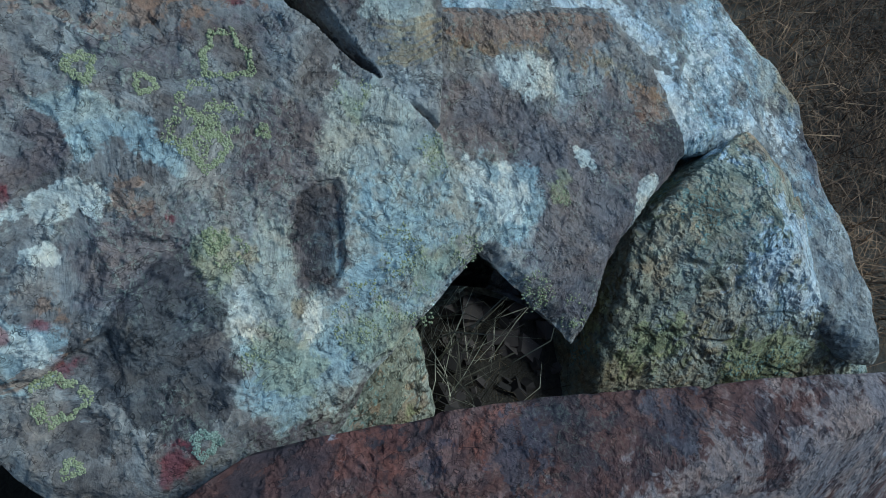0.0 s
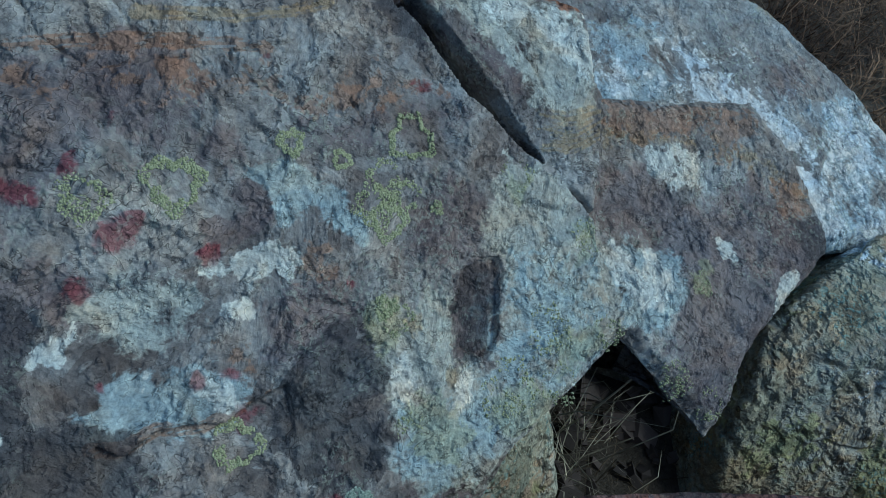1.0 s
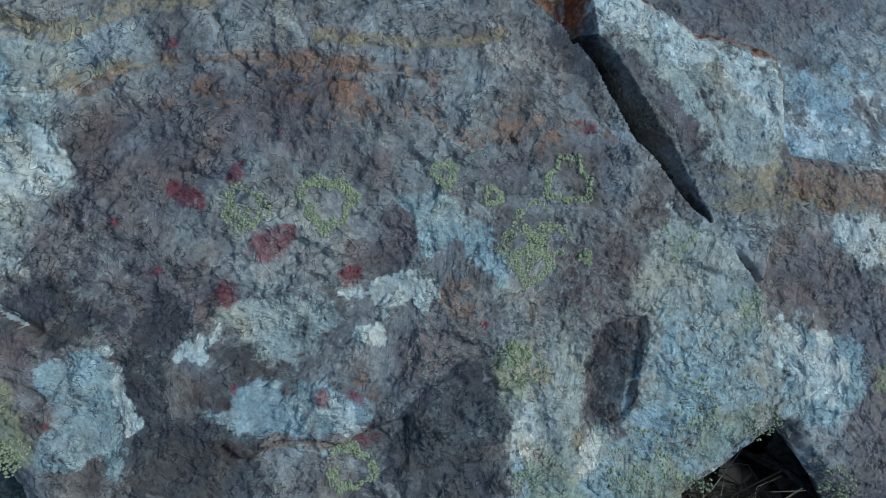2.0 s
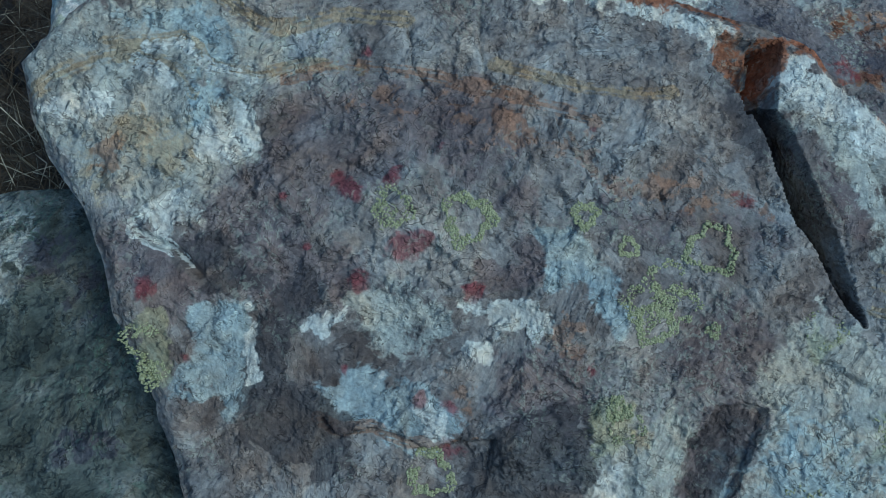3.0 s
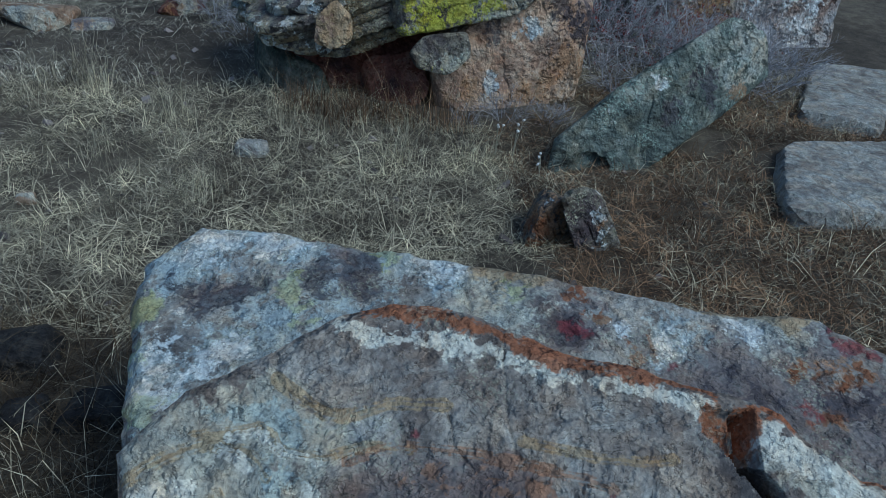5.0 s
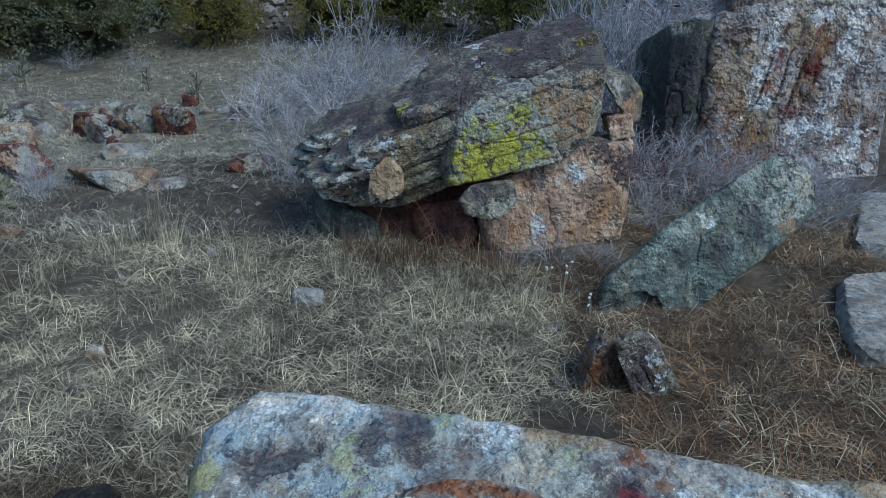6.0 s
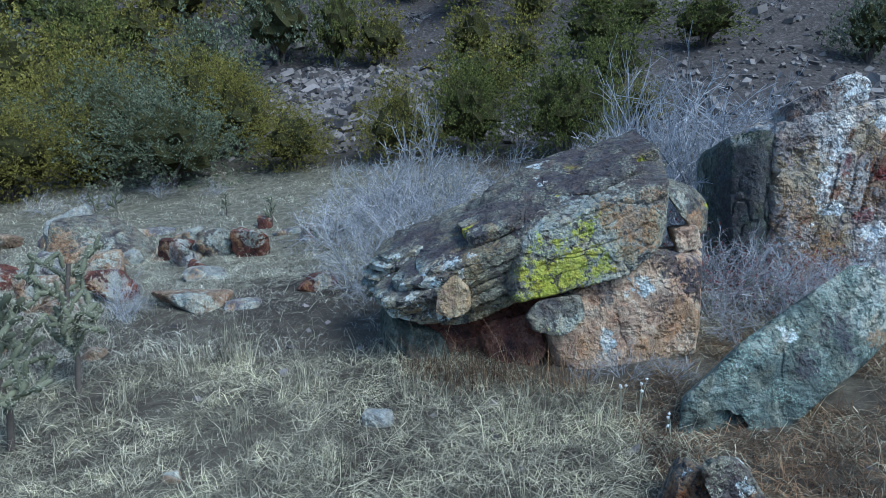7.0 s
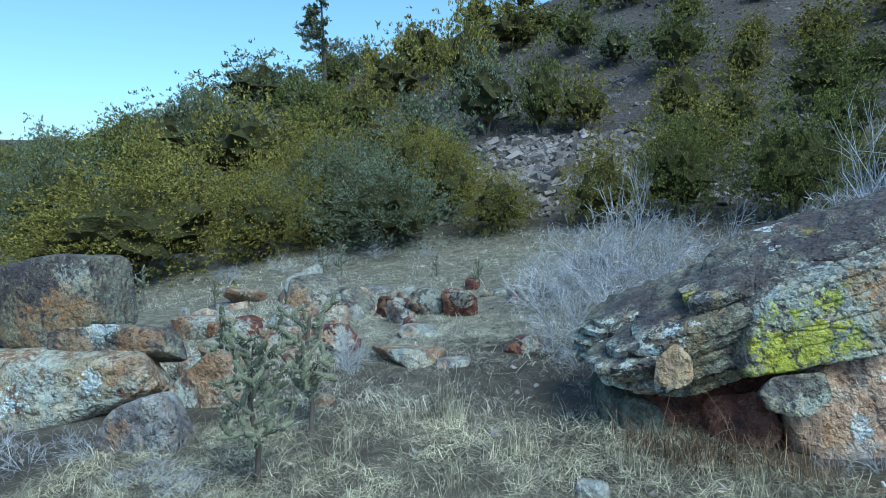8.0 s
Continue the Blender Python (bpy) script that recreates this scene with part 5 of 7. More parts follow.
# ---- the overhanging boulder ----
boulder = holder("overhanging_boulder", (1.0, 6.9, 0.7), "layered overhanging boulder with bright yellow lichen on its face", "boulder")
rock("upper_block", [(0.54, 6.36, 1.45), (1.57, 6.38, 1.69), (1.96, 6.4, 2.0), (2.0, 6.45, 2.6), (1.17, 6.42, 2.32), (0.65, 6.4, 2.08), (2.3, 7.6, 2.83), (1.89, 7.75, 2.9), (0.99, 7.75, 2.75), (0.35, 7.6, 2.5), (0.5, 7.5, 1.6), (2.3, 7.6, 1.95), (0.2, 7.1, 2.0)], MAT_BOULDER, 7, 0.02, 41, boulder, sharp=44, chips=6, strata=(-0.34, -0.26, 0.9), strata_amp=0.025, strata_freq=6.5,
     stains={"lichen": [(0.78, 6.37, 1.66, 0.21), (0.62, 6.36, 1.5, 0.16), (1.02, 6.38, 1.72, 0.17), (1.1, 6.38, 1.95, 0.13), (0.92, 6.38, 1.95, 0.17), (1.2, 6.4, 2.2, 0.1), (1.3, 6.38, 1.75, 0.1), (1.85, 6.4, 2.45, 0.06)], "pale": [(1.4, 6.38, 2.0, 0.5), (1.0, 6.4, 2.2, 0.3), (1.8, 6.4, 2.2, 0.3)],
             "rust": [(1.75, 6.4, 2.2, 0.2), (1.9, 6.42, 2.45, 0.12), (1.5, 6.4, 2.35, 0.1)], "purple": [(1.2, 7.2, 2.65, 0.6), (1.8, 7.2, 2.8, 0.5), (0.8, 6.9, 2.4, 0.4), (1.7, 6.7, 2.65, 0.3), (1.25, 6.7, 2.5, 0.3), (0.5, 6.7, 2.1, 0.2)], "dark": [(1.4, 7.0, 2.65, 0.2)], "ochre": [(1.45, 6.38, 2.3, 0.15), (1.6, 6.38, 1.9, 0.15), (1.9, 6.4, 2.2, 0.15)], "white": [(1.0, 7.75, 2.78, 0.14), (1.9, 7.7, 2.9, 0.14), (1.5, 7.6, 2.8, 0.06), (0.9, 7.3, 2.55, 0.05)]})
BED_A, BED_B, BED_N = np.array((-0.93, 0.04, -0.36)), np.array((-0.14, 0.96, 0.24)), np.array((-0.34, -0.26, 0.9))


def bed_plate(name, at, along, deep, thick, seed, stains, level=5):
    """A plate of the layered rock, lying along the bedding, with broken ends."""
    rng = np.random.default_rng(seed)
    pts = []
    for a, b in ((0, 0), (0.3, -0.04), (0.6, -0.06), (0.85, 0.02), (0.97, 0.2), (1.03, 0.5), (1.0, 0.8), (0.9, 1), (0.5, 1.05), (0, 1)):
        q = np.array(at) + BED_A * along * (a + rng.uniform(-0.05, 0.05)) + BED_B * deep * (b + rng.uniform(-0.06, 0.06))
        pts += [tuple(q), tuple(q - BED_N * thick * rng.uniform(0.85, 1.1) + BED_A * 0.03)]
    rock(name, pts, MAT_BOULDER, level, 0.02, seed, boulder, sharp=46, chips=7, stains=stains, strata=BED_N, strata_amp=0.02 if name == "cap_layer" else 0.035, strata_freq=9 if name == "cap_layer" else 19)


plate_rng = np.random.default_rng(55)
for i, end_x in enumerate((-0.45, -0.62, -0.74, -0.78, -0.72, -0.6, -0.5, -0.36, -0.2)):
    for j in range(2):
        at = (0.78 - 0.016 * i + plate_rng.uniform(-0.05, 0.05), 6.43 + 0.025 * i + 0.6 * j + plate_rng.uniform(-0.05, 0.05), 2.16 - 0.082 * i + 0.17 * j)
        ln = (at[0] - end_x + 0.28 * j + plate_rng.uniform(-0.07, 0.07)) / 0.93
        end = np.array(at) + BED_A * ln
        bed_plate("layer", at, ln, 0.66 + 0.1 * j, plate_rng.uniform(0.07, 0.13), 700 + 2 * i + j,
                  {"ochre": [(*(end - BED_N * 0.05), 0.22), (*((np.array(at) + end) / 2 - BED_N * 0.07 - BED_B * 0.03), 0.2)], "white": [(*(end + BED_B * 0.12), 0.09), (*(end - BED_A * 0.3), 0.07), (*(end - BED_A * 0.6), 0.05)], "pale": [(*(end - BED_N * 0.03), 0.25)], "purple": [(*(end - BED_A * 0.35 + BED_B * 0.3), 0.34)],
                   "blue": [(*(end + BED_B * 0.3), 0.13)], "lichen": [(*(end - BED_A * 0.3 + BED_B * 0.2), 0.04)] if i in (1, 4) else [], "dark": [(*(end - BED_A * 0.2 + BED_B * 0.35), 0.12)]}, 5 if j == 0 else 4)
for x, y, z, ln, deep, thick, seed in ((1.85, 6.72, 2.74, 0.95, 0.95, 0.15, 731), (2.15, 7.15, 2.93, 0.75, 0.7, 0.14, 732), (1.2, 6.85, 2.52, 0.8, 0.95, 0.15, 733), (0.62, 6.65, 2.28, 0.6, 0.6, 0.13, 734), (1.5, 7.25, 2.78, 0.85, 0.6, 0.13, 735)):
    corner = np.array((x, y, z))
    edge = [corner + BED_A * ln * f - BED_N * 0.07 for f in (0.25, 0.5, 0.75, 1.0)] + [corner + BED_A * ln + BED_B * deep * f for f in (0.3, 0.7)]
    bed_plate("cap_layer", (x, y, z), ln, deep, thick, seed, {"purple": [(x - 0.3, y + 0.3, z, 0.7), (x - 0.6, y + 0.2, z - 0.15, 0.5)], "ochre": [(*e, 0.07) for e in edge], "pale": [(*e, 0.09) for e in edge[1::2]], "lichen": [(*edge[0], 0.04), (*edge[4], 0.05)]})
rock("cream_end", [(-0.27, 6.4, 1.36), (-0.1, 6.36, 1.3), (0.08, 6.4, 1.38), (0.05, 6.42, 1.6), (-0.1, 6.42, 1.74), (-0.24, 6.42, 1.6), (-0.2, 6.8, 1.4), (0.1, 6.8, 1.7)], MAT_TAN, 4, 0.02, 61, boulder, stains={"ochre": [(-0.1, 6.4, 1.5, 0.4)]}, label="rounded cream-coloured stone end")
rock("lower_block", [(0.86, 6.5, 1.25), (1.02, 6.4, 0.62), (1.57, 6.38, 0.6), (2.4, 6.55, 0.65), (2.42, 6.55, 1.85), (1.93, 6.5, 1.9), (1.32, 6.5, 1.62), (2.66, 7.3, 0.65), (2.66, 7.2, 1.85), (0.9, 7.5, 0.65), (0.9, 7.5, 1.6)], MAT_TAN, 6, 0.018, 62, boulder, sharp=26,
     stains={"dark": [(2.25, 6.6, 1.6, 0.2), (2.1, 6.5, 1.75, 0.12), (1.3, 6.5, 1.5, 0.1)], "white": [(1.7, 6.45, 1.55, 0.1), (1.5, 6.4, 1.1, 0.08)], "rust": [(2.2, 6.5, 1.2, 0.2), (1.2, 6.4, 1.1, 0.12), (1.0, 6.4, 0.9, 0.1), (1.9, 6.4, 0.9, 0.15)], "purple": [(2.3, 6.55, 1.65, 0.2), (2.0, 6.45, 1.3, 0.1)]}, label="tan and pink broken sandstone base")
rock("ledge", [(0.6, 6.3, 1.32), (0.68, 6.28, 1.18), (1.0, 6.28, 1.12), (1.22, 6.35, 1.3), (1.15, 6.38, 1.52), (0.75, 6.38, 1.47), (0.7, 6.9, 1.2), (1.2, 6.9, 1.4)], MAT_BOULDER, 5, 0.025, 63, boulder, stains={"lichen": [(0.9, 6.3, 1.22, 0.06)], "pale": [(1.05, 6.3, 1.28, 0.12)]})
rock("side_block", [(2.0, 6.5, 2.5), (2.42, 6.9, 2.52), (2.66, 7.0, 2.33), (2.66, 7.0, 2.0), (2.4, 6.7, 2.05), (2.3, 7.5, 2.6), (2.6, 7.5, 2.1)], MAT_BOULDER, 5, 0.03, 64, boulder, stains={"rust": [(2.45, 6.8, 2.2, 0.12)], "pale": [(2.3, 6.7, 2.4, 0.12)], "lichen": [(2.62, 6.95, 2.2, 0.05)]})
rock("crumbled_block", [(2.15, 6.6, 2.1), (2.4, 6.62, 2.15), (2.5, 6.7, 1.9), (2.2, 6.6, 1.86), (2.2, 7.0, 2.1), (2.5, 7.0, 2.0)], MAT_TAN, 4, 0.05, 65, boulder)
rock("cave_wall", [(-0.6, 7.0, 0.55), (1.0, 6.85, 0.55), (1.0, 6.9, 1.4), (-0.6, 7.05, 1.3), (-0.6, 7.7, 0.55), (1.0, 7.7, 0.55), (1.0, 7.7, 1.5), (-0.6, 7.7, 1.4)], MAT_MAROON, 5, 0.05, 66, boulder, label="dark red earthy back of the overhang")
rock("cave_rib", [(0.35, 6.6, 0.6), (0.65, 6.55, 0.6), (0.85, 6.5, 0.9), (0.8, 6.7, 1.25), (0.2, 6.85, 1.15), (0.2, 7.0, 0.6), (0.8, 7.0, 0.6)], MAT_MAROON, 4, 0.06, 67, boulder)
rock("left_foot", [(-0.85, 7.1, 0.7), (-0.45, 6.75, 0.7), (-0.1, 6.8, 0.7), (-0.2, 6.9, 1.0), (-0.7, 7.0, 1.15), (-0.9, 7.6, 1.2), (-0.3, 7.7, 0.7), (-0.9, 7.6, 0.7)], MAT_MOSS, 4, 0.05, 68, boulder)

# ---- leaning and standing rocks on the right ----
rock("leaning_slab", [(1.76, 5.15, 0.95), (2.5, 5.45, 1.42), (3.32, 5.62, 1.9), (3.74, 5.62, 1.84), (1.68, 5.06, 0.45), (2.2, 5.0, 0.45), (2.8, 5.12, 0.86), (3.35, 5.35, 1.12), (3.86, 5.55, 1.45), (1.95, 5.6, 0.45), (2.7, 5.8, 0.8), (3.6, 5.95, 1.45), (1.9, 5.55, 0.8)], MAT_TEAL, 6, 0.02, 71, sharp=70, chips=9,
     dents=((2.0, 5.05, 0.62, 0.24, 0.42),), stains={"white": [(2.3, 5.2, 1.15, 0.07), (1.85, 5.15, 0.85, 0.05), (2.7, 5.4, 1.4, 0.06)], "dark": [(3.1, 5.4, 1.4, 0.13), (2.75, 5.3, 1.1, 0.1), (3.2, 5.5, 1.2, 0.1)], "rust": [(3.45, 5.5, 1.3, 0.1)], "pale": [(3.6, 5.6, 1.7, 0.2), (3.4, 5.5, 1.5, 0.1)]},
     label="leaning greenish lichen-covered slab of stone in the grass", category="rock")
tall = holder("standing_rock", (5.1, 8.7, 0.95), "tall upright white and rust streaked quartzite outcrop", "rock outcrop")
rock("face_block", [(4.0, 8.2, 3.08), (4.2, 8.15, 0.8), (6.6, 8.2, 0.8), (6.35, 8.2, 3.45), (5.8, 8.2, 3.5), (5.2, 8.25, 3.3), (3.9, 9.2, 3.08), (3.95, 9.2, 0.8), (6.1, 9.4, 3.4), (6.5, 9.4, 0.8)], MAT_WHITE, 6, 0.022, 81, tall, sharp=26, strata=(0.85, 0.2, -0.25), strata_amp=0.09, strata_freq=4.5,
     stains={"white": [(x + 0.12 * math.sin(5 * z + x), 8.2, z, 0.13) for x in (4.3, 4.75, 5.25, 5.7, 6.1) for z in (1.1, 1.4, 1.75, 2.1, 2.4, 2.75, 3.1) if math.sin(7 * x + 2.3 * z) > -0.35], "ochre": [(4.3, 8.2, 2.5, 0.3), (4.7, 8.2, 1.9, 0.3), (5.3, 8.2, 3.0, 0.3)], "purple": [(4.1, 8.2, 2.9, 0.25), (5.3, 8.2, 2.3, 0.2), (4.6, 8.2, 1.4, 0.3), (5.9, 8.2, 2.4, 0.15)], "iron": [(4.8, 8.2, 2.3, 0.1), (5.3, 8.2, 2.6, 0.1), (4.3, 8.2, 1.9, 0.12), (5.5, 8.2, 2.9, 0.09), (5.0, 8.2, 3.0, 0.08)], "rust": [(4.8, 8.2, 2.3, 0.2), (5.3, 8.2, 2.2, 0.2), (5.5, 8.2, 2.8, 0.16), (4.3, 8.2, 1.9, 0.25), (5.9, 8.2, 2.0, 0.15), (4.4, 8.2, 1.4, 0.3)], "red": [(4.9, 8.2, 2.6, 0.08), (5.4, 8.2, 2.5, 0.09), (5.2, 8.2, 1.9, 0.1)]})
rock("cap_block", [(4.18, 8.25, 3.4), (4.87, 8.2, 3.75), (5.17, 8.25, 3.65), (5.1, 9.0, 3.6), (4.3, 9.0, 3.3), (4.2, 8.35, 2.98), (5.1, 8.3, 3.1)], MAT_WHITE, 5, 0.025, 82, tall, stains={"dark": [(4.4, 8.3, 3.4, 0.2)], "white": [(4.9, 8.2, 3.6, 0.2)]})
# the dark stone and dark stains here also paint the shoulder's shade
rock("dark_shoulder", [(3.42, 8.3, 2.98), (3.7, 8.1, 3.06), (4.0, 8.28, 3.02), (4.02, 8.32, 1.2), (3.5, 8.25, 2.1), (3.7, 8.3, 1.0), (4.1, 9.3, 2.9), (3.5, 9.4, 2.7), (3.6, 9.4, 1.0), (4.1, 9.4, 1.0)], MAT_MOSS, 6, 0.03, 187, tall, sharp=36, stains={"dark": [(3.7, 8.2, 2.4, 0.5), (3.6, 8.2, 1.8, 0.4)], "pale": [(3.6, 8.2, 3.0, 0.12)]}, label="dark mossy shoulder with shade put into its colour")
split = holder("split_stone", (1.5, 4.05, 0.55), "small split reddish stone with pale edges in grass", "rock")
rock("left_half", [(1.16, 4.0, 0.5), (1.24, 3.98, 0.82), (1.36, 4.0, 0.93), (1.5, 4.05, 0.9), (1.55, 4.05, 0.5), (1.2, 4.3, 0.5), (1.35, 4.3, 0.88), (1.55, 4.3, 0.5)], MAT_BOULDER, 5, 0.03, 91, split, sharp=30, strata=(0.9, 0.0, 0.45), strata_amp=0.035, strata_freq=16, stains={"rust": [(1.35, 4.0, 0.7, 0.2)], "iron": [(1.25, 4.0, 0.65, 0.1)], "white": [(1.3, 4.0, 0.92, 0.04)]}, label="brown layered broken half")
rock("leaning_plate", [(1.36, 3.9, 0.96), (1.5, 3.92, 1.06), (1.66, 3.94, 0.98), (1.92, 3.86, 0.5), (1.6, 3.84, 0.48), (1.44, 4.04, 0.98), (1.66, 4.06, 0.98), (1.94, 4.02, 0.5), (1.62, 4.04, 0.48)], MAT_BOULDER, 5, 0.022, 92, split, sharp=34, strata=(0.83, 0.0, 0.55), strata_amp=0.03, strata_freq=14,
     stains={"purple": [(1.55, 3.88, 0.8, 0.2)], "white": [(1.72, 3.9, 0.85, 0.05), (1.8, 3.88, 0.7, 0.05), (1.88, 3.87, 0.58, 0.05), (1.4, 3.92, 0.95, 0.05), (1.64, 3.94, 0.96, 0.05)], "rust": [(1.76, 3.9, 0.8, 0.04)]}, label="purple-grey plate with white edge")
rock("flat_block", [(3.22, 4.0, 0.86), (4.05, 5.25, 0.9), (5.3, 5.3, 0.9), (5.2, 3.9, 0.86), (3.3, 3.95, 0.55), (5.2, 3.8, 0.55), (5.4, 5.4, 0.55), (4.0, 5.4, 0.55)], MAT_PALE, 5, 0.012, 92, sharp=60, label="low flat-topped blue-grey sandstone block", category="rock", group="flat blocks")
rock("flat_block", [(4.7, 6.0, 0.98), (5.35, 5.6, 0.98), (7.5, 8.0, 1.1), (6.6, 8.3, 1.1), (4.7, 5.9, 0.55), (5.4, 5.5, 0.55), (7.7, 8.0, 0.6), (6.5, 8.4, 0.6)], MAT_PALE, 5, 0.014, 93, sharp=60, label="long flat grey sandstone block behind another", category="rock", group="flat blocks")

# ---- the rock pile on the left and scattered stones ----
bigleft = holder("rock_outcrop", (-7.8, 7.5, 0.45), "ochre and purple sandstone outcrop of stacked broken blocks", "rock outcrop")
rock("top_block", [(-9.6, 7.2, 2.3), (-8.9, 7.15, 2.42), (-8.05, 7.2, 2.6), (-7.5, 7.2, 2.55), (-7.42, 7.25, 1.7), (-7.6, 8.2, 2.5), (-9.3, 8.2, 2.4), (-9.6, 7.2, 1.3), (-7.5, 8.2, 1.4), (-8.2, 7.1, 1.3)], MAT_BOULDER, 5, 0.02, 101, bigleft, sharp=26, stains={"purple": [(-8.6, 7.2, 2.2, 0.7), (-7.8, 7.2, 2.4, 0.3)], "ochre": [(-7.8, 7.15, 1.7, 0.35), (-8.6, 7.15, 1.5, 0.4)], "rust": [(-7.8, 7.2, 1.9, 0.3), (-8.4, 7.15, 1.7, 0.2)], "pale": [(-7.7, 7.2, 2.3, 0.2)]})
rock("middle_block", [(-8.0, 7.0, 1.6), (-7.4, 7.05, 1.7), (-6.75, 7.2, 1.6), (-6.5, 7.3, 1.3), (-8.1, 7.0, 1.1), (-6.6, 7.9, 1.5), (-8.0, 8.0, 1.1), (-6.4, 7.9, 1.0)], MAT_BOULDER, 5, 0.04, 102, bigleft, stains={"pale": [(-7.3, 7.05, 1.55, 0.2)], "rust": [(-7.6, 7.0, 1.4, 0.3), (-6.8, 7.2, 1.4, 0.25)], "white": [(-7.1, 7.1, 1.66, 0.16)]})
rock("base_block", [(-9.3, 6.7, 1.35), (-7.8, 6.6, 1.2), (-6.55, 7.0, 1.25), (-6.5, 7.1, 0.85), (-8.2, 6.4, 0.2), (-9.4, 6.3, 0.2), (-6.6, 7.9, 0.5), (-9.2, 7.9, 0.4), (-7.0, 7.6, 1.3)], MAT_ORANGE, 5, 0.025, 103, bigleft, sharp=22, stains={"white": [(-7.2, 6.75, 1.0, 0.12), (-8.0, 6.5, 0.8, 0.15)], "ochre": [(-7.2, 6.75, 1.15, 0.3), (-8.2, 6.5, 0.7, 0.3)], "rust": [(-6.8, 6.95, 1.15, 0.2)], "pale": [(-7.5, 6.65, 0.8, 0.8), (-7.0, 6.8, 1.1, 0.5), (-8.4, 6.5, 0.8, 0.6)]})
rock("dark_stone", [(-6.5, 6.0, 0.35), (-6.15, 6.0, 0.9), (-5.7, 6.05, 1.1), (-5.4, 6.1, 0.9), (-5.3, 6.0, 0.35), (-6.3, 6.6, 0.35), (-5.4, 6.6, 0.4), (-5.7, 6.6, 1.0)], MAT_GREYROCK, 5, 0.03, 104, stains={"rust": [(-6.0, 6.0, 0.7, 0.12)]}, label="rounded dark grey stone beside the outcrop", category="rock")
rock("orange_block", [(-6.45, 7.3, 0.75), (-5.65, 7.35, 1.38), (-5.42, 7.35, 1.15), (-5.35, 7.3, 0.45), (-6.3, 7.2, 0.4), (-6.3, 8.0, 0.7), (-5.4, 8.0, 1.1), (-5.4, 8.0, 0.45), (-6.4, 8.0, 0.45)], MAT_ORANGE, 5, 0.025, 105, stains={"rust": [(-5.8, 7.3, 1.1, 0.2), (-5.9, 7.3, 0.8, 0.1)], "pale": [(-6.1, 7.3, 0.7, 0.2)]}, label="orange and cream sandstone block in dry grass", category="rock")


def stones(name, spots, label, group, tall=1.0):
    """Stones half sunk in the turf: x, y, half width, height, material, seed."""
    for x, y, w, h, mat, seed in spots:
        rng = np.random.default_rng(seed)
        g = float(ground_z(x, y))
        way = rng.normal(0, 1, (13, 3))
        way /= np.linalg.norm(way, axis=1)[:, None]
        way = np.sign(way) * np.abs(way) ** 0.6
        pts = [(x + w * 1.05 * c[0], y + w * 0.8 * c[1], g - 0.08 + tall * h * (0.35 + 0.65 * c[2])) for c in way]
        rock(name, pts, mat, 4, 0.04, seed, sharp=40, chips=4, stains={"pale": [(x + 0.3 * w, y - w * 0.6, g + 0.6 * h, 0.5 * w)], "rust": [(x - 0.4 * w, y - w * 0.6, g + 0.4 * h, 0.35 * w)]}, label=label, category="rock", group=group)


stones("field_stone", [(-0.8, 5.6, 0.15, 0.2, MAT_PALE, 201), (-2.37, 4.92, 0.08, 0.15, MAT_ORANGE, 202), (-2.88, 8.95, 0.3, 0.16, MAT_GREYROCK, 203), (-1.95, 9.6, 0.33, 0.28, MAT_MAROON, 204), (-4.25, 7.5, 0.16, 0.2, MAT_ORANGE, 205),
                        (-0.7, 4.7, 0.17, 0.05, MAT_PALE, 206), (2.9, 4.6, 0.13, 0.06, MAT_GREYROCK, 207), (-3.75, 10.25, 0.13, 0.12, MAT_PALE, 208), (-5.2, 6.9, 0.12, 0.1, MAT_PALE, 209), (0.95, 4.25, 0.12, 0.08, MAT_PALE, 210)],
       "weathered field stone half sunk in dry grass", "field stones")
stones("pile_stone", [(-3.75, 9.15, 0.66, 0.2, MAT_ORANGE, 221), (-6.0, 11.5, 0.85, 0.75, MAT_BOULDER, 222), (-6.6, 11.9, 0.5, 0.8, MAT_PALE, 223), (-4.75, 11.6, 0.4, 0.35, MAT_MAROON, 224), (-4.42, 11.1, 0.24, 0.38, MAT_WHITE, 225), (-4.05, 11.6, 0.33, 0.42, MAT_BOULDER, 226),
                       (-3.4, 11.4, 0.32, 0.55, MAT_MAROON, 227), (-2.4, 12.3, 0.35, 0.3, MAT_WHITE, 228), (-1.9, 12.4, 0.35, 0.35, MAT_PALE, 229), (-5.5, 10.5, 0.35, 0.5, MAT_ORANGE, 230), (-6.3, 10.2, 0.5, 0.5, MAT_GREYROCK, 231), (-5.0, 9.6, 0.4, 0.4, MAT_MAROON, 232),
                       (-5.9, 9.4, 0.35, 0.45, MAT_ORANGE, 233), (-7.3, 10.4, 0.5, 0.35, MAT_MAROON, 234), (-8.2, 10.6, 0.6, 0.35, MAT_ORANGE, 235), (-6.9, 9.3, 0.35, 0.3, MAT_PALE, 236), (-8.6, 12.8, 0.5, 0.4, MAT_ORANGE, 237), (-7.4, 13.2, 0.6, 0.4, MAT_GREYROCK, 238),
                       (-5.1, 8.6, 0.3, 0.35, MAT_ORANGE, 239), (-4.9, 12.9, 0.25, 0.25, MAT_PALE, 240), (-6.9, 8.6, 0.3, 0.25, MAT_GREYROCK, 241), (-3.1, 13.0, 0.3, 0.15, MAT_GREYROCK, 242)],
       "broken red and ochre sandstone block in the meadow", "broken blocks in the meadow", 1.35)
rubble_rng = np.random.default_rng(251)
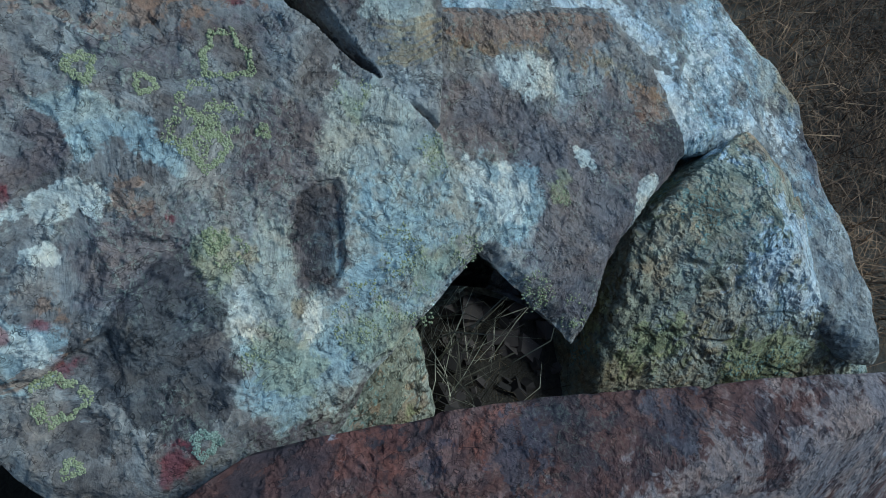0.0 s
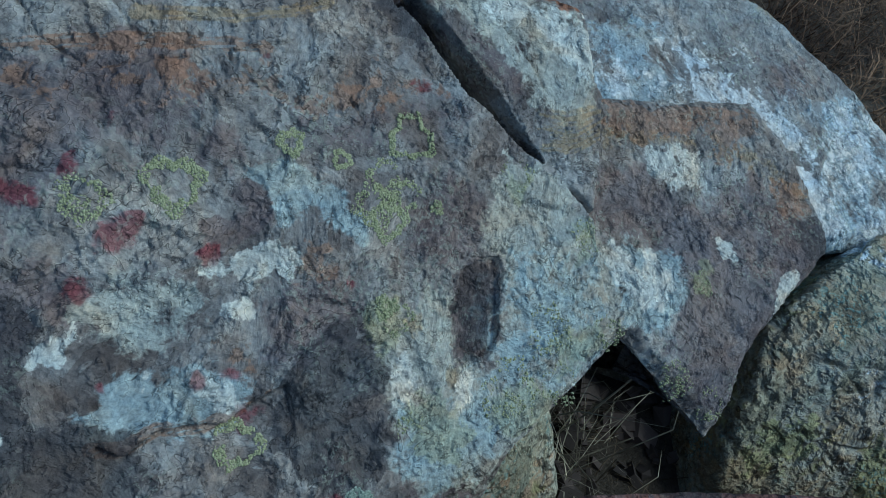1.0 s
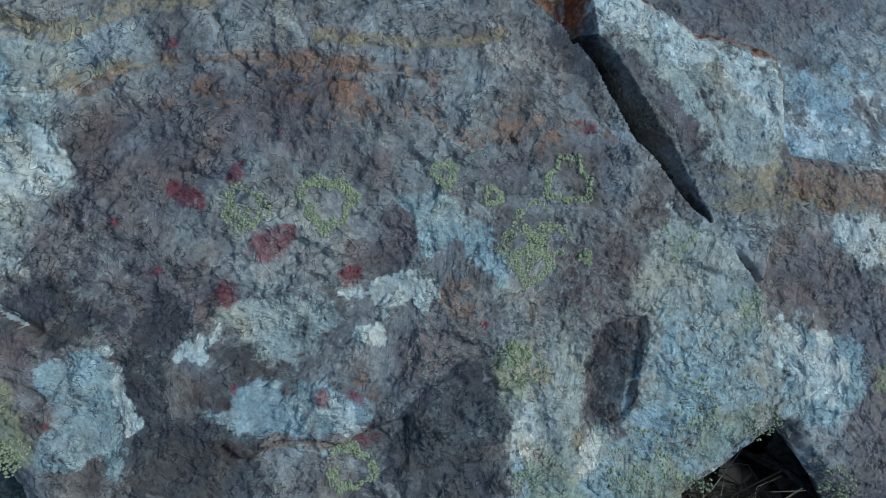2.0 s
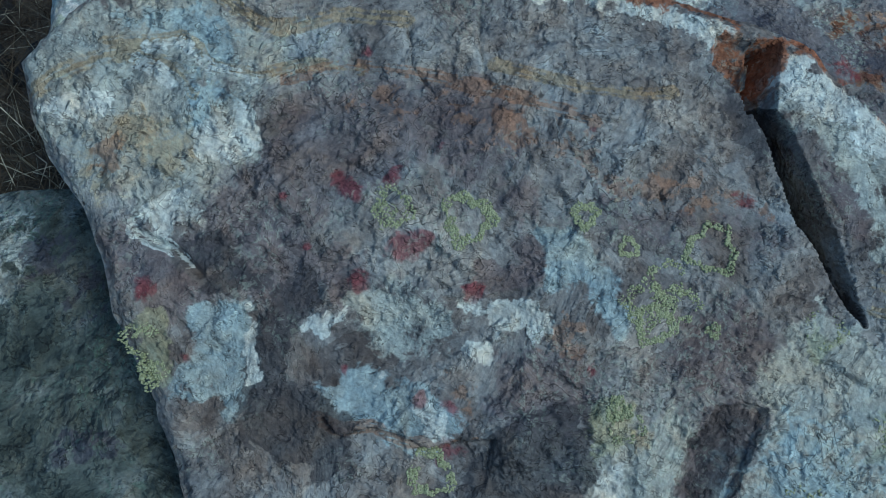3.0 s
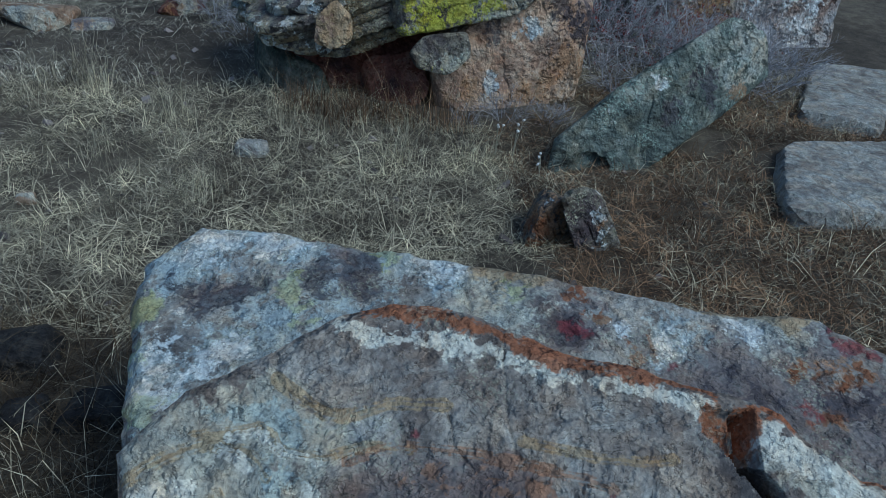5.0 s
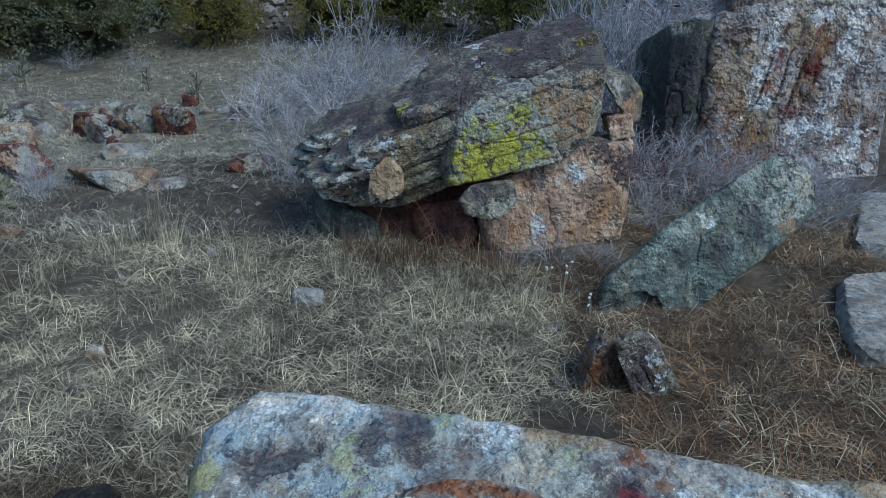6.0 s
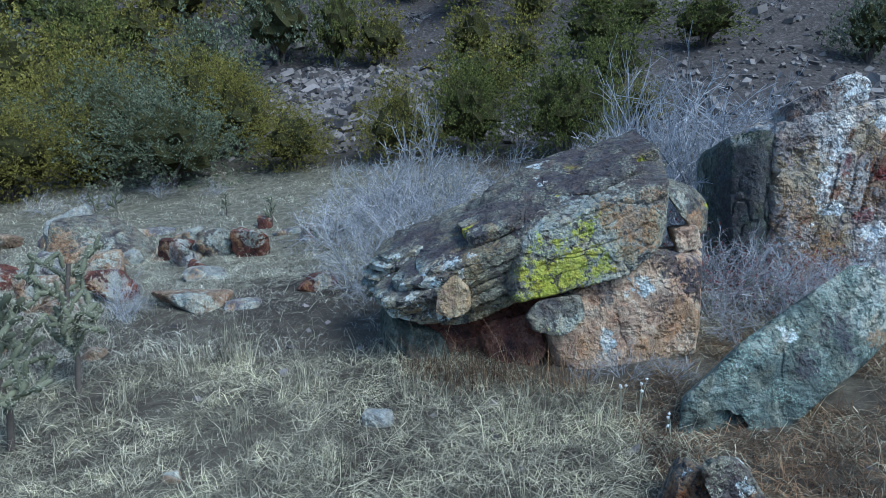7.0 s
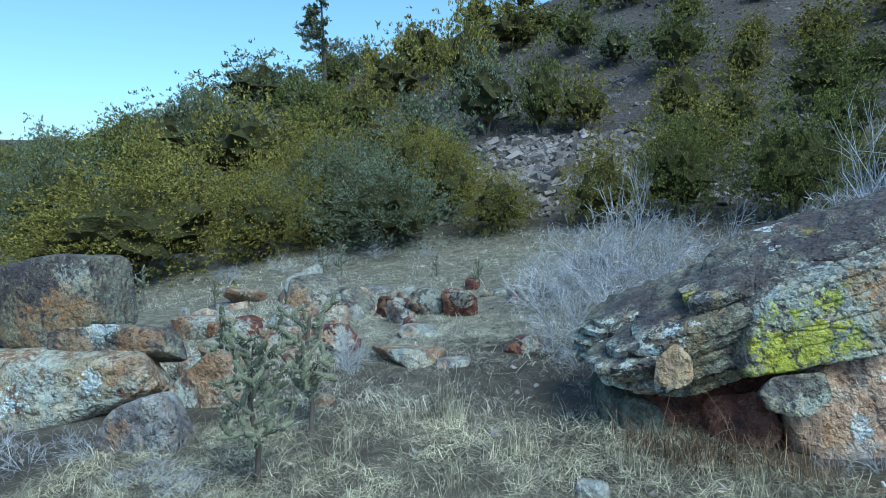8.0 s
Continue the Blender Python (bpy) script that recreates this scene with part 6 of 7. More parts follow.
RUBBLE = [(float(rubble_rng.uniform(-9.5, -3.6)), float(rubble_rng.uniform(8.6, 13.6)), float(rubble_rng.uniform(0.12, 0.4)), float(rubble_rng.uniform(0.12, 0.35)), (MAT_ORANGE, MAT_MAROON, MAT_PALE, MAT_TAN, MAT_GREYROCK, MAT_WHITE)[i % 6], 260 + i) for i in range(56)]
stones("pile_stone", RUBBLE, "broken ochre, red or pale rubble stone in the meadow", "broken blocks in the meadow")


# ---- trees and shrubs ----
def tube(path, radii, sides=5):
    """Vertices and faces of a tapering tube along a path."""
    path = np.array(path, float)
    verts, faces = [], []
    for i, (p, r) in enumerate(zip(path, radii)):
        d = path[min(i + 1, len(path) - 1)] - path[max(i - 1, 0)]
        d = d / (np.linalg.norm(d) + 1e-9)
        s = np.cross(d, (0.3, 0.9, 0.2) if abs(d[2]) > 0.5 else (0, 0, 1.0))
        s /= np.linalg.norm(s) + 1e-9
        q = np.cross(d, s)
        for k in range(sides):
            a = 2 * math.pi * k / sides
            verts.append(p + r * (s * math.cos(a) + q * math.sin(a)))
    for i in range(len(path) - 1):
        for k in range(sides):
            j = (k + 1) % sides
            faces.append((i * sides + k, i * sides + j, (i + 1) * sides + j, (i + 1) * sides + k))
    return verts, faces


def join(pieces):
    verts, faces, n = [], [], 0
    for v, f in pieces:
        verts += list(v)
        faces += [tuple(i + n for i in face) for face in f]
        n += len(v)
    return verts, faces


def sprays(centres, outward, size, rng, per=9):
    """Small pointed leaf sprays round the clump centres: one long triangle each."""
    n = len(centres) * per
    c = np.repeat(centres, per, 0) + rng.normal(0, 1, (n, 3)) * np.repeat(size, per)[:, None] * 0.6
    d = np.repeat(outward, per, 0) + rng.normal(0, 0.7, (n, 3)) + np.array((0, 0, 0.4))
    d /= np.linalg.norm(d, axis=1)[:, None]
    s = np.cross(d, rng.normal(0, 1, (n, 3)))
    s /= np.linalg.norm(s, axis=1)[:, None] + 1e-9
    ln = np.repeat(size, per) * rng.uniform(0.7, 1.5, n)
    w = ln * rng.uniform(0.24, 0.42, n)
    v = np.stack([c - s * w[:, None], c + s * w[:, None], c + d * ln[:, None] * 1.3], 1).reshape(-1, 3)
    return v, np.arange(n * 3).reshape(-1, 3)


def juniper(material, seed, cone=0.3, clumps=700, leaf=(0.019, 0.033)):
    """A juniper one metre high and wide: a forked trunk, a dark core painted as inner shade, and a dense ragged crown
    of upright sprays.
    """
    rng = np.random.default_rng(seed)
    pieces = []
    for k in range(7):
        a = 2 * math.pi * k / 7 + rng.uniform(-0.4, 0.4)
        lean = rng.uniform(0.12, 0.3) if k else 0.02
        top = np.array((math.cos(a) * lean, math.sin(a) * lean, rng.uniform(0.4, 0.65)))
        path = [(0, 0, -0.05), tuple(top * 0.3 + rng.normal(0, 0.02, 3)), tuple(top * 0.65 + rng.normal(0, 0.03, 3)), tuple(top)]
        pieces.append(tube(path, (0.02, 0.013, 0.008, 0.003), 5))
    tv, tf = join(pieces)

    def crown(d):
        """The crown's surface in the directions d, with big boughs and upright tufts."""
        bough = 1 + 0.3 * fbm(d * 2.3 + seed, 1.4, 2, seed)
        tuft = 1 + 0.75 * np.clip(fbm(d * (5.6, 5.6, 2.2) + 2 * seed, 1.0, 3, seed + 5), -0.45, 0.42)
        z = d[:, 2] * np.where(d[:, 2] > 0, 0.56, 0.42)
        side = 0.5 * (1 - cone * np.clip(z * 1.7, -0.2, 1))
        return np.column_stack([d[:, 0] * side, d[:, 1] * side, z]) * (bough * tuft)[:, None]

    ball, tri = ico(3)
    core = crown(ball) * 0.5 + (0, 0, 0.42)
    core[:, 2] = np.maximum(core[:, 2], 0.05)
    d = rng.normal(0, 1, (clumps, 3)) * (1, 1, 0.9) + (0, 0, 0.12)
    d /= np.linalg.norm(d, axis=1)[:, None]
    c = crown(d) * (rng.uniform(0.3, 1.0, (clumps, 1)) ** 0.33) + (0, 0, 0.42)
    c[:, 2] = np.clip(c[:, 2], 0.03, None)
    out = d * (0.75, 0.75, 0.3) + np.array((0, 0, 0.95))
    cv, cf = sprays(c, out, rng.uniform(*leaf, clumps), rng, 8)
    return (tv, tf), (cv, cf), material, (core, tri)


def place_tree(kind, x, y, h, w, turn, label, group):
    (tv, tf), (cv, cf), mat, (wv, wf) = kind["data"]
    if "ob" not in kind:
        ob = holder("juniper_tree", (0, 0, -50), label, "tree", group)
        make("trunk", tv, tf, MAT_BARK, ob)
        make("inner_wood", wv, wf, MAT_CROWN_SHADE, ob, "dark core painting shade inside the crown", smooth_shade=False)
        make("crown", cv, cf, mat, ob, smooth_shade=False)
        kind["ob"], first = ob, True
    else:
        first = False
        ob = kind["ob"]
    m = Matrix.Translation((x, y, float(ground_z(x, y)) - 0.05)) @ Matrix.Rotation(turn, 4, "Z")
    if first:
        ob.matrix_world = m @ Matrix.Diagonal((w, w, h, 1))
        return
    o = copy_thing(ob, m)
    o.scale = (w, w, h)
    o["label"] = label


LOOKS = [("olive-green juniper with a rounded ragged crown", MAT_OLIVE, 0.25), ("grey-green juniper with a loose ragged crown", MAT_SAGE, 0.35), ("dark green dense juniper on the slope", MAT_DEEP, 0.3), ("olive-green upright juniper on the hillside", MAT_OLIVE, 0.5),
         ("dark green broad juniper on the hillside", MAT_DEEP, 0.1), ("yellowish olive juniper bush on stony ground", MAT_OLIVE, 0.15)]
TREE_KINDS = [{"data": juniper(mat, 300 + i, cone, 580, (0.015, 0.026)), "label": text} for i, (text, mat, cone) in enumerate(LOOKS)]
NEAR_KINDS = [{"data": juniper(mat, 330 + i, cone, 2900, (0.0075, 0.0135)), "label": text} for i, (text, mat, cone) in enumerate(LOOKS)]
FAR_KINDS = [{"data": juniper(mat, 360 + i, cone, 360, (0.02, 0.034)), "label": text} for i, (text, mat, cone) in enumerate(LOOKS)]
NEAR_TREES = [(-4.0, 18.6, 1.8, 2.3, 5), (-1.1, 18.6, 2.3, 2.3, 3), (0.9, 18.8, 2.7, 2.6, 2), (3.5, 18.1, 3.0, 3.1, 4), (1.9, 31.0, 2.5, 3.0, 0), (5.1, 34.2, 2.5, 2.4, 5), (7.0, 28.6, 2.5, 3.9, 2), (-2.3, 32.1, 2.8, 2.9, 5),
              (-7.1, 32.4, 3.7, 3.9, 1), (-7.1, 17.9, 2.3, 3.3, 1), (-8.4, 25.1, 3.2, 3.8, 1), (-8.0, 47.7, 2.8, 4.5, 0), (-3.3, 43.5, 3.2, 3.6, 4), (2.3, 37.0, 3.3, 4.1, 2), (9.3, 37.5, 2.3, 3.7, 3)]
FAR_TREES = [(-9.7, 18.4, 1.9, 2.1, 3), (-12.5, 20.3, 1.8, 2.5, 1), (-15.3, 49.3, 3.5, 4.4, 0), (-14.9, 35.4, 2.6, 3.6, 3), (-13.9, 15.7, 3.1, 5.3, 0), (-19.9, 18.9, 3.6, 4.0, 1), (-18.1, 28.4, 3.9, 5.2, 5), (-26.2, 34.7, 4.1, 5.2, 1),
             (-32.3, 37.0, 3.2, 4.5, 4), (-28.3, 47.1, 4.0, 6.7, 1), (-18.8, 37.4, 3.5, 3.8, 2), (-17.0, 16.5, 1.9, 3.5, 5), (-15.2, 42.1, 3.8, 4.2, 0)]
MORE_TREES = [(-9.2, 19.5, 2.6, 3.0, 1), (-6.0, 20.6, 2.4, 2.6, 3), (-11.2, 17.4, 2.4, 2.8, 0), (-11.5, 22.5, 3.0, 3.2, 5), (-7.6, 22.4, 2.6, 2.8, 0), (-9.5, 39.4, 5.2, 3.8, 3), (-4.3, 32.1, 4.1, 3.0, 2), (-0.9, 40.6, 2.7, 3.0, 1), (-6.2, 49.7, 1.7, 3.7, 4), (-14.1, 28.8, 2.7, 3.0, 3), (-23.1, 20.0, 2.8, 3.1, 0), (6.2, 20.7, 1.4, 1.9, 5)]
placed = []
tree_rng = np.random.default_rng(17)
for x, y, h, w, k in NEAR_TREES + FAR_TREES + MORE_TREES:
    big = 1.22 if x < -5 else 1.1
    place_tree((NEAR_KINDS if y < 24 else TREE_KINDS if y < 42 else FAR_KINDS)[k], x, y, h * big, w * big, tree_rng.uniform(0, 6.3), TREE_KINDS[k]["label"], "junipers on the hillside")
    placed.append((x, y, w))
# the woods that close in on the left, and the sparse trees higher up
tries = 0
while len(placed) < 175 and tries < 12000:
    tries += 1
    y = tree_rng.uniform(19, 68)
    x = tree_rng.uniform(-1.25 * y, 0.75 * y)
    thick = 1.0 if x < -0.28 * y else 0.4
    if tree_rng.uniform() > thick or (-8 < x < 0.5 and 21.5 < y < 31.5):
        continue
    w = tree_rng.uniform(2.2, 4.6)
    if any((x - a) ** 2 + (y - b) ** 2 < ((0.33 if x < -0.28 * y else 0.42) * (w + c)) ** 2 for a, b, c in placed):
        continue
    k = int(tree_rng.choice(6, p=(0.25, 0.25, 0.1, 0.2, 0.1, 0.1)))
    place_tree((FAR_KINDS if y > 42 else TREE_KINDS)[k], x, y, w * tree_rng.uniform(0.65, 1.0), w, tree_rng.uniform(0, 6.3), TREE_KINDS[k]["label"], "junipers on the hillside")
    placed.append((x, y, w))


def pine_tree(x, y, h):
    rng = np.random.default_rng(77)
    pine = holder("pine_tree", (x, y, float(ground_z(x, y)) - 0.1), "tall thin pine with sparse needle clumps above the junipers", "tree")
    v, f = tube([(0, 0, 0), (0.05, 0, h * 0.4), (0, 0.05, h * 0.8), (0, 0, h)], (0.2, 0.15, 0.08, 0.02), 8)
    make("trunk", v, f, MAT_BARK, pine)
    centres, outs = [], []
    limbs = []
    for i in range(34):
        z = h * rng.uniform(0.22, 0.99)
        a = rng.uniform(0, 6.3)
        ln = (h - z) * 0.28 + rng.uniform(0.3, 1.1)
        end = np.array((math.cos(a) * ln, math.sin(a) * ln, z + rng.uniform(-0.3, 0.35)))
        limbs.append(tube([(0, 0, z), tuple(end * (0.5, 0.5, 0) + (0, 0, z + 0.05)), tuple(end)], (0.05, 0.03, 0.012), 4))
        for j in range(rng.integers(5, 9)):
            centres.append(end * rng.uniform(0.35, 1.1) * (1, 1, 0) + (rng.normal(0, 0.16), rng.normal(0, 0.16), end[2] + rng.uniform(-0.15, 0.3)))
            outs.append((math.cos(a), math.sin(a), 0.5))
    v, f = join(limbs)
    make("limb", v, f, MAT_BARK, pine)
    n = len(centres)
    v, f = sprays(np.array(centres), np.array(outs), rng.uniform(0.1, 0.2, n), rng, 20)
    make("crown", v, f, MAT_SAGE, pine, smooth_shade=False)


pine_tree(-23.5, 49.0, 8.2)


def twig_bush(seed, limbs=13, depth=4):
    """A leafless shrub about one metre high, of forking three-sided twigs."""
    rng = np.random.default_rng(seed)
    starts, ends, r0, r1 = [], [], [], []

    def grow(p, d, ln, r, level):
        d = d / np.linalg.norm(d)
        q = p + d * ln
        starts.append(p), ends.append(q), r0.append(r), r1.append(r * 0.65)
        if level == 0:
            return
        for _ in range(rng.integers(2, 4)):
            grow(p + (q - p) * rng.uniform(0.55, 1.0), d + rng.normal(0, 0.62, 3) + (0, 0, 0.0), ln * rng.uniform(0.55, 0.85), r * 0.7, level - 1)

    for _ in range(limbs):
        a, s = rng.uniform(0, 6.3), rng.uniform(0.15, 1.35)
        grow(np.array((0.06 * math.cos(a), 0.06 * math.sin(a), 0.0)), np.array((math.cos(a) * s, math.sin(a) * s, 1.0)), rng.uniform(0.24, 0.36), rng.uniform(0.0036, 0.006), depth)
    p, q = np.array(starts), np.array(ends)
    ra, rb = np.array(r0), np.array(r1)
    d = q - p
    d /= np.linalg.norm(d, axis=1)[:, None]
    s = np.cross(d, (0.31, 0.77, 0.55))
    s /= np.linalg.norm(s, axis=1)[:, None]
    t = np.cross(d, s)
    rings = []
    for c, r in ((p, ra), (q, rb)):
        for k in range(3):
            a = 2 * math.pi * k / 3
            rings.append(c + (s * math.cos(a) + t * math.sin(a)) * r[:, None])
    v = np.stack(rings, 1).reshape(-1, 3)
    one = np.array([(0, 1, 4), (0, 4, 3), (1, 2, 5), (1, 5, 4), (2, 0, 3), (2, 3, 5)])
    f = (one[None] + (np.arange(len(p)) * 6)[:, None, None]).reshape(-1, 3)
    return v, f, q


BUSHES = [{"data": twig_bush(400 + i, 13)} for i in range(3)] + [{"data": twig_bush(410 + i, 10, 2)} for i in range(2)]


def place_bush(k, x, y, w, h, turn, label, group="leafless shrubs", leaves=0):
    kind = BUSHES[k]
    m = Matrix.Translation((x, y, float(ground_z(x, y)) - 0.03)) @ Matrix.Rotation(turn, 4, "Z")
    if "ob" not in kind:
        v, f, _ = kind["data"]
        ob = make("leafless_shrub", v, f, MAT_TWIG, None, label, "shrub", "", group, smooth_shade=False)
        ob.matrix_world = m @ Matrix.Diagonal((w, w, h, 1))
        kind["ob"] = ob
    else:
        ob = copy_thing(kind["ob"], m)
        ob.scale = (w, w, h)
        ob["label"] = label
    if leaves:
        rng = np.random.default_rng(leaves)
        tips = kind["data"][2]
        c = tips[rng.choice(len(tips), 260)]
        v, f = sprays(c, c - (0, 0, 0.5), np.full(len(c), 0.012), rng, 3)
        red = make("foliage", v, f, MAT_LEAF, None, "", "", smooth_shade=False)
        red.parent = ob


GREY_BUSH = "leafless blue-grey twiggy shrub behind the boulder"
for i, (x, y, w, h) in enumerate(((-1.7, 12.6, 1.2, 1.2), (-0.9, 12.9, 1.4, 1.7), (-0.2, 12.4, 1.3, 1.4), (0.6, 11.6, 1.2, 1.2), (-1.3, 11.2, 0.9, 0.9), (-0.6, 10.6, 1.0, 0.9), (-1.0, 9.6, 0.8, 0.7), (0.2, 10.0, 1.0, 1.0), (-1.1, 8.7, 0.7, 0.6),
                                   (-0.5, 9.0, 0.8, 0.8), (1.3, 10.6, 1.2, 1.1), (2.2, 10.9, 1.2, 1.2), (-0.5, 14.5, 1.3, 2.1), (0.3, 14.2, 1.2, 1.6), (-1.9, 11.6, 1.1, 1.0), (-1.5, 10.2, 0.9, 0.8), (-0.2, 11.3, 1.3, 1.2), (-1.2, 13.6, 1.4, 1.5), (0.9, 12.6, 1.4, 1.5), (-0.9, 11.9, 1.3, 1.3), (-1.5, 9.3, 0.7, 0.6), (0.5, 9.2, 0.9, 1.0), (1.6, 11.8, 1.3, 1.3), (-0.1, 13.4, 1.4, 1.6), (-2.1, 12.4, 0.9, 0.8))):
    place_bush(i % 3, x, y, w * 1.4, h * 1.35, i * 1.3, GREY_BUSH)
for i, (x, y, w, h) in enumerate(((3.6, 10.6, 1.8, 3.1), (4.4, 10.9, 1.9, 3.4), (3.1, 11.2, 1.6, 2.4), (5.2, 11.4, 1.5, 2.4), (2.6, 10.0, 1.2, 1.8), (4.0, 11.0, 1.9, 3.5), (3.3, 10.1, 1.4, 2.3), (4.9, 11.8, 1.7, 3.0), (2.9, 12.0, 1.5, 2.2), (3.7, 9.8, 1.2, 2.0), (4.2, 10.2, 1.4, 2.9), (3.0, 10.5, 1.3, 2.1))):
    place_bush(i % 3, x, y, w * 1.75, h * 1.25, i * 2.1, "tall leafless grey shrub beside the standing rock")
for i, (x, y, w, h) in enumerate(((3.0, 7.5, 0.9, 1.0), (3.6, 7.6, 1.0, 1.05), (3.4, 7.0, 0.8, 0.8), (4.1, 7.3, 0.9, 0.9), (3.1, 8.3, 1.0, 1.2), (4.6, 7.1, 0.9, 0.8), (3.9, 6.8, 0.7, 0.7), (5.2, 7.2, 0.8, 0.7), (2.95, 6.7, 0.6, 0.55), (3.3, 7.9, 0.9, 1.1), (3.8, 7.2, 0.9, 0.9), (4.3, 6.7, 0.8, 0.7), (4.9, 6.8, 0.9, 0.8))):
    place_bush((i + 1) % 3, x, y, w * 1.45, h * 1.35, i * 1.7, "leafless grey shrub with a few red leaves", leaves=500 + i if i < 5 else 0)
for i, (x, y, w, h) in enumerate(((1.55, 6.15, 0.6, 0.5), (2.0, 6.1, 0.5, 0.4), (1.2, 6.15, 0.4, 0.3), (-6.2, 5.9, 0.9, 0.5), (-5.2, 5.4, 0.8, 0.45), (-6.9, 5.6, 0.9, 0.6), (-7.6, 5.8, 0.8, 0.8), (-4.6, 5.2, 0.7, 0.4))):
    place_bush(i % 3, x, y, w, h, i * 2.6, "small bare twiggy shrub low in the grass")
for i, (x, y, w, h) in enumerate(((-4.35, 8.55, 0.65, 1.0), (-4.2, 8.45, 0.5, 0.9))):
    place_bush(i, x, y, w, h, i * 2.2, "bare upright grey shrub beside an orange rock")
for i, (x, y, w, h) in enumerate(((-7.1, 17.0, 1.0, 0.8), (-8.3, 16.2, 1.2, 0.8), (-9.4, 16.0, 1.0, 0.8), (-5.6, 16.8, 0.8, 0.6), (-10.6, 15.0, 1.0, 0.9), (8.3, 24.0, 2.0, 1.5), (7.0, 22.0, 2.0, 1.6), (5.0, 22.5, 1.8, 1.2))):
    place_bush(i % 3, x, y, w, h, i * 2.9, "low grey shrub at the foot of the hill")


scrub_rng = np.random.default_rng(430)
for i in range(56):
    y = scrub_rng.uniform(20, 50)
    x = scrub_rng.uniform(-0.2, 0.72) * y
    place_bush(3 + i % 2, x, y, scrub_rng.uniform(1.0, 2.2), scrub_rng.uniform(0.7, 1.5), scrub_rng.uniform(0, 6.3), "sparse grey scrub on the stony slope", "scrub on the slope")


def cholla(x, y, h, seed, label, big=True, joints=26):
    """A cholla: woody stem, jointed knobbly arms, spines."""
    rng = np.random.default_rng(seed)
    ob = holder("cholla_cactus", (x, y, float(ground_z(x, y)) - 0.03), label, "cactus", "cholla cacti")
    v, f = tube([(0, 0, 0), (0.02 * h, 0, 0.2 * h), (-0.02 * h, 0.01, 0.42 * h), (0.03 * h, 0, 0.72 * h)], (0.015 * h, 0.014 * h, 0.013 * h, 0.011 * h), 8)
    make("stem", v, f, MAT_BARK, ob)
    tips = []
    for k in range(13):
        tips.append((np.array((0.0, 0, h * (0.2 + 0.5 * k / 12))), np.array((rng.normal(0, 0.8), rng.normal(0, 0.8), 0.5 - 0.3 * (k % 2)))))
    spines = []
    for _ in range(joints):
        p, d = tips.pop(0)
        d = d / np.linalg.norm(d)
        ln, r = h * rng.uniform(0.05, 0.09), h * rng.uniform(0.011, 0.016)
        q = p + d * ln + np.array((0, 0, 0.02 * h))
        rows, sides = 9, 8
        path = [p + (q - p) * k / (rows - 1) for k in range(rows)]
        radii = [r * (0.55 + 0.5 * math.sin(math.pi * min(1, (k + 0.7) / rows)) ) * (1.18 if k % 2 else 0.86) for k in range(rows)]
        radii[-1] = r * 0.25
        v, f = tube(path, radii, sides)
        make("arm", v, f, MAT_CACTUS, ob)
        for k in range(42 if big else 10):
            c = p + (q - p) * rng.uniform(0, 1)
            o = np.cross(d, rng.normal(0, 1, 3))
            o /= np.linalg.norm(o) + 1e-9
            spines.append((c + o * r * 0.8, c + o * (r + h * 0.015) + rng.normal(0, 0.006 * h, 3)))
        for _ in range(2 if rng.uniform() < 0.75 else 1):
            tips.append((q - d * ln * 0.1, d + rng.normal(0, 0.75, 3) + np.array((0, 0, rng.choice((0.4, -0.35))))))
    a = np.array([s[0] for s in spines])
    b = np.array([s[1] for s in spines])
    side = np.cross(b - a, rng.normal(0, 1, a.shape))
    side *= (0.0022 * h / (np.linalg.norm(side, axis=1) + 1e-9))[:, None]
    v = np.stack([a - side, a + side, b], 1).reshape(-1, 3)
    tagged(make("spine_coat", v, np.arange(len(v)).reshape(-1, 3), MAT_SPINE, ob, smooth_shade=False), kind="stuff")
    return ob


cholla(-3.97, 5.5, 1.95, 601, "knobbly grey-green cholla cactus standing in dry grass", True, 130)
cholla(-3.95, 6.6, 1.9, 602, "slender spiny cholla cactus beside another", True, 120)
cholla(-3.5, 13.5, 0.9, 603, "small cholla cactus on the open flat", False, 60)
cholla(-4.8, 14.8, 0.7, 604, "small pale cholla cactus on the open flat", False, 50)
cholla(-7.4, 15.2, 1.1, 605, "bushy pale cholla cactus at the wood's edge", False, 80)
cholla(-8.0, 15.4, 1.0, 606, "bushy pale cholla cactus at the wood's edge", False, 80)
cholla(-11.6, 13.1, 1.2, 607, "pale branching cholla cactus before the junipers", False, 60)
cholla(-9.3, 12.6, 0.9, 608, "thin upright cholla cactus among broken blocks", False, 40)


# ---- dry grass ----
FOOTPRINTS = [(0.3, 0.9, 1.35), (1.3, 0.6, 1.3), (1.3, 7.0, 1.0), (2.4, 5.5, 0.5), (3.3, 5.6, 0.4), (4.3, 4.7, 0.75), (-7.5, 7.3, 1.0)]


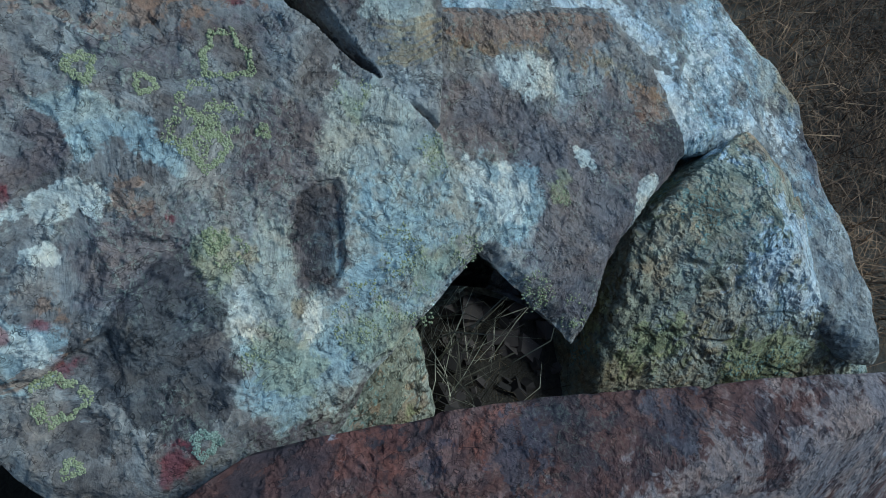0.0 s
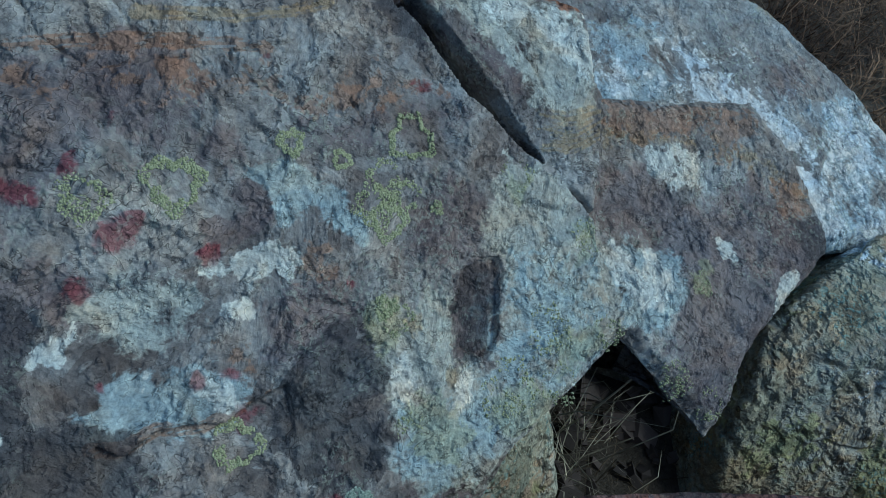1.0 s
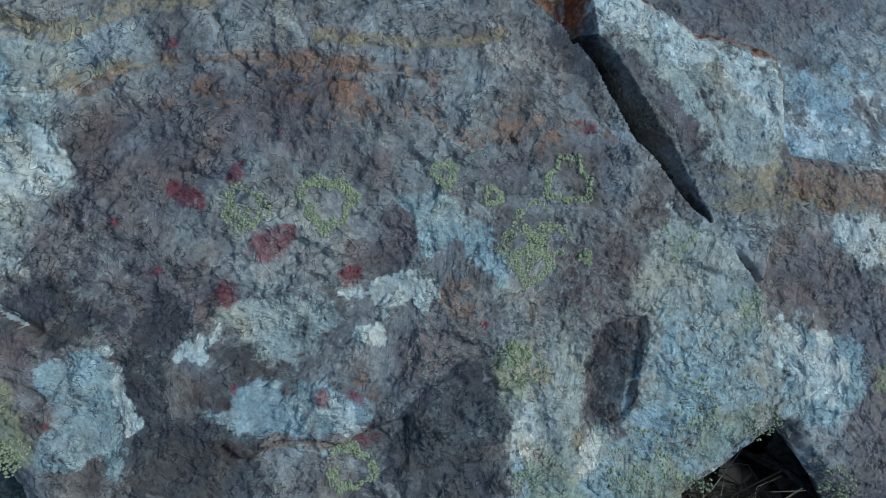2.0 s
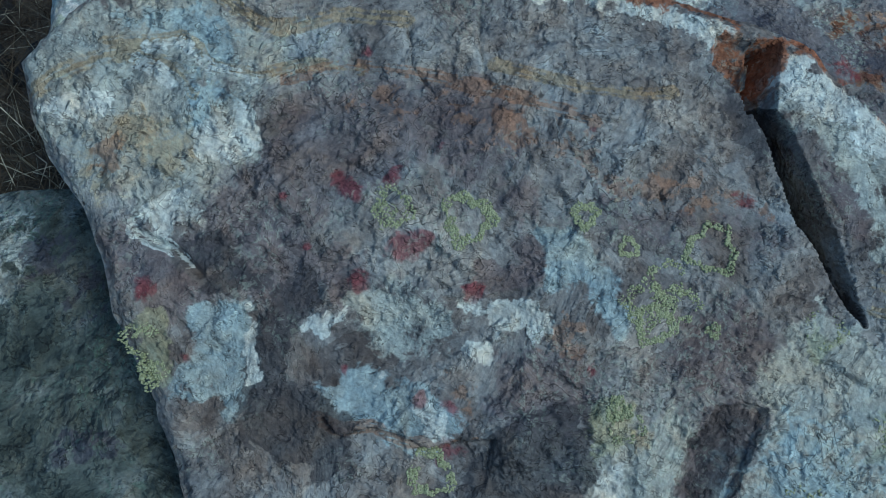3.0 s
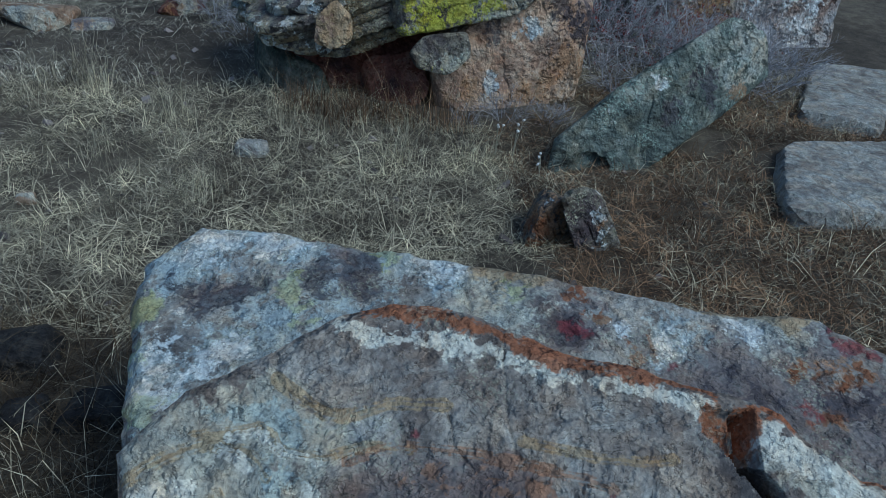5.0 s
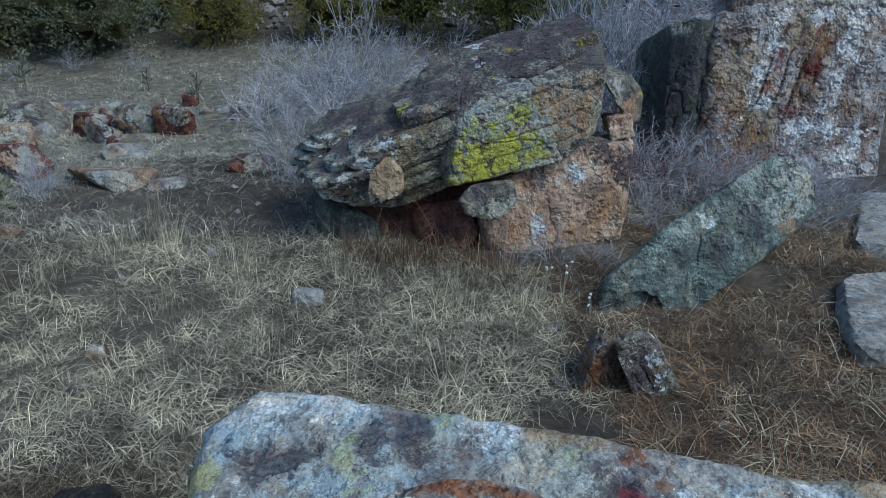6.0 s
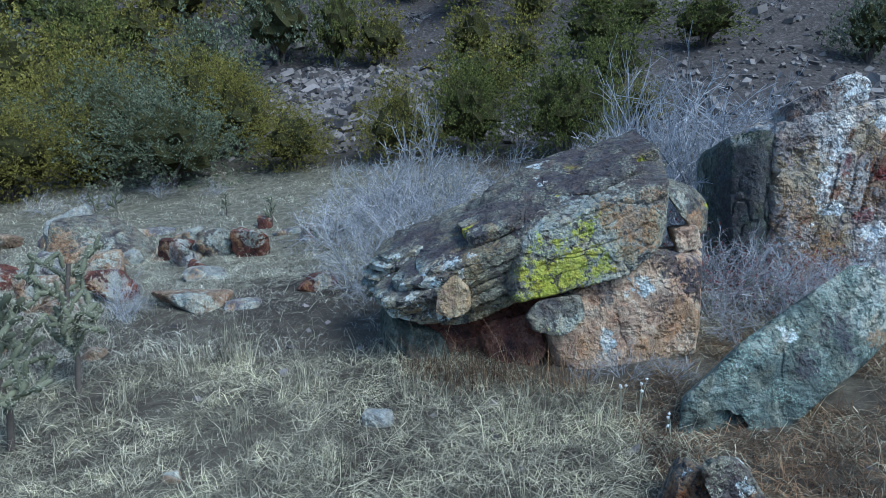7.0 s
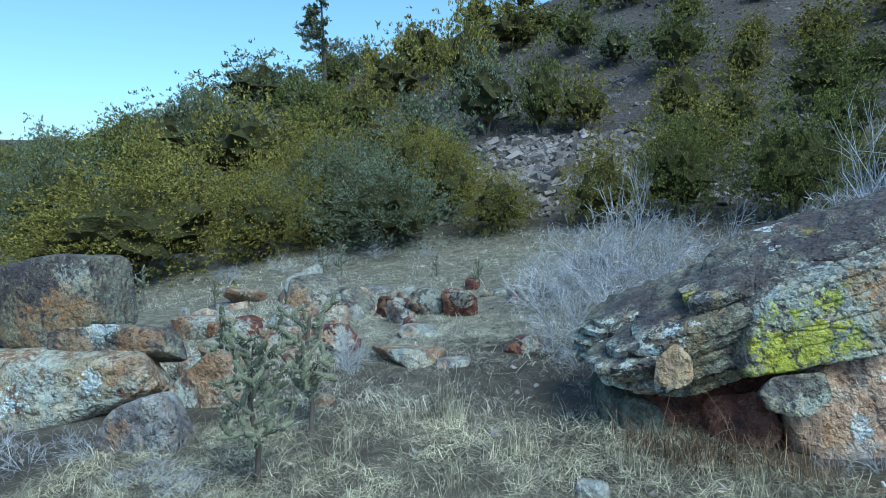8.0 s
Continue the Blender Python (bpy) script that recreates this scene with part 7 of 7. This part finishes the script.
def blades(name, xs, ys, length, width, lean, material, seed, label, category="grass"):
    """Bent blades of dry grass, three points each side, in one mesh."""
    rng = np.random.default_rng(seed)
    n = len(xs)
    z = ground_z(xs, ys) - 0.01
    a = rng.uniform(0, 2 * np.pi, n)
    ln = length * rng.lognormal(0, 0.35, n)
    tilt = np.clip(rng.normal(lean, 0.3, n), 0.03, 1.5)
    dirs = np.column_stack([np.cos(a), np.sin(a)])
    side = np.column_stack([-np.sin(a), np.cos(a), np.zeros(n)]) * (width * rng.uniform(0.6, 1.4, n))[:, None]
    side += rng.normal(0, 0.3, (n, 3)) * width
    base = np.column_stack([xs, ys, z])
    t1, t2 = tilt * 0.86, np.clip(tilt * 1.35 + rng.normal(0.1, 0.2, n), 0, 1.9)
    mid = base + np.column_stack([dirs * (np.sin(t1) * ln * 0.5)[:, None], np.cos(t1) * ln * 0.5])
    tip = mid + np.column_stack([dirs * (np.sin(t2) * ln * 0.5)[:, None] + rng.normal(0, 0.22, (n, 2)) * ln[:, None], np.cos(t2) * ln * 0.5])
    tip[:, 2] = np.maximum(tip[:, 2], z + 0.012)
    v = np.stack([base - side, base + side, mid + side * 0.8, mid - side * 0.8, tip], 1).reshape(-1, 3)
    k = np.arange(n)[:, None, None] * 5
    f = (np.array([(0, 1, 2), (0, 2, 3), (3, 2, 4)])[None] + k).reshape(-1, 3)
    return make(name, v, f, material, label=label, category=category, kind="stuff", smooth_shade=False)


def scatter(n, x0, x1, y0, y1, seed, patch=0.0, free=True):
    rng = np.random.default_rng(seed)
    x, y = rng.uniform(x0, x1, n), rng.uniform(y0, y1, n)
    keep = np.ones(n, bool)
    if patch:
        keep &= fbm(np.column_stack([x, y, 0 * x]), 1.1, 4, seed) > rng.normal(-patch, 0.12, n)
    if free:
        for cx, cy, r in FOOTPRINTS:
            keep &= (x - cx) ** 2 + (y - cy) ** 2 > r * r
    keep &= x > -1.35 * y - 1.5
    keep &= ~((np.hypot(x + 1.6, y - 2.2) < 1.05) & (rng.uniform(0, 1, n) < 0.93)) | (not free)
    keep &= ~((x > 1.5 + 0.25 * np.sin(3 * y)) & (y < 7) & (rng.uniform(0, 1, n) < 0.6)) | (patch == 0.25) | (not free)
    worn = np.exp(-(((x + 1.6 + 0.35 * (y - 8)) / 1.2) ** 2) - ((y - 8.3) / 1.6) ** 2)
    keep &= rng.uniform(0, 1, n) > 0.85 * worn
    return x[keep], y[keep]


x, y = scatter(135000, -6.5, 5.6, 1.4, 7.2, 801, 0.3)
blades("dry_grass", x, y, 0.22, 0.0015, 1.4, MAT_STRAW, 811, "pale dry matted grass covering the meadow")
x, y = scatter(90000, -9, 4.5, 7.2, 12.5, 802, 0.25)
blades("dry_grass", x, y, 0.15, 0.0018, 1.3, MAT_STRAW_PALE, 812, "pale dry grass on the farther meadow")
x, y = scatter(64000, -16, 6.5, 12.5, 19, 803, 0.15)
blades("dry_grass", x, y, 0.1, 0.0038, 1.1, MAT_STRAW_PALE, 813, "short pale grass on the open flat")
x, y = scatter(34000, 1.3, 5.6, 2.0, 6.8, 804, 0.25)
blades("russet_grass", x, y, 0.22, 0.0019, 1.35, MAT_STRAW_RED, 814, "russet dry grass round the leaning stones")
x, y = scatter(26000, 2.2, 6.0, -1.6, 2.4, 805, 0.25, False)
blades("russet_grass", x, y, 0.24, 0.0022, 1.15, MAT_STRAW_RED, 815, "brown dry grass about the foot of the slabs")
# brown blades coloured extra dark, to paint the shade beside the slabs
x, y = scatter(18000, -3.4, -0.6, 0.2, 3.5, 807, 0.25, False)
blades("brown_grass", x, y, 0.2, 0.0015, 1.1, MAT_SHADED_GRASS, 817, "brown grass coloured darker for the shade beside the slabs")
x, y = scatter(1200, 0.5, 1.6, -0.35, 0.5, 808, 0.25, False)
blades("brown_grass", x, y, 0.09, 0.001, 1.1, MAT_SHADED_GRASS, 818, "brown grass and litter in the hollow")


x, y = scatter(2600, -6.5, 5.0, 2.6, 9.0, 806, 0.1)
blades("grass_stalks", x, y, 0.27, 0.0015, 0.55, MAT_STRAW, 816, "thin standing dry grass stalks")


def tufts(name, spots, length, material, seed, label, per=70, spread=0.09, lean=0.35):
    rng = np.random.default_rng(seed)
    for i, (cx, cy) in enumerate(spots):
        x, y = rng.normal(cx, spread, per), rng.normal(cy, spread, per)
        ob = blades(name, x, y, length, 0.0017, lean, material, seed + i, label, "grass tuft")
        ob["group"] = "grass tufts"


tufts("grass_tuft", [(0.3, 6.2), (0.5, 6.1), (0.1, 6.35), (-0.2, 6.3), (0.75, 6.1), (1.0, 6.0), (0.0, 6.05), (-0.45, 6.5)], 0.34, MAT_STRAW_RED, 821, "reddish dry grass tuft under the overhang", 110, 0.12)
tufts("grass_tuft", [(-2.55, 7.2), (-2.7, 7.4), (-2.35, 7.1), (-2.9, 7.0), (-1.6, 6.3), (-0.6, 6.1), (-3.3, 6.2), (-2.0, 5.6), (-4.5, 6.6), (0.4, 5.4), (-1.1, 4.9), (1.1, 5.3)], 0.36, MAT_STRAW, 841, "upright pale dry grass tuft", 60, 0.1)
tufts("grass_tuft", [(-1.3, 2.1), (-1.55, 1.6), (-1.1, 2.6), (0.85, 0.1), (0.95, 0.2), (-1.7, 2.4)], 0.3, MAT_STRAW, 861, "dry grass tuft against the slabs", 60, 0.1, 0.6)


# ---- loose stones ----
def loose_stones(name, xs, ys, sizes, material, seed, label):
    rng = np.random.default_rng(seed)
    n = len(xs)
    z = ground_z(xs, ys)
    box = np.array([(a, b, c) for c in (-1, 1) for b in (-1, 1) for a in (-1, 1)], float)
    v = np.empty((n, 8, 3))
    for i in range(n):
        turn = np.array(Euler(rng.uniform(-0.7, 0.7, 3) + (0, 0, rng.uniform(0, 6))).to_matrix())
        q = box * rng.uniform(0.55, 1.0, (8, 3)) * sizes[i] * rng.uniform(0.5, 1.25, 3) * (1, 1, 0.6)
        v[i] = q @ turn.T + (xs[i], ys[i], z[i] + 0.15 * sizes[i])
    one = np.array([(0, 2, 3), (0, 3, 1), (4, 5, 7), (4, 7, 6), (0, 1, 5), (0, 5, 4), (2, 6, 7), (2, 7, 3), (0, 4, 6), (0, 6, 2), (1, 3, 7), (1, 7, 5)])
    f = (one[None] + (np.arange(n) * 8)[:, None, None]).reshape(-1, 3)
    return make(name, v.reshape(-1, 3), f, material, label=label, category="stones", kind="stuff", smooth_shade=False)


MAT_TALUS = plain_material("talus_stones", (0.04, 0.033, 0.031), (0.3, 0.265, 0.25), 4.0, 0.9, relief=0.02)
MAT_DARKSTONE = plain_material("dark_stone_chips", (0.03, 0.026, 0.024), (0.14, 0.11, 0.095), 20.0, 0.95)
rng = np.random.default_rng(901)
n = 3300
along, up = rng.uniform(0, 1, n), rng.uniform(0, 1, n)
sx, sy = -6.9 + 6.6 * along + rng.normal(0, 0.3, n), 23.4 + 8.2 * up + rng.normal(0, 0.3, n) - 1.2 * along
loose_stones("scree", sx, sy, np.clip(rng.lognormal(-2.1, 0.5, n), 0.05, 0.42), MAT_TALUS, 902, "pale broken scree blocks on the hillside")
n = 5500
sy = 20 + 42 * rng.uniform(0, 1, n) ** 1.4
sx = rng.uniform(-0.6, 0.75, n) * sy
loose_stones("hillside_stones", sx, sy, np.clip(rng.lognormal(-2.35, 0.5, n), 0.04, 0.4), MAT_TALUS, 903, "scattered grey stones over the slope")
n = 260
sx, sy = rng.uniform(-9, 5, n), rng.uniform(2.6, 13, n)
loose_stones("pebbles", sx, sy, rng.lognormal(-3.6, 0.4, n), MAT_TALUS, 904, "small pale stones among the grass")


def weed(x, y, h, seed):
    """A dry weed with a few white seed heads."""
    rng = np.random.default_rng(seed)
    ob = holder("dry_weed", (x, y, float(ground_z(x, y)) - 0.01), "dry pale weed stalk with white seed heads", "weed", "dry weeds")
    for k in range(3):
        a = rng.uniform(0, 6.3)
        tip = np.array((math.cos(a) * 0.12, math.sin(a) * 0.08, h * rng.uniform(0.7, 1.0)))
        v, f = tube([(0, 0, 0), tuple(tip * (0.3, 0.3, 0.5)), tuple(tip)], (0.004, 0.003, 0.002), 4)
        make("stalk", v, f, MAT_SPINE, ob)
        u, g = ico(2)
        make("seed_head", u * 0.011 * (1 + 0.35 * rng.normal(0, 1, (len(u), 1))) + tip, g, MAT_FLOWER, ob)


weed(1.3, 5.45, 0.42, 951)
weed(1.45, 5.4, 0.38, 952)
weed(1.6, 5.05, 0.2, 953)
rng = np.random.default_rng(905)
n = 150
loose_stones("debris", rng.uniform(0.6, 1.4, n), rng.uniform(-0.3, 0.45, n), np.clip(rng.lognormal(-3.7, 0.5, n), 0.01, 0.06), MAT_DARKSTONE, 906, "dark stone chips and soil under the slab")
